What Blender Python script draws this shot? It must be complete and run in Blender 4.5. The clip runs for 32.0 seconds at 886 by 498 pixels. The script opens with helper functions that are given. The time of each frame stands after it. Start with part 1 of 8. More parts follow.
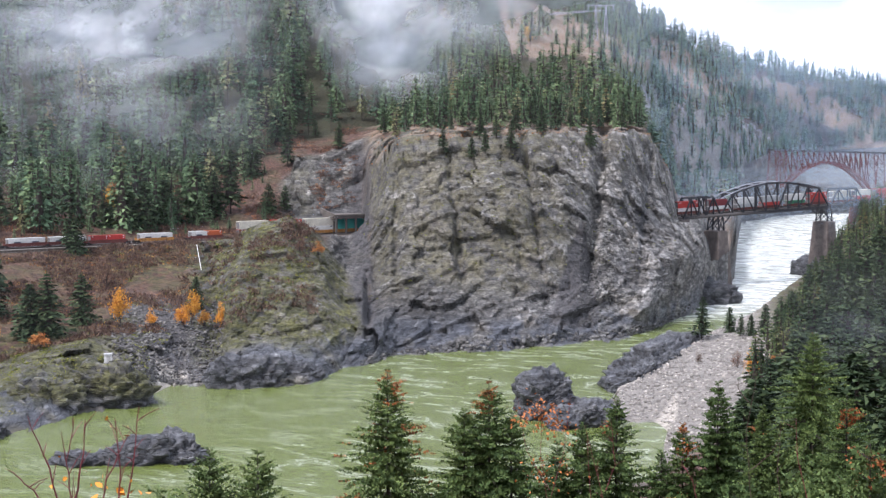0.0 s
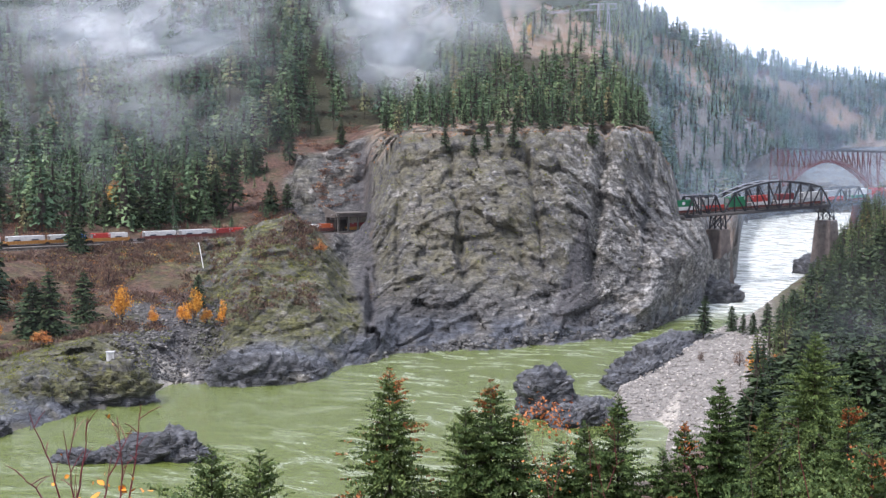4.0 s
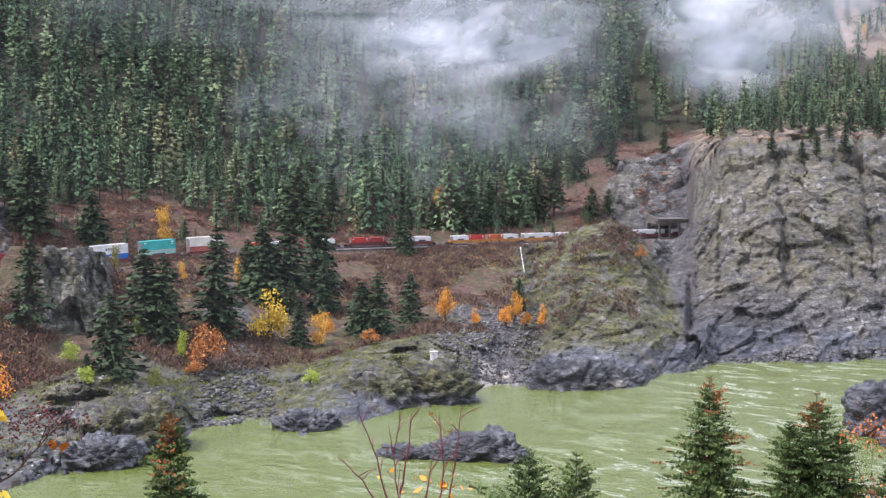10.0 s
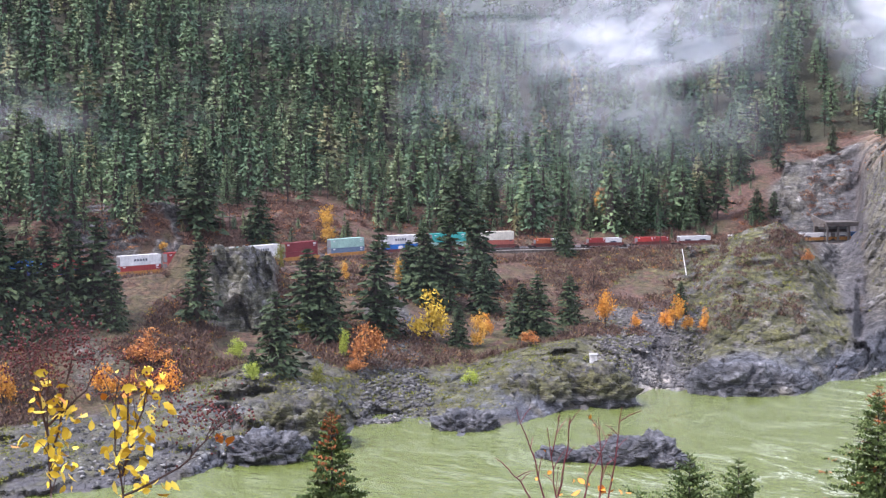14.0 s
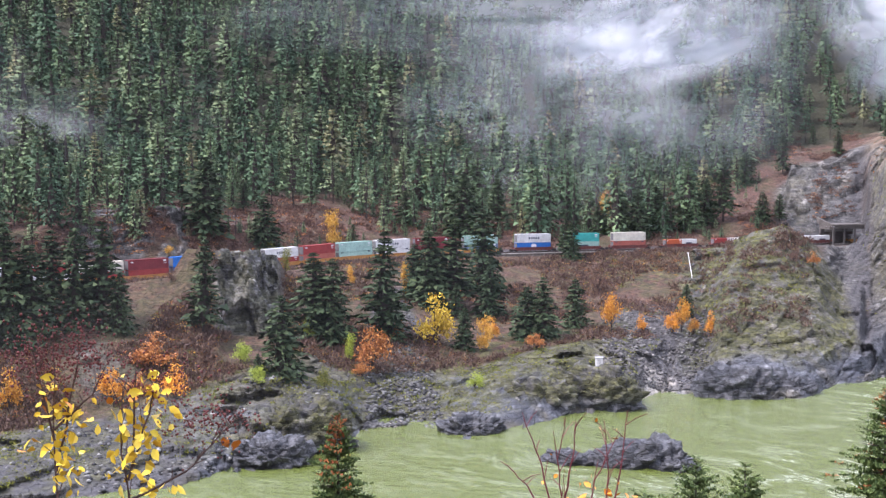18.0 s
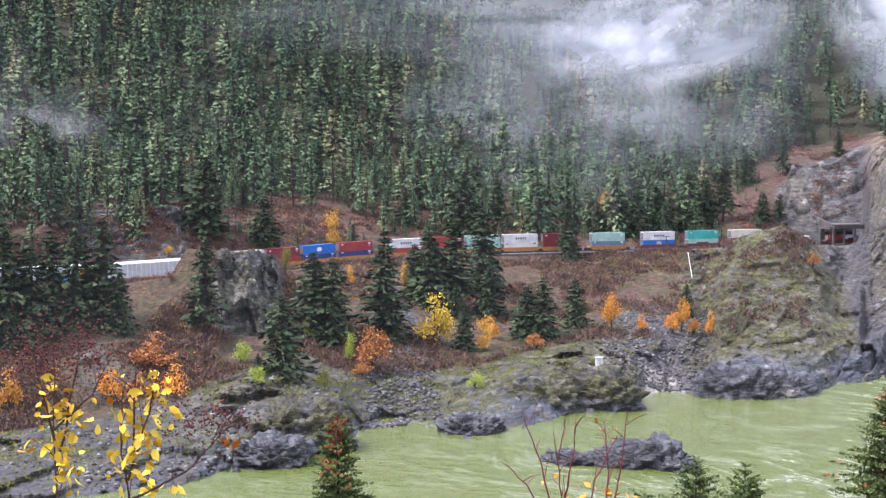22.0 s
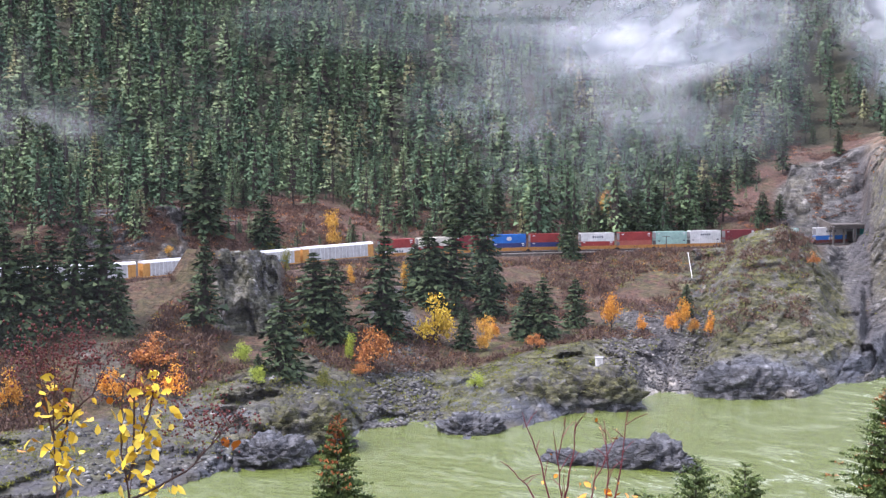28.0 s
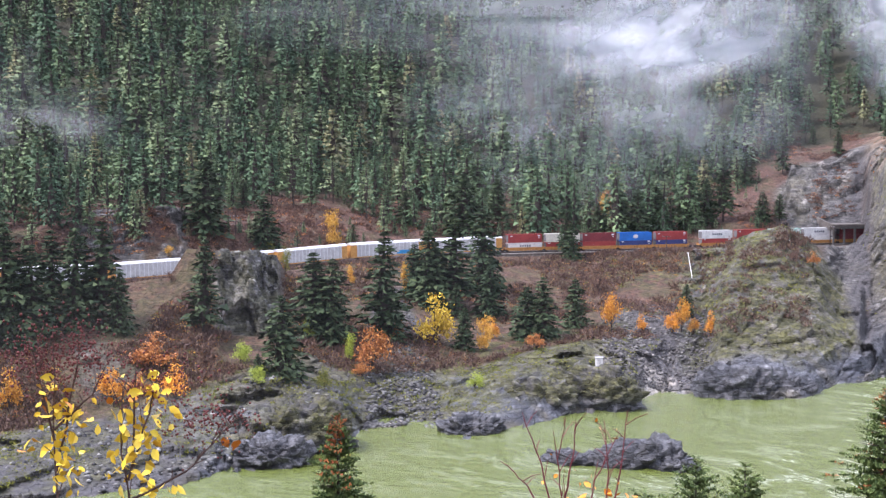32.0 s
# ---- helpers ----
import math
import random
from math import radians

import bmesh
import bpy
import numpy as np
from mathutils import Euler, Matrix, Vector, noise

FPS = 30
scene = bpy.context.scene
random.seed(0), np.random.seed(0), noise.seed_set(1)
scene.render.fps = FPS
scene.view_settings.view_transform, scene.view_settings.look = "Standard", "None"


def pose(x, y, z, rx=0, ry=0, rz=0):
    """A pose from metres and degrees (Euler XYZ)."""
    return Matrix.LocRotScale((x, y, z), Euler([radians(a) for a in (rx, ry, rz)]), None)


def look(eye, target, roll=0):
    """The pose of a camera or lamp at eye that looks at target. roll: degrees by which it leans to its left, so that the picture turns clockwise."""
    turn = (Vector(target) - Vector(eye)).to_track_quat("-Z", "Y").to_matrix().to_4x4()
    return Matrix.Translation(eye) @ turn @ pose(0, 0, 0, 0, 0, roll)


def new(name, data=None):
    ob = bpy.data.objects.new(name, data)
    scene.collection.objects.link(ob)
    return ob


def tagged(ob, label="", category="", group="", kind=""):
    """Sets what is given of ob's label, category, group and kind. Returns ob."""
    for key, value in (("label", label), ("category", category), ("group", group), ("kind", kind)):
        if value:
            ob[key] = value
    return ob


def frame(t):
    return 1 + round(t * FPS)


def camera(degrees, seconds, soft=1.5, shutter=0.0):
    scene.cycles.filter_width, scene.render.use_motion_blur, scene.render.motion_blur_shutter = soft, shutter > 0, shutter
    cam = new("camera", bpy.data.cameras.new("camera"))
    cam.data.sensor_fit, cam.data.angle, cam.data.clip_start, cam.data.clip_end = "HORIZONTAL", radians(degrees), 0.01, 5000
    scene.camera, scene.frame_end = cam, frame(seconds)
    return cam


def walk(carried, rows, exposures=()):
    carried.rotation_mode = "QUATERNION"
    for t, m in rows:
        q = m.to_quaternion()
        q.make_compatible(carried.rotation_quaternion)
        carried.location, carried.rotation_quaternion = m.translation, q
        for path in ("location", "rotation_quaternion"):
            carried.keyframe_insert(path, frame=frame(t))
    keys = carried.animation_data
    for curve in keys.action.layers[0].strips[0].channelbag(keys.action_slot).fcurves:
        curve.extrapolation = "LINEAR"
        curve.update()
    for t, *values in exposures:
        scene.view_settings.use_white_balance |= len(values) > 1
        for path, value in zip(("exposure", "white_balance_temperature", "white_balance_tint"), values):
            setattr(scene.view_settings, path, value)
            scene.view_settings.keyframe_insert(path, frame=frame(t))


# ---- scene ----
from math import cos, sin, pi, hypot, atan2, degrees

EYE = Vector((0.0, 0.0, 58.0))
cam = camera(36.57, 32.0, soft=1.4)

# seconds, turn to the left, pitch, lean of the tripod head
PAN = [
    (0.0, 0.0, -3.89, 0.03), (0.5, 0.107, -4.084, 0.02), (1.0, 0.178, -4.121, 0.0), (1.5, 0.103, -3.996, 0.0),
    (2.0, 0.079, -3.981, -0.04), (2.5, 0.072, -3.981, -0.04), (4.5, 0.108, -3.946, -0.04), (5.0, 0.591, -3.93, -0.03),
    (5.5, 2.254, -3.902, -0.01), (6.0, 3.921, -3.879, 0.0), (6.5, 5.202, -3.842, 0.04), (7.0, 6.363, -3.824, 0.04),
    (7.5, 7.576, -3.817, 0.05), (8.0, 8.815, -3.731, 0.08), (8.5, 10.065, -3.736, 0.03), (9.0, 11.42, -3.764, 0.0),
    (9.5, 12.623, -3.747, -0.02), (10.0, 13.736, -3.736, -0.02), (10.5, 14.763, -3.705, 0.01), (11.0, 15.647, -3.698, -0.02),
]
PAN += [
    (11.5, 16.448, -3.708, -0.04), (12.0, 17.313, -3.714, -0.04), (12.5, 18.217, -3.718, -0.05), (13.0, 19.106, -3.704, -0.06),
    (13.5, 19.875, -3.699, -0.05), (14.0, 20.574, -3.68, -0.04), (14.5, 20.884, -3.626, -0.04), (16.5, 20.813, -3.532, 0.11),
    (17.0, 20.811, -3.531, 0.11), (32.0, 20.811, -3.531, 0.11),
]
walk(cam, [(t, pose(EYE.x, EYE.y, EYE.z, 90 + p, 0, y) @ pose(0, 0, 0, 0, 0, -l)) for t, y, p, l in PAN],
     exposures=[(0.0, 0.82, 6050, 19), (5.0, 0.82, 6050, 19), (14.0, 1.2, 5950, 26), (32.0, 1.2, 5950, 26)])

# ---- light: low cloud over the canyon ----
world = bpy.data.worlds.new("overcast_sky")
scene.world = world
world.use_nodes = True
wn = world.node_tree.nodes
wl = world.node_tree.links
sky = wn.new("ShaderNodeTexSky")
sky.sky_type, sky.sun_disc = "NISHITA", False
sky.sun_elevation, sky.sun_rotation = radians(56), radians(235)
bg = wn["Background"]
bg.inputs["Strength"].default_value = 0.12
cloud = wn.new("ShaderNodeTexNoise")
cloud.inputs["Scale"].default_value, cloud.inputs["Detail"].default_value = 2.5, 6
crmp = wn.new("ShaderNodeValToRGB")
crmp.color_ramp.elements[0].position, crmp.color_ramp.elements[0].color = 0.3, (6.6, 7.3, 8.4, 1)
crmp.color_ramp.elements[1].position, crmp.color_ramp.elements[1].color = 0.7, (8.8, 9.3, 10.0, 1)
cover = wn.new("ShaderNodeMixRGB")
cover.inputs["Fac"].default_value = 0.9
wl.new(cloud.outputs["Fac"], crmp.inputs["Fac"])
wl.new(sky.outputs["Color"], cover.inputs["Color1"])
wl.new(crmp.outputs["Color"], cover.inputs["Color2"])
wl.new(cover.outputs["Color"], bg.inputs["Color"])
sun = new("sun", bpy.data.lights.new("sun", "SUN"))
sun.data.energy, sun.data.angle, sun.data.color = 2.7, radians(13), (1.0, 0.96, 0.9)
sun.matrix_world = look((0, 0, 300), (0.5 * 300, 0.35 * 300, 300 - 300 * 0.9))


# ---- materials ----
def mat(name, rough=0.8, metal=0.0, spec=0.3):
    m = bpy.data.materials.new(name)
    m.use_nodes = True
    b = m.node_tree.nodes["Principled BSDF"]
    b.inputs["Roughness"].default_value, b.inputs["Metallic"].default_value = rough, metal
    b.inputs["Specular IOR Level"].default_value = spec
    return m, m.node_tree.nodes, m.node_tree.links, b


def coords(n, l, scale=(1, 1, 1), kind="Object", rot=(0, 0, 0)):
    tc, mp = n.new("ShaderNodeTexCoord"), n.new("ShaderNodeMapping")
    mp.inputs["Scale"].default_value = scale
    mp.inputs["Rotation"].default_value = [radians(a) for a in rot]
    l.new(tc.outputs[kind], mp.inputs["Vector"])
    return mp.outputs["Vector"]


def noise_tex(n, l, vec, scale, detail=5, rough=0.6, kind="Fac"):
    t = n.new("ShaderNodeTexNoise")
    t.inputs["Scale"].default_value, t.inputs["Detail"].default_value, t.inputs["Roughness"].default_value = scale, detail, rough
    l.new(vec, t.inputs["Vector"])
    return t.outputs[kind]


def ramp(n, l, fac, stops):
    r = n.new("ShaderNodeValToRGB")
    e = r.color_ramp.elements
    while len(e) < len(stops):
        e.new(0.5)
    for k, (p, c) in enumerate(stops):
        e[k].position, e[k].color = p, (*c, 1) if len(c) == 3 else c
    l.new(fac, r.inputs["Fac"])
    return r.outputs["Color"]


def mix(n, l, fac, a, b, mode="MIX"):
    m = n.new("ShaderNodeMixRGB")
    m.blend_type = mode
    for socket, v in zip(("Fac", "Color1", "Color2"), (fac, a, b)):
        if isinstance(v, (int, float)):
            m.inputs[socket].default_value = v
        elif isinstance(v, tuple):
            m.inputs[socket].default_value = (*v, 1) if len(v) == 3 else v
        else:
            l.new(v, m.inputs[socket])
    return m.outputs["Color"]


def bump(n, l, b, height, strength=0.5, dist=0.1):
    k = n.new("ShaderNodeBump")
    k.inputs["Strength"].default_value, k.inputs["Distance"].default_value = strength, dist
    l.new(height, k.inputs["Height"])
    l.new(k.outputs["Normal"], b.inputs["Normal"])


def attr(n, name, out="Fac"):
    a = n.new("ShaderNodeAttribute")
    a.attribute_name = name
    return a.outputs[out]


def plain(name, color, rough=0.7, metal=0.0, vary=0.25, scale=1.5, streak=True, spec=0.3):
    """Paint or metal with dirt at two scales."""
    m, n, l, b = mat(name, rough, metal, spec)
    v = coords(n, l)
    big = noise_tex(n, l, v, scale, 6)
    fine = noise_tex(n, l, coords(n, l, (6, 6, 0.7)), scale * 3, 4)
    dark = tuple(c * (1 - vary) * 0.8 for c in color)
    c = mix(n, l, ramp(n, l, big, [(0.35, (0, 0, 0)), (0.75, (1, 1, 1))]), color, dark)
    if streak:
        c = mix(n, l, ramp(n, l, fine, [(0.55, (0, 0, 0)), (0.8, (0.5, 0.5, 0.5))]), c, tuple(0.5 * x + 0.05 for x in dark))
    l.new(c, b.inputs["Base Color"])
    bump(n, l, b, fine, 0.15, 0.02)
    return m


# rock, soil, scree, moss, ballast and sand in one ground sheet, told apart by its zones
def ground_material():
    m, n, l, b = mat("canyon_ground", 0.9)
    v = coords(n, l)
    bed = coords(n, l, (0.22, 0.22, 1.5), rot=(8, -25, 0))
    strata = noise_tex(n, l, bed, 0.55, 8, 0.68)
    mid = noise_tex(n, l, v, 0.09, 6, 0.6)
    fine = noise_tex(n, l, v, 0.7, 8, 0.7)
    crack = n.new("ShaderNodeTexVoronoi")
    crack.feature = "DISTANCE_TO_EDGE"
    crack.inputs["Scale"].default_value = 0.34
    warp = mix(n, l, 0.12, bed, noise_tex(n, l, v, 0.3, 4, 0.6, "Color"))
    l.new(warp, crack.inputs["Vector"])
    rock = ramp(n, l, strata, [(0.24, (0.04, 0.04, 0.042)), (0.42, (0.115, 0.112, 0.105)), (0.58, (0.19, 0.184, 0.17)), (0.78, (0.3, 0.29, 0.272))])
    rust = ramp(n, l, mid, [(0.47, (0, 0, 0)), (0.75, (0.55, 0.55, 0.55))])
    rock = mix(n, l, rust, rock, mix(n, l, fine, (0.13, 0.105, 0.07), (0.27, 0.225, 0.15)))
    rock = mix(n, l, ramp(n, l, crack.outputs["Distance"], [(0.0, (0.6, 0.6, 0.6)), (0.035, (0, 0, 0))]), rock, (0.03, 0.03, 0.03))
    joint = n.new("ShaderNodeTexVoronoi")
    joint.feature = "DISTANCE_TO_EDGE"
    joint.inputs["Scale"].default_value = 1.0
    jv = n.new("ShaderNodeVectorMath")
    jv.operation = "MULTIPLY_ADD"
    l.new(noise_tex(n, l, v, 0.6, 5, 0.65, "Color"), jv.inputs[0])
    jv.inputs[1].default_value = (0.45, 0.45, 0.45)
    l.new(coords(n, l, (0.4, 0.4, 0.26), rot=(10, 14, 0)), jv.inputs[2])
    l.new(jv.outputs["Vector"], joint.inputs["Vector"])
    seam = ramp(n, l, joint.outputs["Distance"], [(0.0, (0.75, 0.75, 0.75)), (0.03, (0.3, 0.3, 0.3)), (0.06, (0, 0, 0))])
    rock = mix(n, l, seam, rock, (0.03, 0.03, 0.03))
    dark = ramp(n, l, strata, [(0.3, (0.022, 0.024, 0.03)), (0.55, (0.075, 0.08, 0.09)), (0.78, (0.24, 0.25, 0.265))])
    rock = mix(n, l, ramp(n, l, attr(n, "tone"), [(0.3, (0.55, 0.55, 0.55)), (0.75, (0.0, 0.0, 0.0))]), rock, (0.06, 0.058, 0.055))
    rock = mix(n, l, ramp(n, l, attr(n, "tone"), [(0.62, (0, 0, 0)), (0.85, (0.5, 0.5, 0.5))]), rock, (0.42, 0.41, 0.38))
    slab, chip = n.new("ShaderNodeTexVoronoi"), n.new("ShaderNodeTexVoronoi")
    wv = n.new("ShaderNodeVectorMath")
    wv.operation = "MULTIPLY_ADD"
    l.new(noise_tex(n, l, v, 0.5, 3, 0.6, "Color"), wv.inputs[0])
    wv.inputs[1].default_value = (0.5, 0.5, 0.9)
    l.new(coords(n, l, (0.3, 0.3, 1.05), rot=(8, -25, 0)), wv.inputs[2])
    for tex, sc in ((slab, 1.0), (chip, 3.1)):
        tex.inputs["Scale"].default_value = sc
        l.new(wv.outputs["Vector"], tex.inputs["Vector"])
    tones = mix(n, l, 0.35, slab.outputs["Color"], chip.outputs["Color"])
    tones = ramp(n, l, tones, [(0.28, (0.62, 0.62, 0.63)), (0.5, (0.95, 0.95, 0.95)), (0.72, (1.35, 1.34, 1.32))])
    rock = mix(n, l, 1.0, rock, tones, "MULTIPLY")
    shades = noise_tex(n, l, coords(n, l, (1, 1, 0.6), rot=(0, 30, 0)), 0.035, 4, 0.55)
    rock = mix(n, l, 1.0, rock, ramp(n, l, shades, [(0.36, (0.6, 0.61, 0.64)), (0.5, (0.9, 0.9, 0.91)), (0.64, (1.18, 1.17, 1.14))]), "MULTIPLY")
    lichen = mix(n, l, fine, (0.075, 0.068, 0.036), (0.2, 0.182, 0.105))
    rock = mix(n, l, mix(n, l, 1.0, attr(n, "lichen"), ramp(n, l, noise_tex(n, l, v, 0.16, 7, 0.72), [(0.4, (0, 0, 0)), (0.62, (0.85, 0.85, 0.85))]), "MULTIPLY"), rock, lichen)
    dark = mix(n, l, 1.0, dark, tones, "MULTIPLY")
    rock = mix(n, l, attr(n, "wet"), rock, dark)
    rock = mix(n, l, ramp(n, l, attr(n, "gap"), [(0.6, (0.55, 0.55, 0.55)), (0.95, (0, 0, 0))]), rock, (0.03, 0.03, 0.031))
    soil = ramp(n, l, fine, [(0.3, (0.03, 0.018, 0.014)), (0.5, (0.085, 0.047, 0.034)), (0.72, (0.2, 0.11, 0.07))])
    soil = mix(n, l, ramp(n, l, mid, [(0.45, (0, 0, 0)), (0.65, (0.9, 0.9, 0.9))]), soil, mix(n, l, fine, (0.03, 0.03, 0.014), (0.1, 0.082, 0.038)))
    col = mix(n, l, attr(n, "rock"), soil, rock)
    stone = n.new("ShaderNodeTexVoronoi")
    stone.inputs["Scale"].default_value = 1.1
    l.new(v, stone.inputs["Vector"])
    scree = mix(n, l, stone.outputs["Color"], (0.045, 0.043, 0.044), (0.115, 0.11, 0.107))
    scree = mix(n, l, ramp(n, l, fine, [(0.4, (0, 0, 0)), (0.6, (0.6, 0.6, 0.6))]), scree, (0.05, 0.047, 0.048))
    col = mix(n, l, attr(n, "scree"), col, scree)
    moss = mix(n, l, fine, (0.03, 0.033, 0.011), (0.125, 0.122, 0.045))
    moss = mix(n, l, 1.0, moss, tones, "MULTIPLY")
    moss = mix(n, l, 1.0, moss, ramp(n, l, strata, [(0.34, (0.3, 0.32, 0.34)), (0.48, (0.85, 0.85, 0.85)), (0.64, (1.35, 1.33, 1.3))]), "MULTIPLY")
    mfac = n.new("ShaderNodeMath")
    mfac.operation = "MULTIPLY"
    l.new(attr(n, "moss"), mfac.inputs[0])
    l.new(ramp(n, l, noise_tex(n, l, v, 0.22, 7, 0.75), [(0.42, (0, 0, 0)), (0.52, (1, 1, 1))]), mfac.inputs[1])
    col = mix(n, l, mfac.outputs[0], col, moss)
    sand = mix(n, l, fine, (0.3, 0.27, 0.22), (0.42, 0.39, 0.34))
    col = mix(n, l, attr(n, "sand"), col, sand)
    bare = mix(n, l, fine, (0.15, 0.12, 0.09), (0.4, 0.335, 0.26))
    bare = mix(n, l, ramp(n, l, mid, [(0.4, (0, 0, 0)), (0.62, (0.7, 0.7, 0.7))]), bare, (0.23, 0.13, 0.08))
    col = mix(n, l, attr(n, "bare"), col, bare)
    # litter under the woods, its colour darkened for the shade between trees
    col = mix(n, l, attr(n, "shaded_duff"), col, mix(n, l, fine, (0.018, 0.02, 0.011), (0.06, 0.058, 0.03)))
    speck = mix(n, l, 0.5, noise_tex(n, l, v, 1.7, 7, 0.8), noise_tex(n, l, v, 0.45, 5, 0.7))
    col = mix(n, l, 1.0, col, ramp(n, l, speck, [(0.34, (0.35, 0.35, 0.36)), (0.46, (0.85, 0.85, 0.85)), (0.54, (1.15, 1.14, 1.13)), (0.66, (1.5, 1.48, 1.46))]), "MULTIPLY")
    l.new(col, b.inputs["Base Color"])
    h = mix(n, l, 0.5, mix(n, l, 0.35, strata, fine), mix(n, l, 0.5, slab.outputs["Color"], chip.outputs["Color"]))
    h = mix(n, l, 1.0, h, ramp(n, l, crack.outputs["Distance"], [(0.0, (0.7, 0.7, 0.7)), (0.06, (1, 1, 1))]), "MULTIPLY")
    h = mix(n, l, 1.0, h, ramp(n, l, joint.outputs["Distance"], [(0.0, (0.6, 0.6, 0.6)), (0.09, (1, 1, 1))]), "MULTIPLY")
    bump(n, l, b, h, 1.0, 1.3)
    wet = n.new("ShaderNodeMapRange")
    wet.inputs["To Min"].default_value, wet.inputs["To Max"].default_value = 0.9, 0.42
    l.new(attr(n, "wet"), wet.inputs["Value"])
    l.new(wet.outputs["Result"], b.inputs["Roughness"])
    return m


def water_material():
    m, n, l, b = mat("silty_river_water", 0.12, 0, 0.28)
    v = coords(n, l, (1, 1, 1), rot=(0, 0, 35))
    w2 = n.new("ShaderNodeVectorMath")
    w2.operation = "MULTIPLY_ADD"
    l.new(noise_tex(n, l, v, 0.02, 3, 0.55, "Color"), w2.inputs[0])
    w2.inputs[1].default_value = (40, 40, 0)
    l.new(v, w2.inputs[2])
    st = n.new("ShaderNodeMapping")
    st.inputs["Scale"].default_value = (0.085, 0.2, 1)
    l.new(w2.outputs["Vector"], st.inputs["Vector"])
    streak = noise_tex(n, l, st.outputs["Vector"], 1.0, 7, 0.62)
    body = mix(n, l, noise_tex(n, l, v, 0.015, 4), (0.088, 0.112, 0.022), (0.12, 0.146, 0.038))
    foam = ramp(n, l, streak, [(0.5, (0, 0, 0)), (0.58, (0.16, 0.16, 0.16)), (0.605, (0.25, 0.25, 0.25)), (0.63, (0.06, 0.06, 0.06))])
    fm = n.new("ShaderNodeMath")
    fm.operation = "MULTIPLY"
    l.new(foam, fm.inputs[0])
    l.new(attr(n, "foam_and_sheen"), fm.inputs[1])
    col = mix(n, l, fm.outputs[0], body, (0.62, 0.66, 0.58))
    # the sky's sheen on the distant river is painted as white base colour
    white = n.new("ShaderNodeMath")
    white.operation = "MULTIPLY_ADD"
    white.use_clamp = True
    l.new(attr(n, "foam_and_sheen"), white.inputs[0])
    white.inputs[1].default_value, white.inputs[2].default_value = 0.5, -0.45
    far_sheen = mix(n, l, 1.0, white.outputs[0], ramp(n, l, streak, [(0.3, (0.35, 0.35, 0.35)), (0.5, (0.8, 0.8, 0.8)), (0.6, (1, 1, 1))]), "MULTIPLY")
    col = mix(n, l, far_sheen, col, (0.72, 0.74, 0.7))
    l.new(col, b.inputs["Base Color"])
    l.new(ramp(n, l, fm.outputs[0], [(0.0, (0.16, 0.16, 0.16)), (0.6, (0.6, 0.6, 0.6))]), b.inputs["Roughness"])
    rip = noise_tex(n, l, coords(n, l, (0.25, 0.6, 1), rot=(0, 0, 35)), 0.9, 6, 0.65)
    bump(n, l, b, mix(n, l, 0.4, rip, streak), 0.8, 1.0)
    return m


GROUND = ground_material()
WATER = water_material()


def foliage(name, a, bcol, c, rough=0.75, grove=False):
    m, n, l, b = mat(name, rough, 0, 0.2)
    geo = n.new("ShaderNodeNewGeometry")
    info = n.new("ShaderNodeObjectInfo")
    v = coords(n, l)
    base = ramp(n, l, geo.outputs["Random Per Island"], [(0.0, a), (0.55, bcol), (1.0, c)])
    tint = mix(n, l, 1.0, base, ramp(n, l, info.outputs["Random"], [(0, (0.8, 0.85, 0.8)), (1, (1.15, 1.1, 1.0))]), "MULTIPLY")
    tint = mix(n, l, ramp(n, l, noise_tex(n, l, v, 0.35, 4), [(0.4, (0, 0, 0)), (0.7, (0.45, 0.45, 0.45))]), tint, a)
    if grove:
        tint = mix(n, l, 1.0, tint, ramp(n, l, attr(n, "tree_tint"), [(0.0, (0.55, 0.66, 0.68)), (0.3, (0.85, 0.92, 0.9)), (0.6, (1.1, 1.08, 0.98)), (0.8, (1.5, 1.38, 1.25)), (0.93, (1.9, 1.55, 1.5)), (1.0, (2.6, 1.45, 1.3))]), "MULTIPLY")
    l.new(tint, b.inputs["Base Color"])
    return m


# ---- mesh helpers ----
def vnoise(p, seed=0):
    """Smooth value noise of an array of points, 0 to 1."""
    p = np.asarray(p, dtype=np.float64)
    i = np.floor(p).astype(np.int64)
    f = p - i
    f = f * f * (3 - 2 * f)
    out = np.zeros(len(p))
    for dx in (0, 1):
        for dy in (0, 1):
            for dz in (0, 1):
                h = (i[:, 0] + dx) * 374761393 + (i[:, 1] + dy) * 668265263 + (i[:, 2] + dz) * 2147483647 + seed * 1274126177
                h = (h ^ (h >> 13)) * 1274126177
                h = ((h ^ (h >> 16)) & 0xFFFF) / 65535.0
                w = (f[:, 0] if dx else 1 - f[:, 0]) * (f[:, 1] if dy else 1 - f[:, 1]) * (f[:, 2] if dz else 1 - f[:, 2])
                out += w * h
    return out


def fbm(p, octaves=5, gain=0.5, seed=0):
    s, a, tot = np.zeros(len(p)), 1.0, 0.0
    for o in range(octaves):
        s += a * vnoise(p * (2.03 ** o) + o * 17.3, seed + o)
        tot += a
        a *= gain
    return s / tot


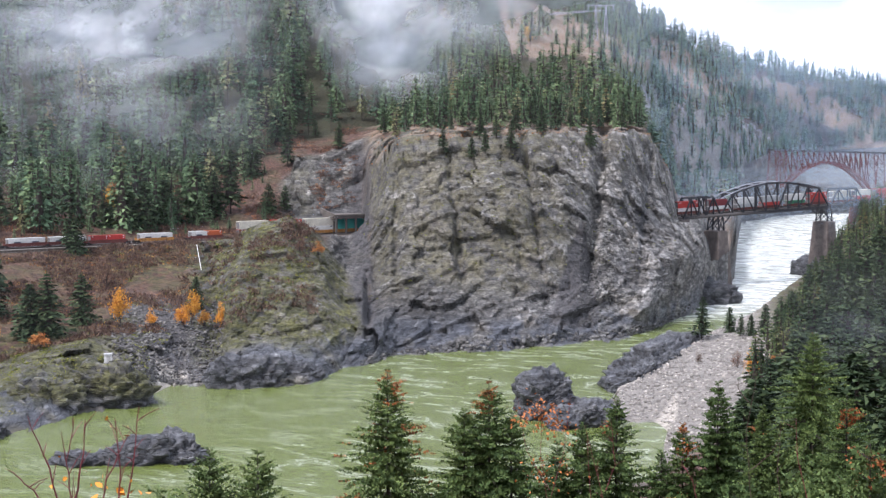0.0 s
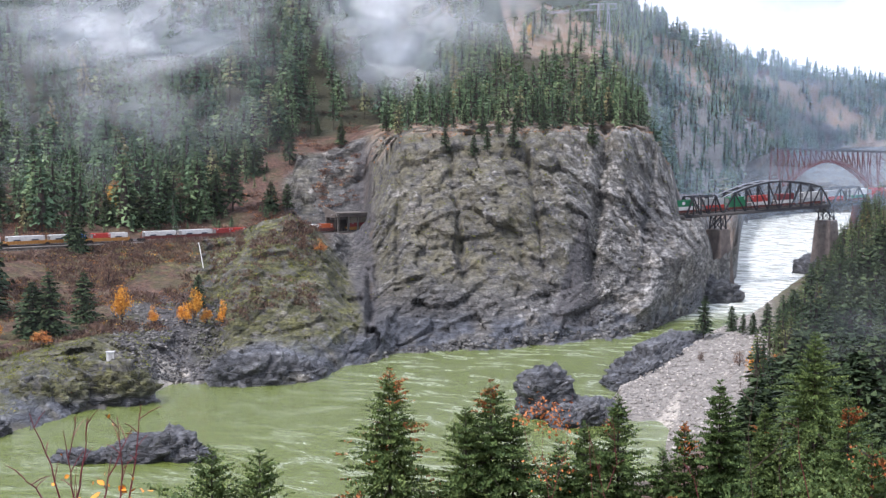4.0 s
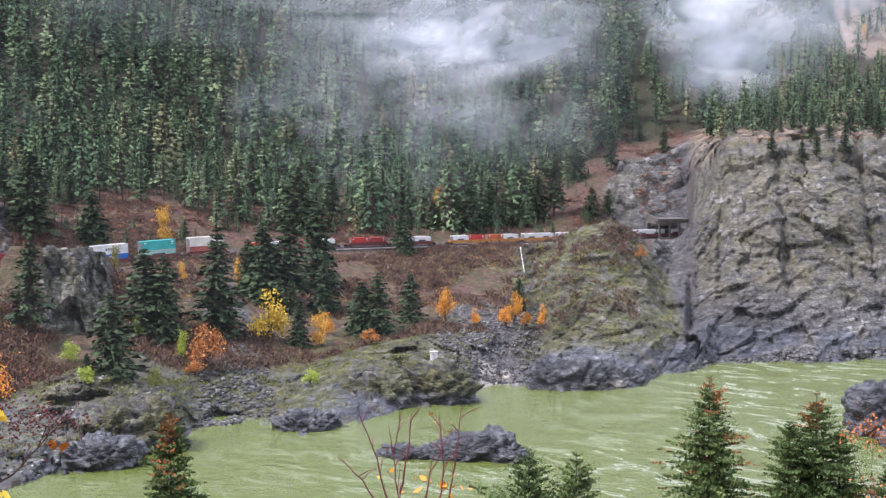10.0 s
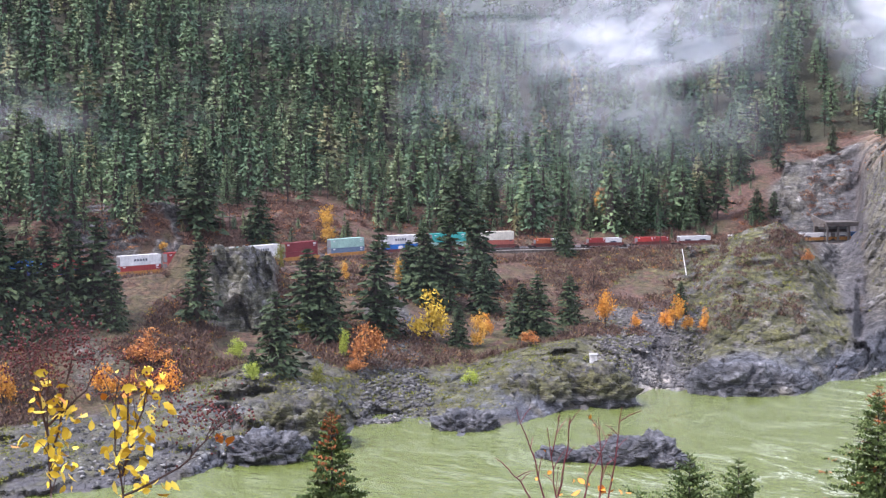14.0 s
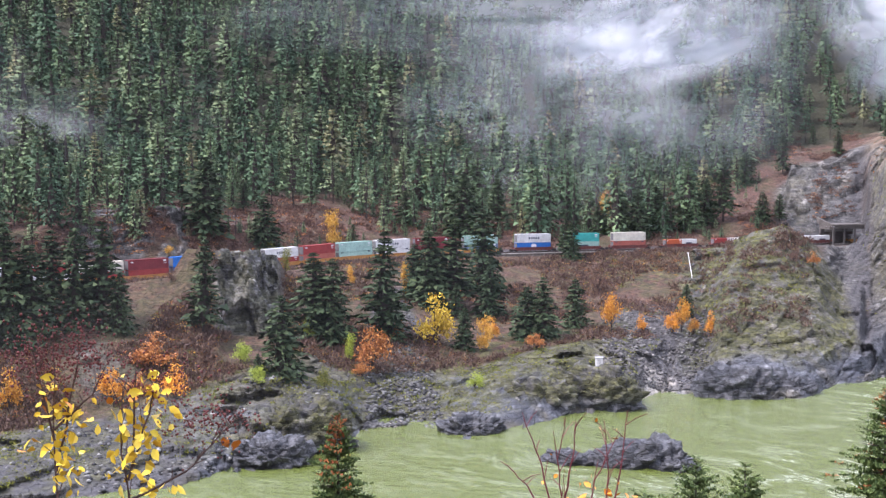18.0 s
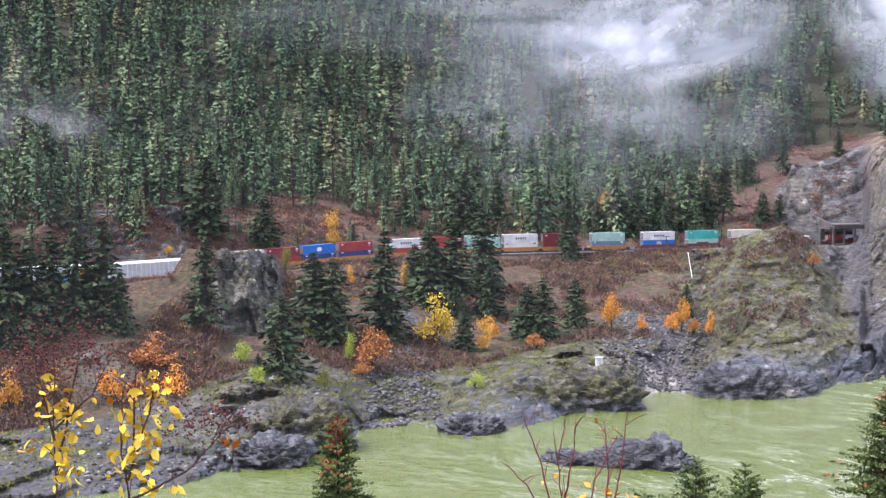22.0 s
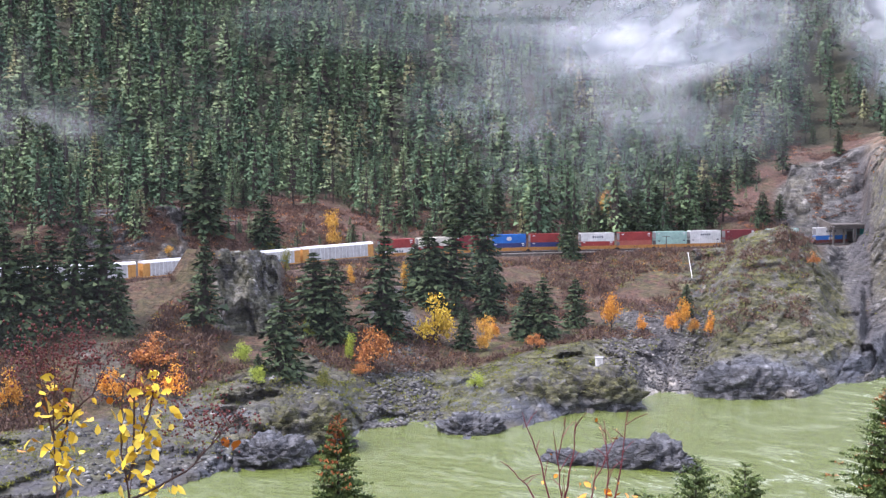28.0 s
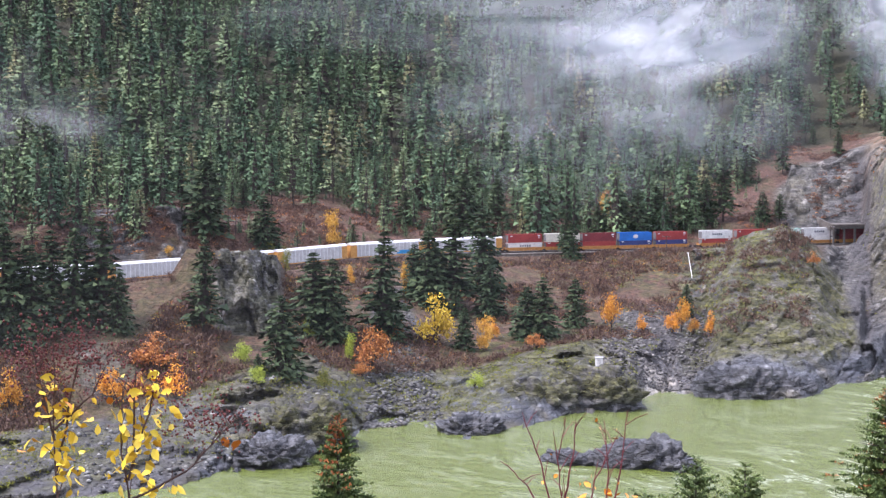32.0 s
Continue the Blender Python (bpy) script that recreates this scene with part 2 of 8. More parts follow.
def mesh_from(name, verts, faces, materials=(), smooth=False, index=None, normals=None):
    """A mesh from arrays; faces is one array (all triangles or all quads)."""
    me = bpy.data.meshes.new(name)
    verts, faces = np.asarray(verts, dtype=np.float32), np.asarray(faces, dtype=np.int32)
    k = faces.shape[1]
    me.vertices.add(len(verts))
    me.vertices.foreach_set("co", verts.ravel())
    me.loops.add(faces.size)
    me.loops.foreach_set("vertex_index", faces.ravel())
    me.polygons.add(len(faces))
    me.polygons.foreach_set("loop_start", np.arange(0, faces.size, k, dtype=np.int32))
    for mt in materials:
        me.materials.append(mt)
    if index is not None:
        me.polygons.foreach_set("material_index", np.asarray(index, dtype=np.int32))
    if smooth:
        me.polygons.foreach_set("use_smooth", np.ones(len(faces), dtype=bool))
    me.update(calc_edges=True)
    if normals is not None:
        me.polygons.foreach_set("use_smooth", np.ones(len(faces), dtype=bool))
        me.normals_split_custom_set_from_vertices(normals)
    return me


def box(bm, x0, x1, y0, y1, z0, z1, bevel=0.0):
    vs = [bm.verts.new(c) for c in ((x0, y0, z0), (x1, y0, z0), (x1, y1, z0), (x0, y1, z0), (x0, y0, z1), (x1, y0, z1), (x1, y1, z1), (x0, y1, z1))]
    fs = [bm.faces.new([vs[i] for i in q]) for q in ((3, 2, 1, 0), (4, 5, 6, 7), (0, 1, 5, 4), (1, 2, 6, 5), (2, 3, 7, 6), (3, 0, 4, 7))]
    if bevel:
        es = list({e for f in fs for e in f.edges})
        bmesh.ops.bevel(bm, geom=es, offset=bevel, segments=1, affect="EDGES")
    return vs


def beam(bm, a, b, w, h=None, up=(0, 0, 1)):
    """A straight bar of section w by h from a to b."""
    a, b = Vector(a), Vector(b)
    h = h or w
    d = (b - a).normalized()
    s = d.cross(Vector(up))
    s = s.normalized() if s.length > 1e-4 else Vector((1, 0, 0))
    u = s.cross(d)
    c = [(-w / 2, -h / 2), (w / 2, -h / 2), (w / 2, h / 2), (-w / 2, h / 2)]
    v0 = [bm.verts.new(a + s * x + u * y) for x, y in c]
    v1 = [bm.verts.new(b + s * x + u * y) for x, y in c]
    bm.faces.new(v0)
    bm.faces.new(v1[::-1])
    for i in range(4):
        bm.faces.new([v0[i], v1[i], v1[(i + 1) % 4], v0[(i + 1) % 4]])


def tube(bm, pts, radii, sides=6):
    rings = []
    for k, p in enumerate(pts):
        p = Vector(p)
        d = (Vector(pts[min(k + 1, len(pts) - 1)]) - Vector(pts[max(k - 1, 0)])).normalized()
        s = d.cross(Vector((0.3, 0.2, 1))).normalized()
        u = s.cross(d)
        rings.append([bm.verts.new(p + (s * cos(2 * pi * i / sides) + u * sin(2 * pi * i / sides)) * radii[k]) for i in range(sides)])
    for r0, r1 in zip(rings, rings[1:]):
        for i in range(sides):
            bm.faces.new([r0[i], r0[(i + 1) % sides], r1[(i + 1) % sides], r1[i]])
    bm.faces.new(rings[0][::-1])
    bm.faces.new(rings[-1])


def mesh_of(name, bm, material, smooth=False):
    me = bpy.data.meshes.new(name)
    bmesh.ops.recalc_face_normals(bm, faces=bm.faces)
    bm.to_mesh(me)
    bm.free()
    me.materials.append(material)
    if smooth:
        me.polygons.foreach_set("use_smooth", np.ones(len(me.polygons), dtype=bool))
    return me


def part(name, bm, material, parent, label="", smooth=False):
    ob = new(name, bm if isinstance(bm, bpy.types.Mesh) else mesh_of(name, bm, material, smooth))
    ob.parent = parent
    return tagged(ob, label)


def polar(az, r):
    a = np.radians(az)
    return -r * np.sin(a), r * np.cos(a)


# ---- the railway's line ----
RAIL = [
    (-700, -55, 24.0), (-560, 25, 24.1), (-420, 118, 24.3), (-340, 185, 24.4), (-279, 256, 24.5), (-239.7, 306.8, 24.8), (-218.2, 329, 25.4),
    (-195.2, 372.9, 26.7), (-178.7, 400.6, 27.7), (-144.5, 435, 28.6), (-105.9, 464, 28.7), (-46.4, 511.9, 29.1), (28, 555, 30.6),
    (105.5, 595, 32.6), (158, 635, 34.3), (211, 675, 36.0), (264, 715, 37.0), (340, 772, 37.4), (480, 880, 38.0), (700, 1050, 39.0), (1000, 1280, 40),
]


def spline(pts, step=1.0):
    p = np.array(pts, dtype=float)
    p = np.vstack([2 * p[0] - p[1], p, 2 * p[-1] - p[-2]])
    out = []
    for k in range(1, len(p) - 2):
        a, b, c, d = p[k - 1:k + 3]
        m = max(2, int(np.linalg.norm(c - b) / step))
        for t in np.arange(m) / m:
            out.append(0.5 * ((2 * b) + (c - a) * t + (2 * a - 5 * b + 4 * c - d) * t * t + (3 * b - a - 3 * c + d) * t ** 3))
    out.append(p[-2])
    return np.array(out)


TRACK = spline(RAIL)
for _ in range(60):
    TRACK[1:-1] = 0.25 * TRACK[:-2] + 0.5 * TRACK[1:-1] + 0.25 * TRACK[2:]
TRACK_S = np.concatenate([[0], np.cumsum(np.linalg.norm(np.diff(TRACK, axis=0), axis=1))])


def on_track(s):
    return Vector([float(np.interp(s, TRACK_S, TRACK[:, k])) for k in range(3)])


def s_near(x, y):
    return float(TRACK_S[np.argmin((TRACK[:, 0] - x) ** 2 + (TRACK[:, 1] - y) ** 2)])


S_PORTAL = s_near(-42, 515)
S_BRIDGE0, S_BRIDGE1 = s_near(105.5, 595), s_near(211, 675)

# ---- ground: break lines of the canyon, as (bearing in degrees, distance, height) seen from the lookout ----
LINES = {}
LINES["shore"] = [
    (-18.29, 1489, -0.5), (-15.24, 1436, -0.5), (-13.88, 1372, -0.5), (-13.31, 1283, -0.5), (-12.56, 1245, -0.5),
    (-12.31, 659, -0.5), (-11.86, 589, -0.5), (-10.47, 502, -0.5), (-8.82, 451, -0.5), (-7.64, 435, -0.5),
    (-5.24, 420, -0.5), (-2.82, 404, -0.5), (0.58, 396, -0.5), (2.04, 394, -0.5), (3.0, 374, -0.5),
    (4.33, 364, -0.5), (5.68, 344, -0.5), (8.67, 339, -0.5), (9.49, 349, -0.5), (11.26, 345, -0.5),
    (12.44, 331, -0.5), (15.56, 314, -0.5), (17.5, 293, -0.5), (19.2, 284, -0.5), (20.42, 281, -0.5),
    (22.37, 291, -0.5), (24.32, 290, -0.5), (25.29, 273, -0.5), (28.44, 250, -0.5), (30.6, 236, -0.5),
    (34.83, 230, -0.5), (39.34, 228, -0.5),
]
LINES["shelf"] = [
    (-18.29, 1360, 8.9), (-15.46, 1400, 5.6), (-13.31, 1240, 5.0), (-12.58, 1230, 4.3), (-12.26, 500, 15.7),
    (-11.38, 480, 16.2), (-9.99, 460, 12.0), (-7.63, 445, 5.7), (-5.23, 430, 7.2), (-2.81, 420, 8.3),
    (0.58, 415, 5.3), (2.04, 405, 1.4), (3.03, 385, 6.7), (4.35, 370, 3.8), (5.69, 350, 1.3),
    (7.76, 365, 6.0), (9.15, 352, 6.1), (9.61, 352, 0.1), (11.26, 349, 0.3), (11.98, 350, 4.4),
    (13.17, 340, 8.7), (15.09, 335, 9.9), (17.26, 325, 9.2), (19.2, 320, 4.4), (20.42, 297, -0.7),
    (22.86, 310, -0.6), (24.32, 300, 0.7), (25.28, 300, 7.8), (27.69, 290, 9.7), (31.27, 275, 6.8),
    (34.79, 265, 2.7), (39.3, 255, 2.4),
]
LINES["bench"] = [
    (-18.27, 1450, 28.9), (-15.45, 1430, 17.2), (-14.55, 1290, 21.1), (-13.3, 1260, 16.6), (-12.59, 1250, 16.8),
    (-12.22, 540, 12.9), (-11.33, 530, 14.5), (-11.02, 510, 22.1), (-9.97, 485, 21.7), (-7.61, 465, 19.0),
    (-5.22, 450, 22.0), (-2.81, 440, 22.7), (-0.39, 435, 21.2), (2.04, 425, 14.9), (3.25, 420, 8.3),
    (3.48, 400, 10.3), (5.05, 390, 12.7), (7.32, 385, 12.8), (8.93, 375, 10.6), (9.64, 395, 8.7),
    (11.99, 380, 10.3), (14.62, 365, 11.1), (16.78, 355, 10.0), (19.21, 345, 7.5), (22.85, 330, 8.3),
    (25.28, 325, 9.2), (27.2, 320, 11.5), (28.88, 315, 12.4), (31.26, 305, 9.0), (34.76, 300, 5.4),
    (39.27, 290, 3.6),
]
LINES["slope"] = [
    (-18.25, 1550, 45.4), (-15.44, 1450, 28.4), (-14.54, 1300, 31.4), (-13.86, 1270, 31.9), (-12.6, 1260, 29.4),
    (-12.22, 605, 6.0), (-11.43, 600, 8.3), (-11.18, 590, 22.6), (-10.89, 570, 29.6), (-9.95, 530, 32.7),
    (-7.59, 490, 37.5), (-5.2, 470, 40.2), (-2.8, 460, 40.5), (-0.39, 455, 38.8), (1.55, 450, 31.4),
    (3.0, 450, 20.0), (3.08, 450, 20.8), (4.19, 455, 20.2), (5.09, 425, 24.3), (6.67, 415, 26.5),
    (8.73, 405, 23.7), (9.89, 432, 19.4), (12.01, 430, 18.5), (14.39, 425, 17.8), (16.79, 415, 16.8),
    (19.21, 400, 16.5), (22.85, 370, 16.5), (25.27, 355, 16.8), (27.2, 340, 14.3), (27.67, 340, 15.0),
    (28.15, 349, 14.5), (29.11, 345, 15.0), (30.05, 344, 15.9), (30.41, 334, 18.0), (31.7, 330, 18.2),
    (34.72, 325, 17.2), (39.21, 320, 16.2),
]
LINES["crest"] = [
    (-18.24, 1650, 57.8), (-15.43, 1600, 44.8), (-13.84, 1300, 55.2), (-12.62, 1280, 42.1), (-12.17, 645, 4.2),
    (-11.43, 640, 6.3), (-11.18, 610, 20.1), (-10.89, 590, 25.7), (-9.88, 575, 31.2), (-9.47, 550, 46.5),
    (-7.57, 510, 53.7), (-5.19, 490, 53.8), (-2.79, 480, 53.9), (-0.39, 475, 53.9), (2.03, 475, 48.0),
    (3.11, 480, 35.7), (3.99, 490, 30.1), (5.1, 470, 30.3), (5.79, 450, 34.1), (6.59, 445, 38.9),
    (7.84, 450, 35.8), (8.98, 470, 29.8), (9.68, 468, 28.9), (12.02, 466, 28.2), (14.4, 465, 27.9),
    (16.8, 460, 27.6), (19.21, 452, 27.5), (22.84, 432, 27.5), (25.26, 412, 27.6), (27.54, 390, 27.7),
    (27.89, 368, 33.3), (29.07, 353, 36.6), (30.02, 352, 36.7), (31.66, 352, 36.8), (32.37, 352, 29.6),
    (34.68, 350, 27.8), (39.16, 345, 27.5),
]
LINES["brow"] = [
    (-18.24, 1750, 64.7), (-15.42, 1700, 54.3), (-13.84, 1330, 60.5), (-12.64, 1300, 47.2), (-12.12, 685, 2.5),
    (-11.42, 680, 4.5), (-11.13, 640, 20.9), (-10.77, 622, 26.5), (-10.02, 608, 28.7), (-9.65, 590, 45.7),
    (-8.98, 560, 64.9), (-7.56, 525, 66.6), (-5.18, 505, 65.3), (-2.79, 492, 64.1), (-0.39, 487, 62.0),
    (2.02, 485, 57.9), (3.11, 510, 45.1),
]
LINES["top"] = [
    (-18.23, 1850, 72.5), (-15.42, 1750, 61.3), (-13.84, 1350, 64.4), (-12.66, 1320, 52.4), (-12.07, 745, -0.5),
    (-11.42, 740, 1.0), (-11.12, 690, 23.7), (-10.77, 660, 32.0), (-10.04, 630, 33.9), (-9.65, 605, 50.4),
    (-8.74, 570, 68.5), (-7.56, 540, 68.7), (-5.18, 520, 67.7), (-2.79, 510, 67.5), (-0.38, 500, 66.3),
    (2.02, 500, 65.3), (3.11, 530, 55.7),
]
LINES["cut"] = [
    (-18.23, 1900, 80.4), (-13.84, 1380, 52.2), (-13.28, 1335, 46.9), (-12.26, 1200, 27.3), (-10.87, 1050, 29.7),
    (-9.82, 980, 31.5), (-9.11, 740, 42.5), (-8.5, 600, 70.8), (-7.56, 580, 71.9), (-5.18, 560, 70.8),
    (-2.79, 545, 70.5), (-0.38, 540, 72.6), (2.02, 545, 68.9), (3.1, 570, 66.3), (4.06, 570, 61.3),
    (5.16, 565, 56.8), (6.28, 560, 56.8), (6.49, 545, 47.9), (8.53, 520, 36.5), (9.69, 515, 34.5),
    (12.03, 512, 34.5), (15.6, 505, 35.7), (19.22, 495, 35.0), (22.84, 480, 36.7), (25.25, 470, 40.2),
    (27.64, 450, 40.1), (30.01, 425, 39.4), (32.34, 420, 45.0), (34.64, 415, 42.7), (36.9, 410, 40.5),
    (39.12, 400, 36.3),
]
LINES["wood"] = [
    (-18.22, 1950, 100.4), (-15.4, 1700, 88.7), (-13.84, 1450, 66.1), (-13.15, 1400, 70.4), (-11.99, 1250, 87.5),
    (-10.83, 1130, 95.9), (-9.78, 1080, 93.5), (-9.08, 1000, 84.7), (-8.49, 760, 84.6), (-7.55, 680, 86.1),
    (-5.17, 650, 85.0), (-2.78, 630, 84.2), (-0.38, 620, 81.3), (3.22, 620, 72.2), (4.07, 620, 71.6),
    (7.43, 600, 64.0), (9.71, 580, 51.9), (15.61, 570, 49.6), (22.84, 540, 50.0), (29.99, 500, 50.7),
    (34.62, 490, 50.9), (39.08, 470, 49.5),
]
LINES["ridge"] = [
    (-18.18, 2100, 166.1), (-14.46, 1750, 167.4), (-12.18, 1500, 164.9), (-10.56, 1350, 168.5), (-8.69, 1250, 186.5),
    (-6.33, 1150, 200.4), (-3.96, 1000, 190.6), (-0.38, 900, 185.0), (3.19, 800, 170.7), (6.41, 800, 172.3),
    (15.67, 800, 175.5), (22.82, 780, 173.0), (29.9, 760, 168.7), (38.91, 720, 159.0),
]
NEAR = {}
NEAR["knoll"] = [(-60, 5, 56), (60, 5, 56)]
NEAR["bluff"] = [(-60, 60, 30), (-20, 60, 30), (-10, 60, 27), (40, 60, 25), (60, 60, 25)]
NEAR["foot"] = [(-60, 200, 20), (-18.5, 200, 11), (-12, 205, 5), (-8, 205, 2), (-5, 205, -3), (30, 190, -3), (45, 170, -3)]
NEAR["pool"] = [(-60, 330, 26), (-18.3, 330, 16), (-14.6, 330, 9), (-11.2, 310, 4), (-10, 295, 2), (-9.2, 275, -2), (-7, 265, -3), (45, 200, -4)]
NEAR["bar"] = [(-60, 740, 36), (-18.3, 748, 35), (-17.3, 742, 31), (-16.4, 735, 14), (-15.4, 640, 5), (-14, 500, 8), (-13, 430, 8), (-11, 390, 6), (-9.5, 350, 5), (-7.6, 322, 2.5),
               (-6.6, 300, -3), (45, 210, -4)]
NEAR["edge"] = [(-60, 900, 30), (-18.3, 860, 20), (-17.3, 850, 14), (-16.2, 810, -1), (-15.3, 715, -1), (-14.2, 575, -1), (-12.3, 492, -1), (-10.6, 432, -1), (-8.8, 374, -1), (-7.4, 335, -1),
                (-6.4, 310, -4), (45, 215, -4.5)]
NEAR["bed"] = [(-60, 1000, 10), (-18.3, 960, -4), (-12.5, 640, -5), (-11.5, 515, -5), (-8, 405, -5), (0, 370, -5), (10, 310, -5), (20, 262, -5), (30, 222, -5), (45, 220, -5)]

TRACK_AZ = np.degrees(np.arctan2(-TRACK[:, 0], TRACK[:, 1]))
TRACK_R = np.hypot(TRACK[:, 0], TRACK[:, 1])
_o = np.argsort(TRACK_AZ)


def line_at(rows, az):
    rows = sorted(rows)
    a = np.array([q[0] for q in rows])
    return np.interp(az, a, [q[1] for q in rows]), np.interp(az, a, [q[2] for q in rows])


def ramp01(x, a, b):
    t = np.clip((x - a) / (b - a), 0, 1)
    return t * t * (3 - 2 * t)


AZ = np.concatenate([np.arange(-180, -21, 3.0), np.arange(-20.4, 41.0, 0.06), np.arange(42, 181, 3.0)])
ORDER = ["knoll", "bluff", "foot", "pool", "bar", "edge", "bed", "shore", "shelf", "bench", "slope", "crest", "near", "far", "cut", "wood", "ridge", "back", "rim"]
STEPS = [1, 4, 6, 8, 16, 10, 3, 4, 22, 34, 40, 40, 12, 3, 36, 40, 44, 6, 3]


def profiles(az):
    cliff = 1 - ramp01(az, 3.1, 3.5)
    tr, tz = np.interp(az, TRACK_AZ[_o], TRACK_R[_o]), np.interp(az, TRACK_AZ[_o], TRACK[_o, 2])
    out = {}
    for k in ORDER:
        if k in NEAR:
            out[k] = line_at(NEAR[k], az)
        elif k in LINES:
            out[k] = line_at(LINES[k], az)
        elif k == "near" or k == "far":
            r, z = line_at(LINES["brow" if k == "near" else "top"], az)
            d = -4.2 if k == "near" else 4.6
            out[k] = (cliff * r + (1 - cliff) * (tr + d), cliff * z + (1 - cliff) * (tz - 0.75))
        elif k == "back":
            r, z = out["ridge"]
            up = ramp01(az, -6, 4)
            out[k] = (r * 1.5, z * 0.5 + up * (z * 1.4))
        else:
            r, z = out["back"]
            out[k] = (np.full_like(r, 4600.0), z * 0.8)
    # behind the lookout the same hillside goes on upwards
    back = ramp01(np.abs(az - 10), 65, 100)
    last = np.zeros_like(az)
    for k in ORDER:
        r, z = out[k]
        z = z * (1 - back) + back * (55 + 0.3 * np.minimum(r, 900))
        r = np.maximum(r, last + (2.0 if k not in ("knoll",) else 0))
        out[k] = (r, z)
        last = r
    return out


PROF = profiles(AZ)
LV = np.concatenate([[0.0]] + [k + np.arange(1, m + 1) / m for k, m in enumerate(STEPS)])  # 0 is the lookout, k + 1 the k-th line
RR = np.array([np.zeros_like(AZ)] + [PROF[k][0] for k in ORDER])
ZZ = np.array([np.full_like(AZ, 56.3)] + [PROF[k][1] for k in ORDER])


def level(name):
    return ORDER.index(name) + 1


def sheet(lv, cols):
    k = np.clip(np.floor(lv).astype(int), 0, len(ORDER) - 1)
    t = lv - k
    return RR[k, cols] * (1 - t) + RR[k + 1, cols] * t, ZZ[k, cols] * (1 - t) + ZZ[k + 1, cols] * t


def cells(u, seed):
    """The random value of the nearest cell of a jittered lattice, and the gap to the next cell."""
    base = np.floor(u).astype(np.int64)
    best, second, rnd = np.full(len(u), 9.0), np.full(len(u), 9.0), np.zeros(len(u))
    for dx in (-1, 0, 1):
        for dy in (-1, 0, 1):
            for dz in (-1, 0, 1):
                c = base + np.array([dx, dy, dz])
                h = c[:, 0] * 374761393 + c[:, 1] * 668265263 + c[:, 2] * 1440662683 + seed * 1274126177
                h = (h ^ (h >> 13)) * 1274126177
                h = h ^ (h >> 16)
                j = np.stack([(h >> k) & 0xFF for k in (0, 8, 16)], 1) / 255.0
                d = np.sqrt((((c + 0.15 + 0.7 * j) - u) ** 2).sum(1))
                near = d < best
                second = np.where(near, best, np.minimum(second, d))
                tilt = ((((c + 0.15 + 0.7 * j) - u) * (np.stack([(h >> k) & 0xFF for k in (4, 12, 20)], 1) / 127.5 - 1)).sum(1))
                rnd = np.where(near, np.clip(((h >> 24) & 0xFF) / 255.0 + 0.7 * tilt, -0.6, 1.6), rnd)
                best = np.where(near, d, best)
    return rnd, second - best


def band(lv, a, b, soft=0.25):
    return ramp01(lv, a - soft, a) * (1 - ramp01(lv, b, b + soft))


# open slopes on the mountain, as bearing and slope from the lookout; STONY ones are bare rock, the rest talus and dry grass
OPEN = [[(-2.0, 0.12), (-5.2, 0.108), (-7.2, 0.088), (-8.9, 0.07), (-8.6, 0.062), (-6.0, 0.072), (-3.0, 0.076)],
        [(-8.6, 0.092), (-10.0, 0.082), (-11.0, 0.062), (-12.2, 0.047), (-11.6, 0.04), (-10.2, 0.052), (-9.0, 0.07)],
        [(-14.2, 0.053), (-15.6, 0.05), (-17.6, 0.022), (-17.0, 0.015), (-14.8, 0.032), (-13.6, 0.042)],
        [(-16.6, 0.016), (-17.4, 0.028), (-18.6, 0.04), (-18.6, 0.006), (-16.4, 0.006)],
        [(-9.9, 0.036), (-11.0, 0.034), (-11.9, 0.018), (-11.6, -0.03), (-10.2, -0.02), (-9.6, 0.02)],
        [(-11.3, 0.036), (-12.8, 0.026), (-14.2, 0.01), (-14.2, -0.04), (-12.7, -0.03), (-12.0, 0.005), (-11.4, 0.022)],
        [(-7.7, 0.054), (-8.6, 0.055), (-9.5, 0.04), (-9.0, 0.033), (-8.0, 0.038)],
        [(-12.8, 0.06), (-14.6, 0.052), (-14.4, 0.048), (-12.6, 0.053)]]
STONY = (4, 5, 6)


def inside(poly, x, y):
    hit = False
    for (x0, y0), (x1, y1) in zip(poly, poly[1:] + poly[:1]):
        if (y0 > y) != (y1 > y) and x < x0 + (y - y0) * (x1 - x0) / (y1 - y0):
            hit = not hit
    return hit


def inside_all(poly, x, y):
    hit = np.zeros(len(x), dtype=bool)
    for (x0, y0), (x1, y1) in zip(poly, poly[1:] + poly[:1]):
        if y0 != y1:
            hit ^= ((y0 > y) != (y1 > y)) & (x < x0 + (y - y0) * (x1 - x0) / (y1 - y0))
    return hit


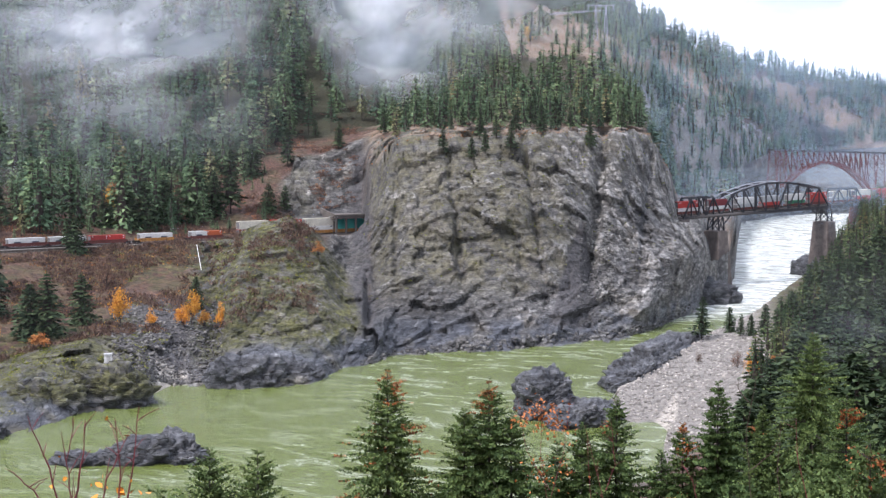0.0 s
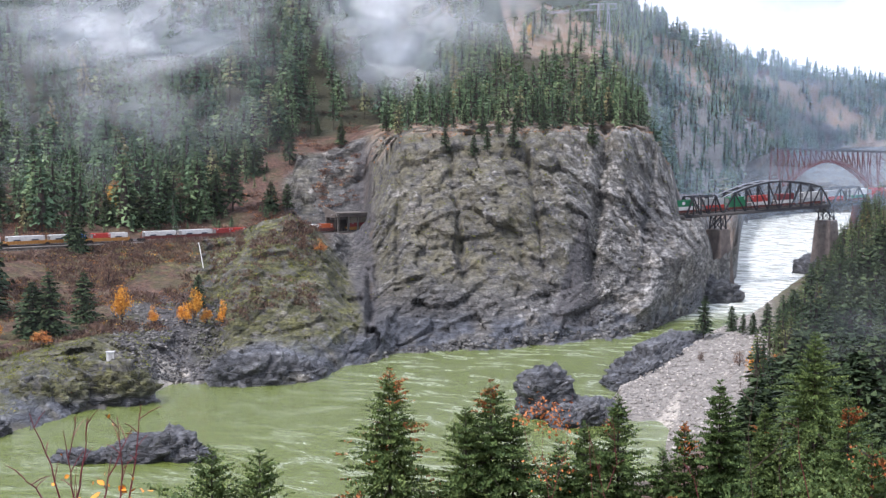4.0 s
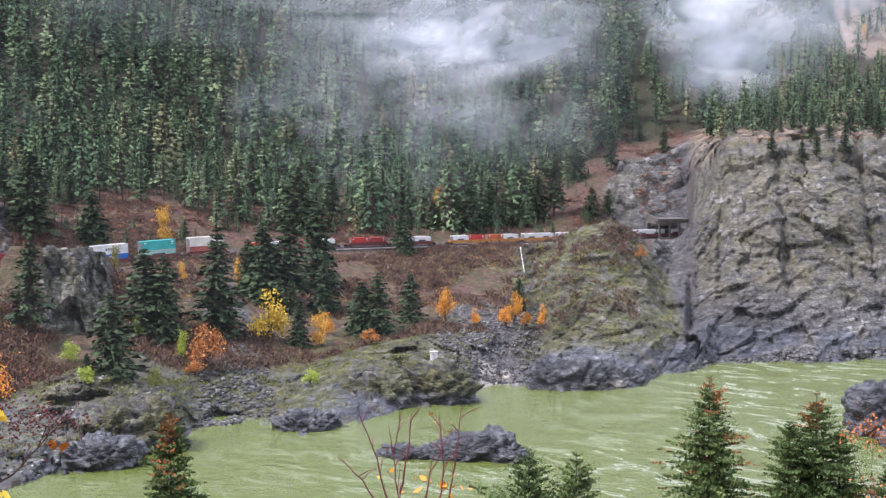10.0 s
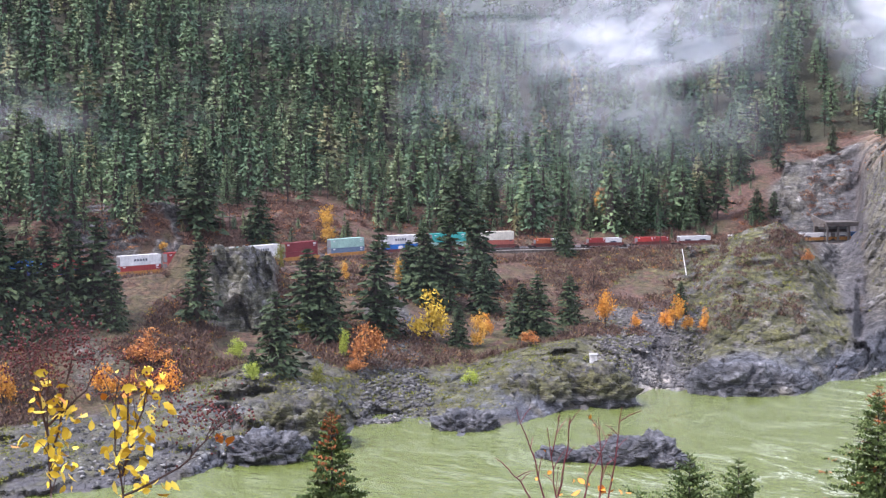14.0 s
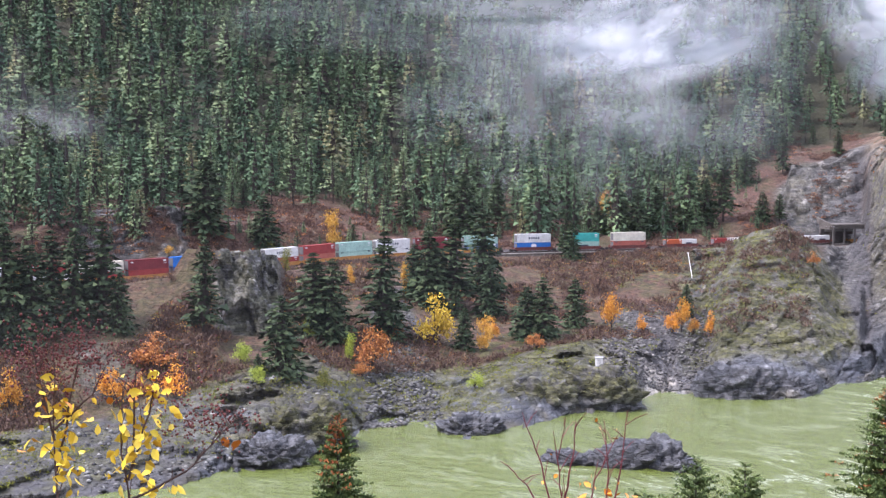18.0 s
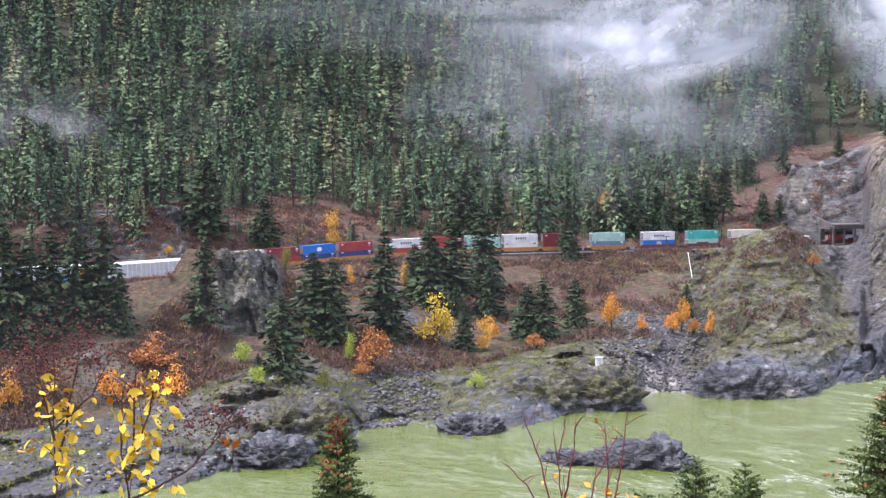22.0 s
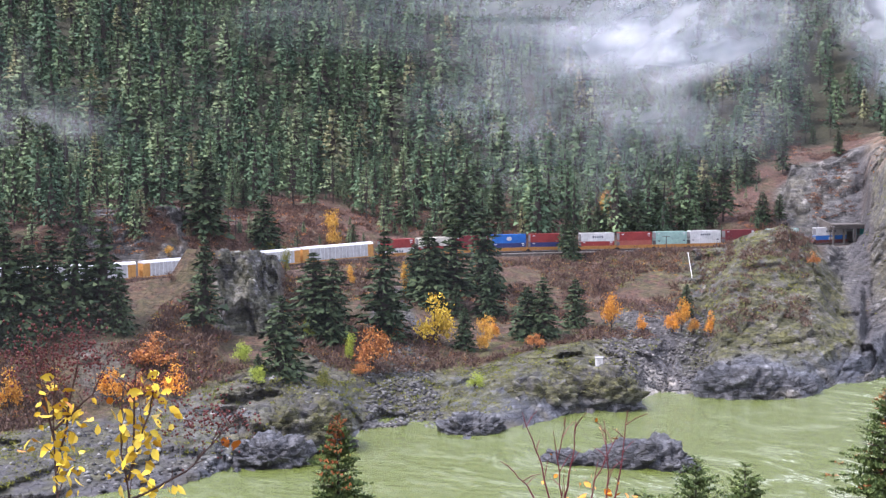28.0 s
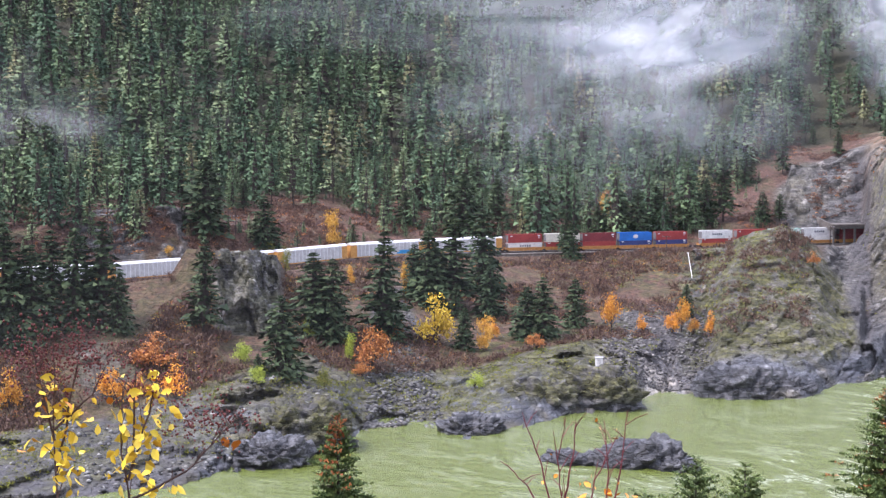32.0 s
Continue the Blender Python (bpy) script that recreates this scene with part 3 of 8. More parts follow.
def build_ground():
    nl, na = len(LV), len(AZ)
    lv, ci = np.repeat(LV, na), np.tile(np.arange(na), nl)
    r, z = sheet(lv, ci)
    az = AZ[ci]
    x, y = polar(az, r)
    p = np.stack([x, y, z], 1)
    big = fbm(p * 0.045, 4, seed=3)
    mid = fbm(p * 0.16, 4, seed=9)
    shelf, bench, slope, crest, near, far, cut, wood = (level(k) for k in ("shelf", "bench", "slope", "crest", "near", "far", "cut", "wood"))
    shore = level("shore")
    # zones
    cliff = (1 - ramp01(az, 2.9, 3.6)) * ramp01(az, -13.0, -12.4)
    knob = ramp01(az, 5.0, 6.0) * (1 - ramp01(az, 10.0, 11.2))
    flank = np.interp(z, [2, 12, 22, 32], [3.0, 3.5, 4.2, 5.2])  # the knob's lower side falls towards the gully
    knob = np.maximum(knob, ramp01(az, flank, flank + 0.35) * (1 - ramp01(az, 5.4, 6.2)) * (lv < crest + 0.1))
    gully = ramp01(az, 3.0, 3.3) * (1 - ramp01(az, 4.7, 5.3))
    crag = ramp01(az, 27.4, 28.0) * (1 - ramp01(az, 30.2, 30.8))
    rock = band(lv, shore - 0.5, bench - 0.3, 0.3)
    rock = np.maximum(rock, band(az, 25.3, 26.5, 0.25) * band(lv, bench - 0.2, slope + 0.15, 0.2))
    rock = np.maximum(rock, band(az, 33.6, 35.2, 0.4) * band(lv, far + 0.2, cut + 0.2, 0.2))
    rock = np.maximum(rock, cliff * band(lv, shore - 0.5, cut - 0.2, 0.2))
    rock = np.maximum(rock, np.maximum(knob, gully) * band(lv, shore - 0.5, crest + 0.3, 0.3))
    rock = np.maximum(rock, crag * band(lv, slope + 0.05, crest + 0.4, 0.15))
    rock = np.maximum(rock, ramp01(az, 2.5, 3.5) * (1 - ramp01(az, 6.6, 7.2)) * band(lv, far, cut + 0.1, 0.2))
    rock = np.maximum(rock, ramp01(az, 31.0, 32.0) * (1 - ramp01(az, 36, 37)) * band(lv, far + 0.1, cut, 0.2) * ramp01(mid, 0.42, 0.56))
    rock = np.maximum(rock, ramp01(fbm(p * 0.05, 4, seed=21), 0.56, 0.66) * band(lv, bench, slope, 0.3) * ramp01(az, 25, 26) * 0.7)
    far_hill = ramp01(r, 800, 1000)
    rock = np.maximum(rock, far_hill * ramp01(fbm(p * 0.02, 4, seed=83), 0.5, 0.62) * 0.8)
    scree = ramp01(az, 9.2, 9.8) * (1 - ramp01(az, 13.2, 14.2)) * band(lv, shelf - 0.5, bench + 0.5, 0.3)
    half = np.interp(lv, [shore, bench, slope, slope + 0.5], [2.0, 1.35, 0.8, 0.35])
    scree = np.maximum(scree, (1 - ramp01(np.abs(az - 22.5 - 0.25 * (lv - shelf)), half, half + 0.4)) * band(lv, shore, slope + 0.4, 0.2))
    scree = np.maximum(scree, ramp01(az, 31, 33) * band(lv, shore - 0.2, shelf + 0.6, 0.3) * 0.9)
    scree = np.maximum(scree, (1 - ramp01(np.abs(az + 5.75 + 0.012 * (z - 20)), np.interp(z, [8, 24, 34], [0.85, 0.4, 0.1]), np.interp(z, [8, 24, 34], [1.1, 0.6, 0.2]))) * band(z, 5, 34, 3) * cliff)
    scree = np.maximum(scree, band(az - np.interp(z, [5, 30], [0, 0.25]), 3.05, 3.5, 0.4) * band(lv, shelf + 0.3, cut - 0.2, 0.4) * ramp01(mid, 0.25, 0.5))
    scree = np.maximum(scree, band(az, 9.9, 10.25, 0.15) * band(lv, bench, near - 0.2, 0.2))
    scree = np.maximum(scree, band(lv, near - 0.15, far + 0.1, 0.08) * (1 - cliff))
    bar = (1 - ramp01(az, -7.6, -7.0)) * ramp01(az, -14.5, -13.0) * band(lv, level("foot") + 0.6, level("edge"), 0.2)
    scree = np.maximum(scree, bar * 0.95)
    rock = np.maximum(rock, (1 - ramp01(az, -7.2, -6.8)) * band(lv, level("bar") + 0.35, level("edge") + 0.5, 0.2))
    scree *= 1 - (1 - ramp01(az, -7.2, -6.8)) * band(lv, level("bar") + 0.4, level("edge") + 0.5, 0.2)
    sand = band(az, 11.0, 12.1, 0.2) * band(lv, shore - 0.1, shelf + 0.1, 0.2) + band(az, 20.9, 23.6, 0.4) * band(lv, shore - 0.1, shelf - 0.2, 0.2) + 0.45 * bar + band(az, -9.9, -9.2, 0.2) * band(lv, level("pool") + 0.05, level("pool") + 0.25, 0.1)
    wet = band(z, -3, 5, 5.0) * (lv > shore - 1.2) * ramp01(mid, 0.3, 0.55)
    wet = np.maximum(wet, (lv > level("pool")) * (lv < level("edge") + 0.6) * (az < -6.8) * 0.8 * rock)
    moss = knob * band(lv, bench - 0.5, near, 0.4) * 0.95 + 0.75 * band(az, 9.9, 14, 0.5) * band(lv, slope + 0.2, near - 0.2, 0.3) + (0.85 - 0.3 * ramp01(az, 24, 26)) * ramp01(az, 12.2, 13.2) * band(lv, shore + 0.55, bench + 0.2, 0.3)
    moss = np.maximum(moss, 0.6 * crag * band(lv, slope, crest + 0.4, 0.2))
    moss = np.maximum(moss, 0.3 * ramp01(az, 12, 14) * band(lv, bench, near, 0.5))
    lichen = cliff * ramp01(az, -7.5, -3.0) * ramp01(z, 10, 24) * 0.9 + knob * 0.5 + 0.5 * ramp01(az, 11, 12) * (lv < slope)
    lichen = np.maximum(lichen, 0.3 * cliff * ramp01(z, 40, 55))
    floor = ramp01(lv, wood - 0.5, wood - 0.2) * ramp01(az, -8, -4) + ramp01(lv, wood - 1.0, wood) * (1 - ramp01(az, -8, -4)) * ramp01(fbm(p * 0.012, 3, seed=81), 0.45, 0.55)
    # where the forest floor gets the painted tree shade
    shaded_duff = floor * ramp01(lv, wood - 0.4, wood - 0.1)
    # open slopes of pale talus and reddish grass on the mountain
    patch = fbm(p * 0.011, 4, seed=91)
    bare = ramp01(r, 640, 760) * (1 - ramp01(az, 1, 4)) * ramp01(lv, cut, cut + 0.3) * (0.08 + 0.5 * ramp01(patch, 0.48, 0.6))
    bare = np.maximum(bare, 0.7 * cliff * band(lv, far + 0.1, wood - 0.1, 0.3) * ramp01(mid, 0.4, 0.6))
    bank = (1 - ramp01(az, -13.5, -12.5)) * band(r, 400, 900, 60) * (lv < level("edge") + 0.2)
    rock = np.maximum(rock, bank * ramp01(mid, 0.48, 0.58))
    moss = np.maximum(moss * (1 - 0.8 * bare), bank * 0.9)
    gorge = (1 - ramp01(az, -9.8, -9.0)) * band(lv, cut - 0.1, wood + 0.12, 0.1)
    rock = np.maximum(rock, gorge * ramp01(patch, 0.36, 0.46))
    gorge = np.maximum(gorge, (1 - ramp01(az, -12.6, -12.2)) * ramp01(r, 1150, 1220) * (lv <= cut) * (lv > level("bed") + 0.5))
    rock = np.maximum(rock, 0.9 * gorge * (lv <= cut))
    bare = bare * (1 - gorge)
    seen = (z - EYE.z) / np.maximum(r, 1)
    wob = 0.5 * (fbm(p * 0.02, 3, seed=33) - 0.5)
    pale = np.zeros(len(p))
    hill = (r > 600) & (az < 1) & (lv > level("far"))
    for k, poly in enumerate(OPEN):
        m = hill & inside_all(poly, az + wob, seen + 0.008 * wob)
        bare = np.where(m, 0.0 if k in STONY else 0.9, bare)
        rock = np.where(m, 0.95 if k in STONY else 0.1, rock)
        pale = np.where(m & (k in STONY), 0.4, pale)
    shaded_duff = shaded_duff * (1 - 0.9 * bare) * (1 - rock)
    # relief: beds that dip to the west, cross joints, blocks that stand proud of each other
    sel = (rock > 0.02) & (r > 200) & (lv > level("bed") - 0.6)
    blocks, tone, gaps = np.zeros(len(p)), np.full(len(p), 0.5), np.ones(len(p))
    ps = p[sel]
    ps = ps + 3.0 * np.stack([fbm(ps * 0.07, 3, seed=61), fbm(ps * 0.07, 3, seed=62), fbm(ps * 0.07, 3, seed=63)], 1)
    dip, along = np.array([-0.42, -0.12, 0.9]), np.array([0.9, 0.1, 0.42])
    deep = np.cross(dip, along)
    u = np.stack([ps @ along, ps @ dip, ps @ deep], 1)
    steep = np.array([0.2, 0.1, 1.0])
    across = np.array([0.95, 0.25, -0.2])
    w = np.stack([ps @ across, ps @ steep, ps @ np.cross(across, steep)], 1)
    upper = np.maximum(ramp01(ps[:, 2], 14, 30) * cliff[sel], crag[sel])
    acc, crk, tn = 0.0, 1.0, 0.0
    for scale, tall, amp in (((20.0, 5.0, 15.0), (10.0, 16.0, 9.0), 4.2), ((8.0, 1.9, 6.5), (4.2, 6.5, 4.0), 1.5), ((2.6, 0.9, 2.4), (1.7, 2.4, 1.7), 0.7)):
        r0, g0 = cells(u / np.array(scale), int(scale[0] * 10))
        r1, g1 = cells(w / np.array(tall), int(tall[0] * 10) + 5)
        rnd, gap = r0 + (r1 - r0) * upper, g0 + (g1 - g0) * upper
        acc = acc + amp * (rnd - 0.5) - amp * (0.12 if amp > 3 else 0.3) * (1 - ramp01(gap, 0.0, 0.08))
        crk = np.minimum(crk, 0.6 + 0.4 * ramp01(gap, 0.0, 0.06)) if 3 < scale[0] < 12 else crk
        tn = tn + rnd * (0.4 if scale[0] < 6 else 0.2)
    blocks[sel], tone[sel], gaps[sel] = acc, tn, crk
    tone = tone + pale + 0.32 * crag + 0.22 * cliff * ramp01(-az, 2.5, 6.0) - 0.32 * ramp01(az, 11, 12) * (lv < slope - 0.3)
    gully_cut = -9.0 * np.exp(-((az + 6.5 + 0.01 * (z - 40)) / 0.25) ** 2) - 3.5 * np.exp(-((az + 3.9 - 0.02 * (z - 40)) / 0.13) ** 2) - 3.0 * np.exp(-((az + 8.2 + 0.01 * z) / 0.12) ** 2) - 4.0 * np.exp(-((az + 1.1 - 0.015 * z) / 0.15) ** 2) - 4.0 * np.exp(-((az - 2.0) / 0.18) ** 2)
    rough = blocks + 11 * (fbm(p * np.array([0.05, 0.05, 0.022]), 4, 0.5, seed=51) - 0.5) + gully_cut * cliff * ramp01(z, 8, 25)
    rough = np.where(cliff + knob * 0.7 + gully > 0.3, rough, rough * (0.85 + 0.9 * crag))
    keep = 1 - band(lv, near - 0.12, far + 0.12, 0.35) * (1 - cliff)
    damp = keep * ramp01(r, 150, 240)
    out = rock * rough * damp * np.where(rock * cliff > 0.2, 1.0, 0.8) + (1 - rock) * damp * 3.0 * (mid - 0.5)
    # ledges push towards the river, the rest up
    x2, y2 = x * (1 - out * 0.75 / np.maximum(r, 1)), y * (1 - out * 0.75 / np.maximum(r, 1))
    z2 = z + out * 0.32 + (1 - rock) * (lv > wood) * 10 * (big - 0.5) * np.minimum(r / 700, 2)
    under = (lv < shore - 0.3) & (lv > level("edge") + 0.2)
    z2 = np.where(under, np.minimum(z2, -2.0), z2)
    near_side = lv < level("pool")
    z2 = np.where(near_side, z + (mid - 0.5) * 2 * ramp01(r, 5, 40), z2)
    verts = np.stack([x2, y2, z2], 1)
    i, j = np.meshgrid(np.arange(nl - 1), np.arange(na - 1), indexing="ij")
    a = (i * na + j).ravel()
    faces = np.stack([a, a + na, a + na + 1, a + 1], 1)
    # the seam behind the lookout
    i = np.arange(nl - 1)
    faces = np.vstack([faces, np.stack([i * na + na - 1, (i + 1) * na + na - 1, (i + 1) * na, i * na], 1)])
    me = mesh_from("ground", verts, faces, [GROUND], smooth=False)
    for name, v in (("rock", rock), ("scree", scree), ("wet", wet * rock), ("moss", moss), ("sand", np.clip(sand, 0, 1)), ("tone", tone), ("gap", gaps), ("bare", bare), ("shaded_duff", shaded_duff), ("lichen", lichen)):
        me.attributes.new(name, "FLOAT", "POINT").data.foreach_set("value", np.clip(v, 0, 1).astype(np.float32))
    ob = tagged(new("ground", me), "rocky canyon ground with cliffs, talus and brown autumn slopes", "ground", kind="structure")
    return verts.reshape(nl, na, 3)


SURFACE = build_ground()
FINE = (AZ > -20.5) & (AZ < 41.0)


def ground_at(az, lv):
    """The place on the ground sheet at a bearing and a level between its lines."""
    j = min(max(int(np.searchsorted(AZ, az)) - 1, 0), len(AZ) - 2)
    i = min(max(int(np.searchsorted(LV, lv)) - 1, 0), len(LV) - 2)
    s, t = (az - AZ[j]) / (AZ[j + 1] - AZ[j]), (lv - LV[i]) / (LV[i + 1] - LV[i])
    p = (SURFACE[i, j] * (1 - s) + SURFACE[i, j + 1] * s) * (1 - t) + (SURFACE[i + 1, j] * (1 - s) + SURFACE[i + 1, j + 1] * s) * t
    return Vector([float(c) for c in p])


def ground_seen(az, r, lo="shore", hi="ridge"):
    """The ground at a bearing, at a distance r, between two lines."""
    j = int(np.argmin(np.abs(AZ - az)))
    a, b = np.argmin(np.abs(LV - level(lo))), np.argmin(np.abs(LV - level(hi)))
    col = SURFACE[a:b + 1, j]
    d = np.hypot(col[:, 0], col[:, 1])
    k = int(np.argmin(np.abs(d - r)))
    return Vector([float(c) for c in col[k]])


def build_water():
    az = np.arange(-24, 60.1, 0.5)
    rr = np.concatenate([np.linspace(120, 700, 90), np.linspace(720, 1800, 30)])
    a, r = np.meshgrid(az, rr)
    x, y = polar(a.ravel(), r.ravel())
    me = mesh_from("river", np.stack([x, y, np.zeros_like(x)], 1), [
        (i * len(az) + j, i * len(az) + j + 1, (i + 1) * len(az) + j + 1, (i + 1) * len(az) + j) for i in range(len(rr) - 1) for j in range(len(az) - 1)], [WATER], smooth=True)
    rw = 0.25 + 0.75 * (1 - ramp01(a.ravel(), -1, 9)) + 0.5 * (1 - ramp01(r.ravel(), 250, 300)) * (1 - ramp01(a.ravel(), 12, 24))
    # up to 0.9 scales the foam; beyond 430 m adds the painted sky sheen
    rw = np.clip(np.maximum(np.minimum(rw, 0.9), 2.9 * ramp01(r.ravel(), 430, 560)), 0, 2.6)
    me.attributes.new("foam_and_sheen", "FLOAT", "POINT").data.foreach_set("value", rw.astype(np.float32))
    tagged(new("water", me), "milky green river with pale foam streaks and eddies", "river", kind="structure")


build_water()
# ---- woods ----
def unit(v):
    return v / (np.linalg.norm(v, axis=-1, keepdims=True) + 1e-9)


def crown_quads(seed, z, reach, arms, sprays, rise, length, width, droop=0.1, pieces=1, ragged=0.35):
    """Needle sprays of a conifer as small quads: for each whorl at height z, branches of that reach with sprays along both sides."""
    g = np.random.RandomState(seed)
    z, reach, rise = np.repeat(z, arms), np.repeat(reach, arms), np.repeat(rise, arms)
    nb = len(z)
    a = np.tile(np.arange(arms), nb // arms) * 2 * pi / arms + np.repeat(g.uniform(0, 6.28, nb // arms), arms) + g.uniform(-0.35, 0.35, nb)
    ln = reach * g.uniform(1 - ragged, 1 + ragged, nb)
    z = z + g.uniform(-0.4, 0.4, nb) * length
    d = np.stack([np.cos(a), np.sin(a), rise + g.uniform(-0.12, 0.12, nb)], 1)
    side = np.stack([-np.sin(a), np.cos(a), np.zeros(nb)], 1)
    rep = lambda q: np.repeat(q, sprays, axis=0)
    t = np.clip((np.tile(np.arange(sprays), nb) + g.uniform(0.1, 1.0, nb * sprays)) / sprays, 0.1, 1.0)
    sg = np.where(np.tile(np.arange(sprays), nb) % 2, 1.0, -1.0)
    L = rep(ln)
    c = rep(d) * (L * t)[:, None]
    c[:, 2] += rep(z) - droop * L * t * t
    td = unit(rep(side) * (sg * 0.8)[:, None] + rep(d) * 0.75 + np.stack([np.zeros(len(t)), np.zeros(len(t)), g.uniform(-0.35, 0.3, len(t))], 1))
    tl = length * (0.5 + 0.8 * (1 - t)) * g.uniform(0.7, 1.3, len(t)) * np.clip(L / (0.55 * reach.max()), 0.22, 1.0)
    out = []
    for k in range(pieces):
        b0, b1 = c + td * (tl * k / pieces)[:, None], c + td * (tl * (k + 1.1) / pieces)[:, None]
        w = unit(np.cross(td, g.normal(0, 1, td.shape) * np.array([1, 1, 0.45]))) * (width * g.uniform(0.7, 1.3, len(t)) * np.clip(tl / length, 0.35, 1.0))[:, None]
        m = b0 * 0.45 + b1 * 0.55
        out.append(np.stack([b0, m + w, b1, m - w], 1))
    return np.concatenate(out)  # quads, four corners each


def trunk_quads(rad, h, sides=5):
    a = np.arange(sides) * 2 * pi / sides
    rings = [np.stack([np.cos(a) * rad * k, np.sin(a) * rad * k, np.full(sides, z)], 1) for z, k in ((-0.02 * h, 1.0), (0.45 * h, 0.7), (0.98 * h, 0.12))]
    return np.stack([np.stack([rings[k][i], rings[k][(i + 1) % sides], rings[k + 1][(i + 1) % sides], rings[k + 1][i]]) for k in range(2) for i in range(sides)])


def fir_tris(seed, whorls, arms, width, bare=0.1, lean=0.1, open_crown=0.0, core=0.4, size=0.05, clumps=3):
    """A conifer one metre high: trunk triangles, and a crown of needle clumps strung along boughs in loose whorls round
    a thin dark core that stands in for the shade inside the crown.
    """
    g = np.random.RandomState(seed + 77)
    t = bare + (1 - bare) * np.clip((np.arange(whorls) + g.uniform(0.0, 1.0, whorls)) / whorls, 0.0, 0.985) ** 0.95
    reach = width * ((1 - t) ** 0.64 * np.minimum(1, (t - bare) / 0.14 + 0.6) + 0.012) * g.uniform(0.78, 1.15, whorls)
    a = (np.arange(arms)[None] * 2 * pi / arms + g.uniform(0, 6.28, whorls)[:, None] + g.uniform(-0.4, 0.4, (whorls, arms))).ravel()
    z, r = np.repeat(t, arms), np.repeat(reach, arms)
    keep = g.rand(len(z)) >= open_crown
    z, r, a = z[keep], r[keep], a[keep]
    ln = r * g.uniform(0.62, 1.18, len(z))
    rise = 0.2 - 0.7 * (1 - z) + g.uniform(-0.2, 0.2, len(z)) + lean
    f = np.tile(np.linspace(1.0, 0.42, clumps), len(z)) * g.uniform(0.9, 1.08, len(z) * clumps)
    z, ln, rise = np.repeat(z, clumps), np.repeat(ln, clumps), np.repeat(rise, clumps)
    b = np.repeat(a, clumps) + g.uniform(-0.25, 0.25, len(z))
    n = len(z)
    zero = np.zeros(n)
    o = np.stack([np.cos(b), np.sin(b), rise - 0.25 * f], 1)
    c = np.stack([np.cos(b) * ln * f, np.sin(b) * ln * f, z + (rise - 0.1 * f) * ln * f], 1)
    k = size * np.clip(0.45 + 0.6 * ln / width, 0.4, 1.0) * g.uniform(0.65, 1.3, n)
    w = unit(g.normal(0, 1, (n, 3)) * np.array([1, 1, 0.8])) * (k * 0.75)[:, None]
    d = unit(o + g.normal(0, 0.35, (n, 3))) * k[:, None]
    tris = [np.stack([c - d * 0.7 + w, c + d, c - d * 0.5 - w], 1)]
    # added opaque core, coloured dark in place of the crown's inner shade
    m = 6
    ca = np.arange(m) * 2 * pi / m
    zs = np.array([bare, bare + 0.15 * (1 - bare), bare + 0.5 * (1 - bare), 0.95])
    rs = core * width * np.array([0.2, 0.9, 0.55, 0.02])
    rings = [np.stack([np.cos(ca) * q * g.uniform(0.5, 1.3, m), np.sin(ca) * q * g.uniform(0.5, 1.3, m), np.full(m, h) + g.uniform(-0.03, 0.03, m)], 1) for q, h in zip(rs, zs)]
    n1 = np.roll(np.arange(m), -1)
    shade_core = []
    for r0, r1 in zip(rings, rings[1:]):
        shade_core += [np.stack([r0, r0[n1], r1[n1]], 1), np.stack([r0, r1[n1], r1], 1)]
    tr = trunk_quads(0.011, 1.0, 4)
    tr, cr = np.concatenate([tr[:, [0, 1, 2]], tr[:, [0, 2, 3]]] + shade_core), np.concatenate(tris)
    # needles catch light like a soft mass: the normals lean outwards and up, and each face is wound to suit
    c = cr.mean(1)
    nm = unit(unit(c * np.array([1, 1, 0])) + np.array([0, 0, 0.55]) + g.normal(0, 0.3, c.shape))
    flip = (np.cross(cr[:, 1] - cr[:, 0], cr[:, 2] - cr[:, 0]) * nm).sum(1) < 0
    cr[flip] = cr[flip][:, [0, 2, 1]]
    tn = unit(tr.mean(1) * np.array([1, 1, 0]))
    return tr, cr, np.repeat(np.concatenate([tn, nm]), 3, axis=0)


NEEDLES = foliage("dark_needles", (0.075, 0.125, 0.07), (0.105, 0.166, 0.09), (0.145, 0.21, 0.112), grove=True)
# bark of trunks and limbs; also colours the dark shade core in the crowns
BARK = plain("bark_and_crown_shade", (0.055, 0.043, 0.035), 0.95)


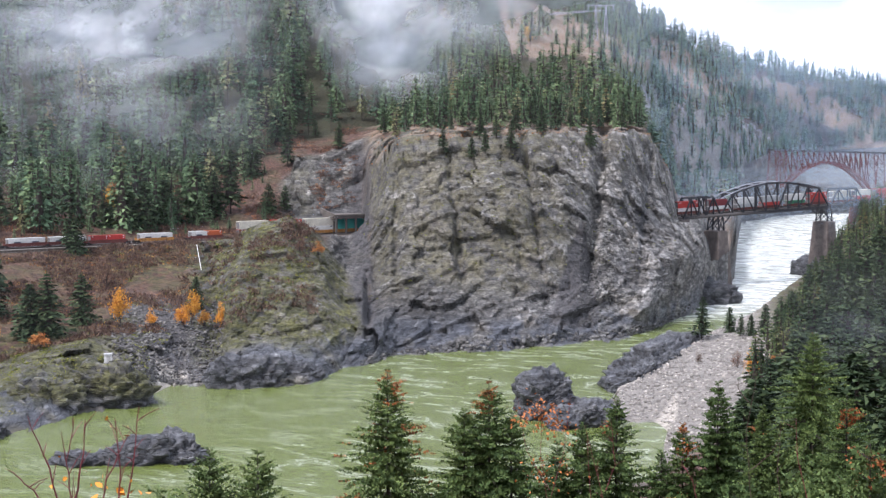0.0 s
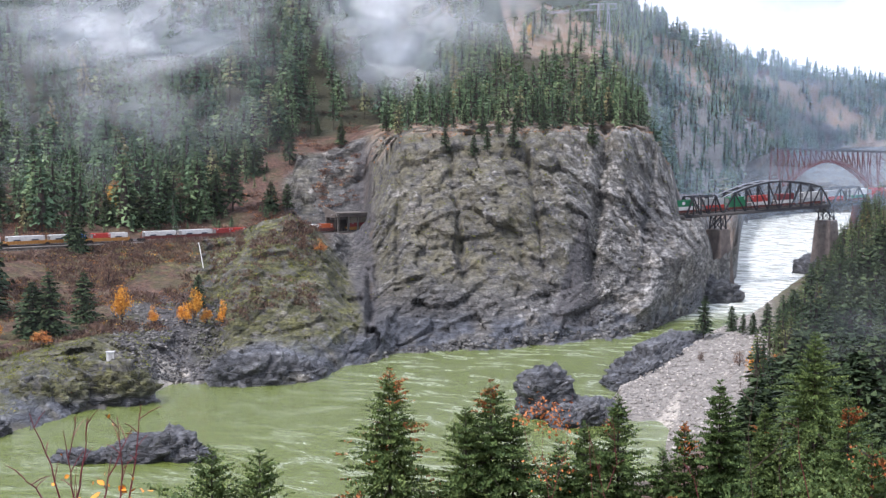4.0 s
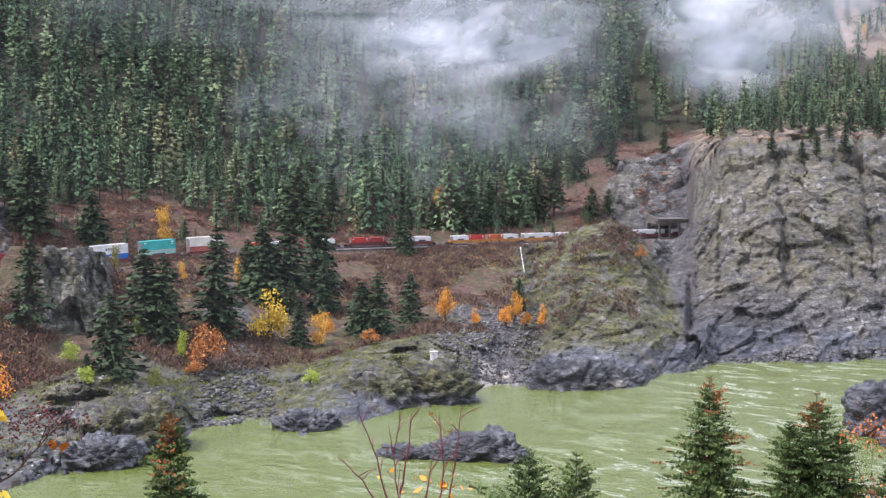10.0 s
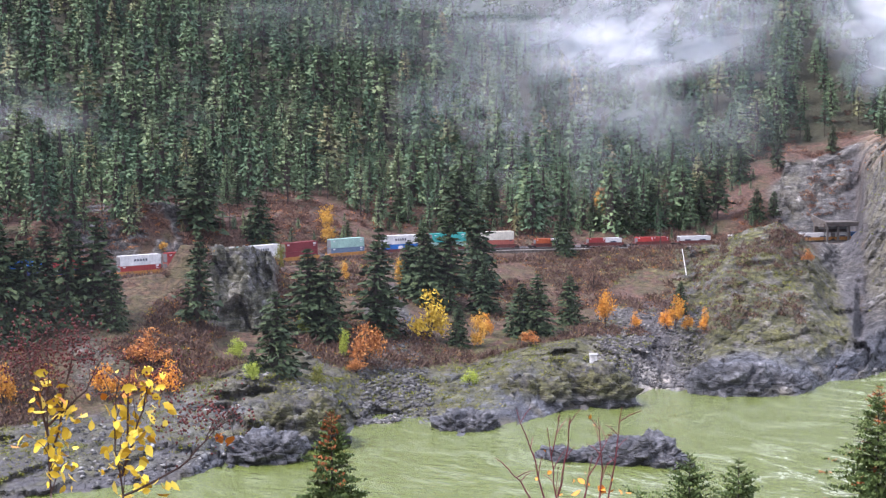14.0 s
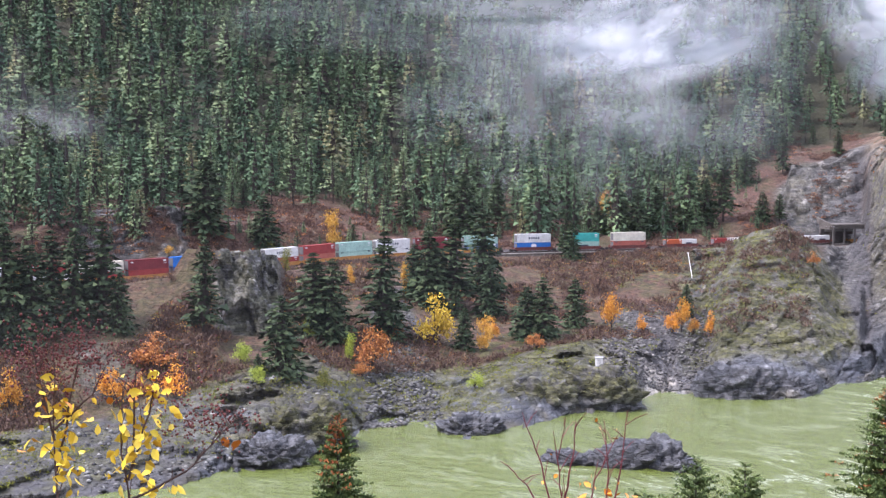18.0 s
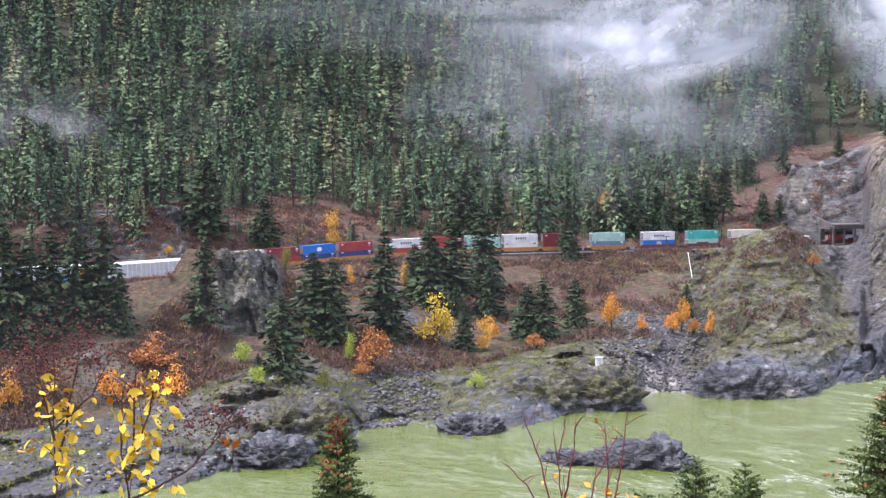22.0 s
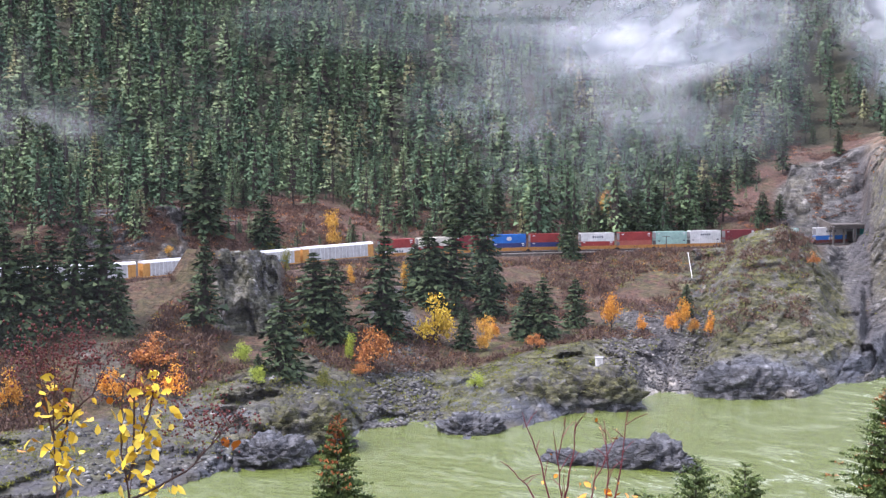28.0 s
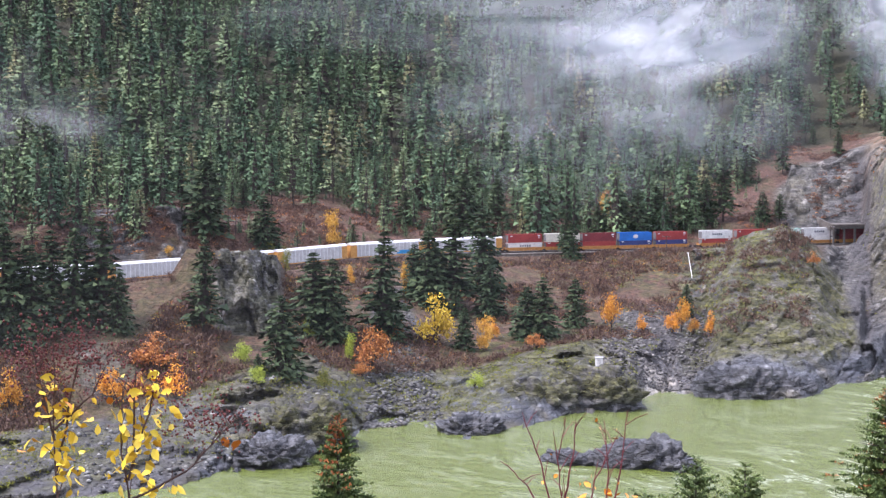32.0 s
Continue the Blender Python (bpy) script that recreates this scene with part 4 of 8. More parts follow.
def forest(name, label, spots, seed, low=6, size=(24, 7, 0.038), needles=None, wide=1.0, low_bare=0.06):
    """Far woods as one object: spots are (x, y, z, height)."""
    rng = np.random.RandomState(seed)
    kinds = []
    for k in range(low):
        pine = k % 3 == 2
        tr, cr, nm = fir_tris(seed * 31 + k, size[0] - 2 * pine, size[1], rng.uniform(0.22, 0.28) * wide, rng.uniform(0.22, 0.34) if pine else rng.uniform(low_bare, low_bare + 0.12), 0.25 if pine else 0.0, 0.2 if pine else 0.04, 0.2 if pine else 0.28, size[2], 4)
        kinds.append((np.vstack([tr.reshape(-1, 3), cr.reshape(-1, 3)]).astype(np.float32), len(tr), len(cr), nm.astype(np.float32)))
    vs, ms, ts, ns = [], [], [], []
    for x, y, z, h in spots:
        v, nt, nc, nm = kinds[rng.randint(low)]
        a = rng.uniform(0, 2 * pi)
        c, s = cos(a), sin(a)
        w = rng.uniform(0.8, 1.3)
        q = np.empty_like(v)
        q[:, 0], q[:, 1], q[:, 2] = (v[:, 0] * c - v[:, 1] * s) * h * w + x, (v[:, 0] * s + v[:, 1] * c) * h * w + y, v[:, 2] * h + z
        q[:, 0] += v[:, 2] * h * rng.normal(0, 0.025)
        ns.append(np.stack([nm[:, 0] * c - nm[:, 1] * s, nm[:, 0] * s + nm[:, 1] * c, nm[:, 2]], 1))
        vs.append(q)
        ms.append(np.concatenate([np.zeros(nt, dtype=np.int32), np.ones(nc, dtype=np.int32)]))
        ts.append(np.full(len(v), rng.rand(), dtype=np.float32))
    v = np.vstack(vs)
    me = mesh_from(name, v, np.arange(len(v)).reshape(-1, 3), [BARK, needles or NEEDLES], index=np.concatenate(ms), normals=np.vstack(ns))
    me.attributes.new("tree_tint", "FLOAT", "POINT").data.foreach_set("value", np.concatenate(ts))
    return tagged(new(name, me), label, "forest", kind="stuff")


def scatter(count, az0, az1, lv0, lv1, seed, keep=None, gap=0.0, hmin=14, hmax=26):
    rng = np.random.RandomState(seed)
    out, grid = [], set()
    for _ in range(count):
        az, lv = rng.uniform(az0, az1), rng.uniform(lv0, lv1)
        p = ground_at(az, lv)
        if keep and not keep(az, lv, p, rng):
            continue
        if gap:
            cell = (int(p.x // gap), int(p.y // gap))
            if cell in grid:
                continue
            grid.add(cell)
        out.append((p.x, p.y, p.z - 0.3, hmin + (hmax - hmin) * rng.rand() ** 1.25))
    return out


W = level("wood")


def edge_of_wood(az, lv, p, g):
    return lv > W + 0.02 or g.rand() < 0.5 and lv > W - 0.55 * (0.4 + noise.noise((az * 0.9, 1.7, 0)))


def wood_foot(az):
    """The level at which the wood begins above the track."""
    return np.interp(az, [6.4, 9.2, 10.2, 12.0, 23.5, 25.5, 27.0, 30.5, 31.8, 34.5, 40], [W + 0.0, W - 0.3, C - 0.1, C - 0.3, C - 0.25, C + 0.5, C + 0.45, C + 0.25, C - 0.15, C - 0.4, C - 0.5])


C = level("cut")
spots = scatter(14000, 6.4, 40.5, W - 0.1, W + 0.93, 1, edge_of_wood, gap=12.0, hmin=18, hmax=32)
spots += scatter(6000, 6.4, 40.5, W - 0.1, W + 0.93, 22, edge_of_wood, gap=15.0, hmin=9, hmax=18)
spots += scatter(700, 2.0, 6.6, W - 0.1, W + 0.93, 4, gap=12, hmin=15, hmax=27)
forest("hillside_forest", "dense dark green conifer forest on the hillside", spots, 1, 12, (22, 7, 0.042), low_bare=0.2)
spots = scatter(2600, 7.0, 40.5, C - 0.5, W, 5, lambda az, lv, p, g: lv > wood_foot(az) + 0.12 * g.normal(), gap=9.5, hmin=11, hmax=27)
spots += scatter(420, 7.5, 40.5, level("far") + 0.3, W, 21, lambda az, lv, p, g: noise.noise((p.x * 0.03, p.y * 0.03, 0.0)) > -0.1, gap=6, hmin=3, hmax=7)
forest("forest_edge", "tall dark conifers along the foot of the forest", spots, 7, 10)


def slope_of(p, h=0.0):
    return (p.z + h - EYE.z) / hypot(p.x, p.y)


def wooded(az, lv, p, g):
    s = slope_of(p)
    wob = 0.35 * noise.noise((p.x * 0.02, p.y * 0.02, 3.0))
    open_ground = any(inside(q, az + wob, slope_of(p, h) + 0.006 * wob) for q in OPEN for h in (0.0, 7.0, 14.0))
    return g.rand() < (0.05 if open_ground else 1.0)


spots = scatter(9000, -9.2, 2.6, W - 0.75, W + 0.97, 2, wooded, gap=9.0, hmin=10, hmax=20)
spots += scatter(900, -8.4, 2.2, level("cut") - 0.3, W - 0.6, 12, lambda az, lv, p, g: g.rand() < 0.25 + 0.75 * (lv - level("cut") + 0.3), gap=6.5, hmin=7, hmax=17)
forest("plateau_forest", "dark green conifers above the cliff top", spots, 2, 8, (18, 6, 0.046))
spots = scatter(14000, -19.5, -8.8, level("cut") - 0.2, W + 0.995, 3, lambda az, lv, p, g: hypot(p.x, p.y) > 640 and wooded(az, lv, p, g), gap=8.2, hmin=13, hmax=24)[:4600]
# distance haze is mixed into the needle colour: bluer and paler than the nearer woods
forest("far_forest", "conifers on the far mountainside, needles tinted blue for haze", spots, 3, 6, (12, 5, 0.06), foliage("hazed_far_needles", (0.07, 0.135, 0.105), (0.105, 0.185, 0.14), (0.155, 0.24, 0.18), grove=True))


def on_bank(az, lv, p, g):
    r = hypot(p.x, p.y)
    if not 300 < r < 880:
        return False
    s = slope_of(p, 13.0)
    return az < np.interp(s, [-0.14, -0.118, -0.08, -0.05, -0.03], [-12.2, -13.4, -14.8, -16.3, -17.2])


spots = scatter(2500, -20.0, -12.6, level("foot") + 0.5, level("edge") - 0.1, 15, on_bank, gap=5.0, hmin=6, hmax=13)[:620]
forest("bank_forest", "young green conifers on the steep near bank", spots, 15, 6, (15, 6, 0.045), foliage("bank_needles", (0.03, 0.052, 0.022), (0.06, 0.092, 0.036), (0.11, 0.145, 0.058), grove=True))
# ---- track, portal shed and bridges ----
CONCRETE = plain("weathered_concrete", (0.3, 0.27, 0.23), 0.9, vary=0.45, scale=0.4)
PIER_STONE = plain("dark_pier_masonry", (0.17, 0.14, 0.125), 0.9, vary=0.5, scale=0.3)
PIER_RED = plain("rust_red_abutment", (0.2, 0.1, 0.085), 0.9, vary=0.4, scale=0.3)
BLACK_STEEL = plain("black_bridge_steel", (0.035, 0.035, 0.042), 0.6, 0.2, vary=0.4, scale=0.5)
GREY_STEEL = plain("bare_grey_steel", (0.42, 0.43, 0.46), 0.5, 0.3, vary=0.3, scale=0.5)
RED_STEEL = plain("red_oxide_steel", (0.13, 0.028, 0.022), 0.75)
RAIL_STEEL = plain("rail_steel", (0.12, 0.09, 0.075), 0.4, 0.8)
TIE_WOOD = plain("creosoted_ties", (0.05, 0.04, 0.033), 0.95)
BALLAST = plain("track_ballast", (0.13, 0.115, 0.105), 0.95, vary=0.5, scale=3, streak=False)
WALL_STONE = plain("retaining_wall_stone", (0.15, 0.13, 0.11), 0.95, vary=0.5, scale=0.6)


def frame_at(s):
    p, a, b = on_track(s), on_track(s - 3), on_track(s + 3)
    d = (b - a).normalized()
    side = Vector((0, 0, 1)).cross(d).normalized()  # to the left of travel
    return p, d, side


def ribbon(name, s0, s1, step, profile, material, parent=None):
    """A strip along the track with a closed cross-section of (side, up) pairs."""
    n = max(2, int((s1 - s0) / step) + 1)
    k = len(profile)
    v, f = [], []
    for i in range(n):
        p, d, sd = frame_at(s0 + (s1 - s0) * i / (n - 1))
        v += [p + sd * a + Vector((0, 0, b)) for a, b in profile]
    for i in range(n - 1):
        f += [(i * k + j, i * k + (j + 1) % k, (i + 1) * k + (j + 1) % k, (i + 1) * k + j) for j in range(k)]
    ob = new(name, mesh_from(name, v, f, [material]))
    ob.parent = parent
    return ob


track = tagged(new("railway_track"), "single railway track with rusty rails on dark ties", "railway track", kind="structure")
for sd in (-0.72, 0.72):
    ribbon("rail", 200, 1900, 4, [(sd - 0.04, -0.16), (sd + 0.04, -0.16), (sd + 0.04, 0), (sd - 0.04, 0)], RAIL_STEEL, track)
ribbon("ballast_bed", 200, 1900, 4, [(-1.7, -0.3), (1.7, -0.3), (3.4, -1.6), (-3.4, -1.6)], BALLAST, track)
bm = bmesh.new()
for k in range(900):
    p, d, sd = frame_at(520 + k * 0.85)
    beam(bm, p - sd * 1.3 + Vector((0, 0, -0.24)), p + sd * 1.3 + Vector((0, 0, -0.24)), 0.23, 0.2)
tagged(part("ties", bm, TIE_WOOD, track), kind="stuff")

# stone wall that holds the track above the gully
wall_s0, wall_s1 = s_near(-150, 436), s_near(-84, 483)
wall = tagged(new("retaining_wall"), "mossy dry stone retaining wall under the track", "retaining wall", kind="structure")
ribbon("wall_body", wall_s0, wall_s1, 3, [(-3.9, -0.55), (-3.3, -0.55), (-3.3, -4.6), (-4.6, -4.6)], WALL_STONE, wall)
ribbon("coping", wall_s0, wall_s1, 3, [(-4.1, -0.3), (-3.1, -0.3), (-3.1, -0.54), (-4.1, -0.54)], CONCRETE, wall)
rng = np.random.RandomState(77)
stones = []
for k in range(4):
    bm = bmesh.new()
    box(bm, -0.42, 0.42, -0.12, 0.12, -0.2, 0.2, 0.06)
    for v in bm.verts:
        v.co += Vector(rng.uniform(-0.04, 0.04, 3))
    stones.append(mesh_of("stone", bm, WALL_STONE))
for row in range(5):
    for k in range(58):
        s = wall_s0 + 1 + (k + 0.5 * (row % 2)) * (wall_s1 - wall_s0 - 2) / 58
        p, d, sd = frame_at(s)
        q = p + sd * (-3.95 - 0.16 * row) + Vector((0, 0, -0.85 - 0.62 * row))
        ob = part("stone", stones[(k * 7 + row * 3) % 4], None, wall)
        ob.matrix_basis = Matrix.Translation(q) @ pose(0, 0, 0, 0, rng.uniform(-6, 6), degrees(atan2(d.y, d.x))) @ Matrix.Diagonal((rng.uniform(0.8, 1.25), 1, rng.uniform(0.9, 1.4), 1))


SHED_CONCRETE = plain("sooty_shed_concrete", (0.15, 0.132, 0.115), 0.9, vary=0.5, scale=0.4)


def rock_shed():
    """Concrete shed over the track at the tunnel's mouth."""
    shed = tagged(new("rock_shed"), "weathered concrete rockfall shed at the tunnel portal", "rock shed", kind="structure")
    s0 = S_PORTAL - 2.0
    p, d, sd = frame_at(s0)
    m = Matrix(((d.x, sd.x, 0, p.x), (d.y, sd.y, 0, p.y), (0, 0, 1, p.z), (0, 0, 0, 1)))
    shed.matrix_world = m
    # x along the track, y away from the river
    specs = [("roof_slab", (-0.6, 13, -4.6, 5.2, 6.5, 7.3), SHED_CONCRETE), ("edge_beam", (-0.3, 13, -4.4, -3.7, 5.6, 6.496), SHED_CONCRETE),
             ("far_wall", (-0.4, 13, 4.2, 5.0, -1.2, 6.49), SHED_CONCRETE), ("lintel", (-0.5, 0.6, -3.6, 4.1, 5.3, 6.49), SHED_CONCRETE),
             ("sill_wall", (0.4, 13, -4.3, -3.8, -1.6, 0.2), SHED_CONCRETE)]
    for name, (x0, x1, y0, y1, z0, z1), mt in specs:
        bm = bmesh.new()
        box(bm, x0, x1, y0, y1, z0, z1, 0.06)
        part(name, bm, mt, shed)
    for x in (0.1, 4.4, 8.7):
        bm = bmesh.new()
        box(bm, x, x + 0.75, -4.25, -3.65, -1.6, 5.6, 0.05)
        part("post", bm, SHED_CONCRETE, shed)
    bm = bmesh.new()
    vs = [bm.verts.new(c) for c in ((-0.7, -4.6, 7.3), (-0.7, 6.5, 7.3), (-0.7, 6.5, 9.6), (-0.7, 3.0, 8.8))]
    f = bm.faces.new(vs)
    g = bmesh.ops.extrude_face_region(bm, geom=[f])
    for v in g["geom"]:
        if isinstance(v, bmesh.types.BMVert):
            v.co.x += 0.7
    part("head_wall", bm, SHED_CONCRETE, shed)
    bm = bmesh.new()
    box(bm, 1.0, 12.5, 3.2, 3.6, 4.3, 5.2)
    part("pale_cable_duct", bm, plain("pale_duct", (0.7, 0.7, 0.68), 0.6), shed, "pale duct along the wall")


rock_shed()


def bridge_frame():
    a, b = on_track(S_BRIDGE0), on_track(S_BRIDGE1)
    d = (b - a)
    ln = d.length
    d.normalize()
    sd = Vector((0, 0, 1)).cross(d).normalized()
    up = d.cross(sd)
    return a, d, sd, up, ln


def truss_bridge():
    a, d, sd, up, ln = bridge_frame()
    br = tagged(new("truss_bridge"), "black steel through truss railway bridge on tall piers", "bridge", kind="structure")

    def P(x, y, z):
        return a + d * x + sd * y + up * z

    spans = [(-1.5, 22.8, [8.6] * 5, BLACK_STEEL), (22.8, 101.5, [0, 9.2, 11.0, 12.3, 13.1, 13.3, 13.1, 12.4, 11.3, 9.6, 0], BLACK_STEEL), (101.5, ln - 1.5, [8.6] * 4, BLACK_STEEL)]
    base = -1.3
    for x0, x1, tops, st in spans:
        n = len(tops) if tops[0] == 0 else len(tops) + 1
        panels = len(tops) - 1 if tops[0] == 0 else len(tops)
        xs = [x0 + (x1 - x0) * i / panels for i in range(panels + 1)]
        hs = tops if tops[0] == 0 else [0] + tops[1:] + [0]
        hs = list(hs) + [0] * (panels + 1 - len(hs))
        hs[-1] = 0
        for y in (-2.9, 2.9):
            bm = bmesh.new()
            beam(bm, P(x0, y, base), P(x1, y, base), 0.5, 1.2)
            part("bottom_chord", bm, st, br)
            for i in range(panels):
                steel = GREY_STEEL if (tops[0] == 0 and y < 0 and 0 < i < 4) else st
                bm = bmesh.new()
                beam(bm, P(xs[i], y, base + hs[i]), P(xs[i + 1], y, base + hs[i + 1]), 0.55, 0.6)
                part("top_chord" if hs[i] and hs[i + 1] else "end_post", bm, st, br)
                if hs[i]:
                    bm = bmesh.new()
                    beam(bm, P(xs[i], y, base), P(xs[i], y, base + hs[i]), 0.45, 0.45, up=d)
                    part("vertical", bm, st, br)
                    up_right = i >= panels / 2
                    lo, hi = (xs[i], xs[i + 1]) if up_right else (xs[i + 1], xs[i])
                    if hs[i] and hs[i + 1]:
                        bm = bmesh.new()
                        if up_right:
                            beam(bm, P(xs[i + 1], y, base + hs[i + 1]), P(xs[i], y, base), 0.45, 0.45)
                        else:
                            beam(bm, P(xs[i], y, base + hs[i]), P(xs[i + 1], y, base), 0.45, 0.45)
                        part("diagonal", bm, st, br)
        for i in range(panels + 1):
            if hs[i]:
                bm = bmesh.new()
                beam(bm, P(xs[i], -2.9, base + hs[i]), P(xs[i], 2.9, base + hs[i]), 0.35, 0.45)
                part("top_strut", bm, st, br)
            bm = bmesh.new()
            beam(bm, P(xs[i], -2.9, base + 0.2), P(xs[i], 2.9, base + 0.2), 0.4, 0.9)
            part("floor_beam", bm, st, br)
            if i < panels and hs[i] and hs[i + 1]:
                bm = bmesh.new()
                beam(bm, P(xs[i], -2.9, base + hs[i]), P(xs[i + 1], 2.9, base + hs[i + 1]), 0.2)
                beam(bm, P(xs[i], 2.9, base + hs[i]), P(xs[i + 1], -2.9, base + hs[i + 1]), 0.2)
                part("top_bracing", bm, st, br)
    # a walkway rail of bare steel rides on the upstream half of the tall span
    xs = [22.8 + 78.7 * i / 10 for i in range(11)]
    hs = [7.6, 9.9, 11.7, 13.0, 13.8, 14.0]
    for i in range(5):
        bm = bmesh.new()
        beam(bm, P(xs[i], -2.9, base + hs[i]), P(xs[i + 1], -2.9, base + hs[i + 1]), 0.42, 0.3)
        beam(bm, P(xs[i], 2.9, base + hs[i]), P(xs[i + 1], 2.9, base + hs[i + 1]), 0.42, 0.3)
        beam(bm, P(xs[i + 1], -2.9, base + hs[i + 1]), P(xs[i + 1], 2.9, base + hs[i + 1]), 0.36, 0.3)
        part("weathered_top_lateral", bm, GREY_STEEL, br, "bare grey steel top lateral")
    bm = bmesh.new()
    box(bm, 0, 1, 0, 1, 0, 1)
    for v in bm.verts:
        v.co = P(-2 + v.co.x * (ln + 4), -2.4 + v.co.y * 4.8, -0.9 + v.co.z * 0.5)
    part("deck", bm, TIE_WOOD, br)
    # piers
    for k, x in enumerate((22.8, 101.5)):
        top = P(x, 0, 0).z - 2.0
        c = P(x, 0, 0)
        bent = top - 6.2
        bm = bmesh.new()
        for e in (-1.6, 1.6):
            for y in (-2.8, 2.8):
                beam(bm, P(x + e, y * 1.0, 0) + Vector((0, 0, top - P(x + e, y, 0).z)), P(x + e * 1.1, y * 1.25, 0) + Vector((0, 0, bent - P(x, y, 0).z)), 0.5)
            for sgn in (-1, 1):
                beam(bm, P(x + e, 2.8 * sgn, 0) + Vector((0, 0, top - P(x, 0, 0).z)), P(x + e, -3.4 * sgn, 0) + Vector((0, 0, bent - P(x, 0, 0).z)), 0.25)
        for y in (-2.8, 2.8):
            for sgn in (-1, 1):
                beam(bm, P(x + 1.6 * sgn, y, 0) + Vector((0, 0, top - P(x, 0, 0).z)), P(x - 1.7 * sgn, y * 1.2, 0) + Vector((0, 0, bent - P(x, 0, 0).z)), 0.25)
        part("steel_bent", bm, BLACK_STEEL, br)
        bm = bmesh.new()
        box(bm, 0, 1, 0, 1, 0, 1, 0.0)
        for v in bm.verts:
            wx, wy = (3.2, 4.4) if v.co.z > 0.5 else (5.0, 6.6)
            v.co = c + d * ((v.co.x - 0.5) * 2 * wx) + sd * ((v.co.y - 0.5) * 2 * wy) + Vector((0, 0, (bent if v.co.z > 0.5 else -3.0) - c.z))
        bmesh.ops.bevel(bm, geom=list(bm.edges), offset=0.35, segments=1, affect="EDGES")
        part("pier", bm, PIER_STONE, br, "tapered dark masonry pier")
        bm = bmesh.new()
        for y in (-2.9, 2.9):
            q = x + (7 if k == 0 else -7)
            beam(bm, P(x + (1.8 if k == 0 else -1.8), y, -5.5), P(q, y, base), 0.4)
        part("knee_brace", bm, BLACK_STEEL, br)
    for x, mt, w in ((ln - 0.5, PIER_RED, 4.5), (-1.5, PIER_STONE, 3.0)):
        c = P(x, 0, 0)
        bm = bmesh.new()
        box(bm, 0, 1, 0, 1, 0, 1)
        for v in bm.verts:
            wx = (w * 0.8 if v.co.z > 0.5 else w * 1.4)
            v.co = c + d * ((v.co.x - 0.5) * 2 * wx) + sd * ((v.co.y - 0.5) * 2 * (4.2 if v.co.z > 0.5 else 5.5)) + Vector((0, 0, -2.0 if v.co.z > 0.5 else -21.0))
        bmesh.ops.bevel(bm, geom=list(bm.edges), offset=0.3, segments=1, affect="EDGES")
        part("abutment", bm, mt, br, "stained rust-red abutment" if mt == PIER_RED else "")
    return br


truss_bridge()


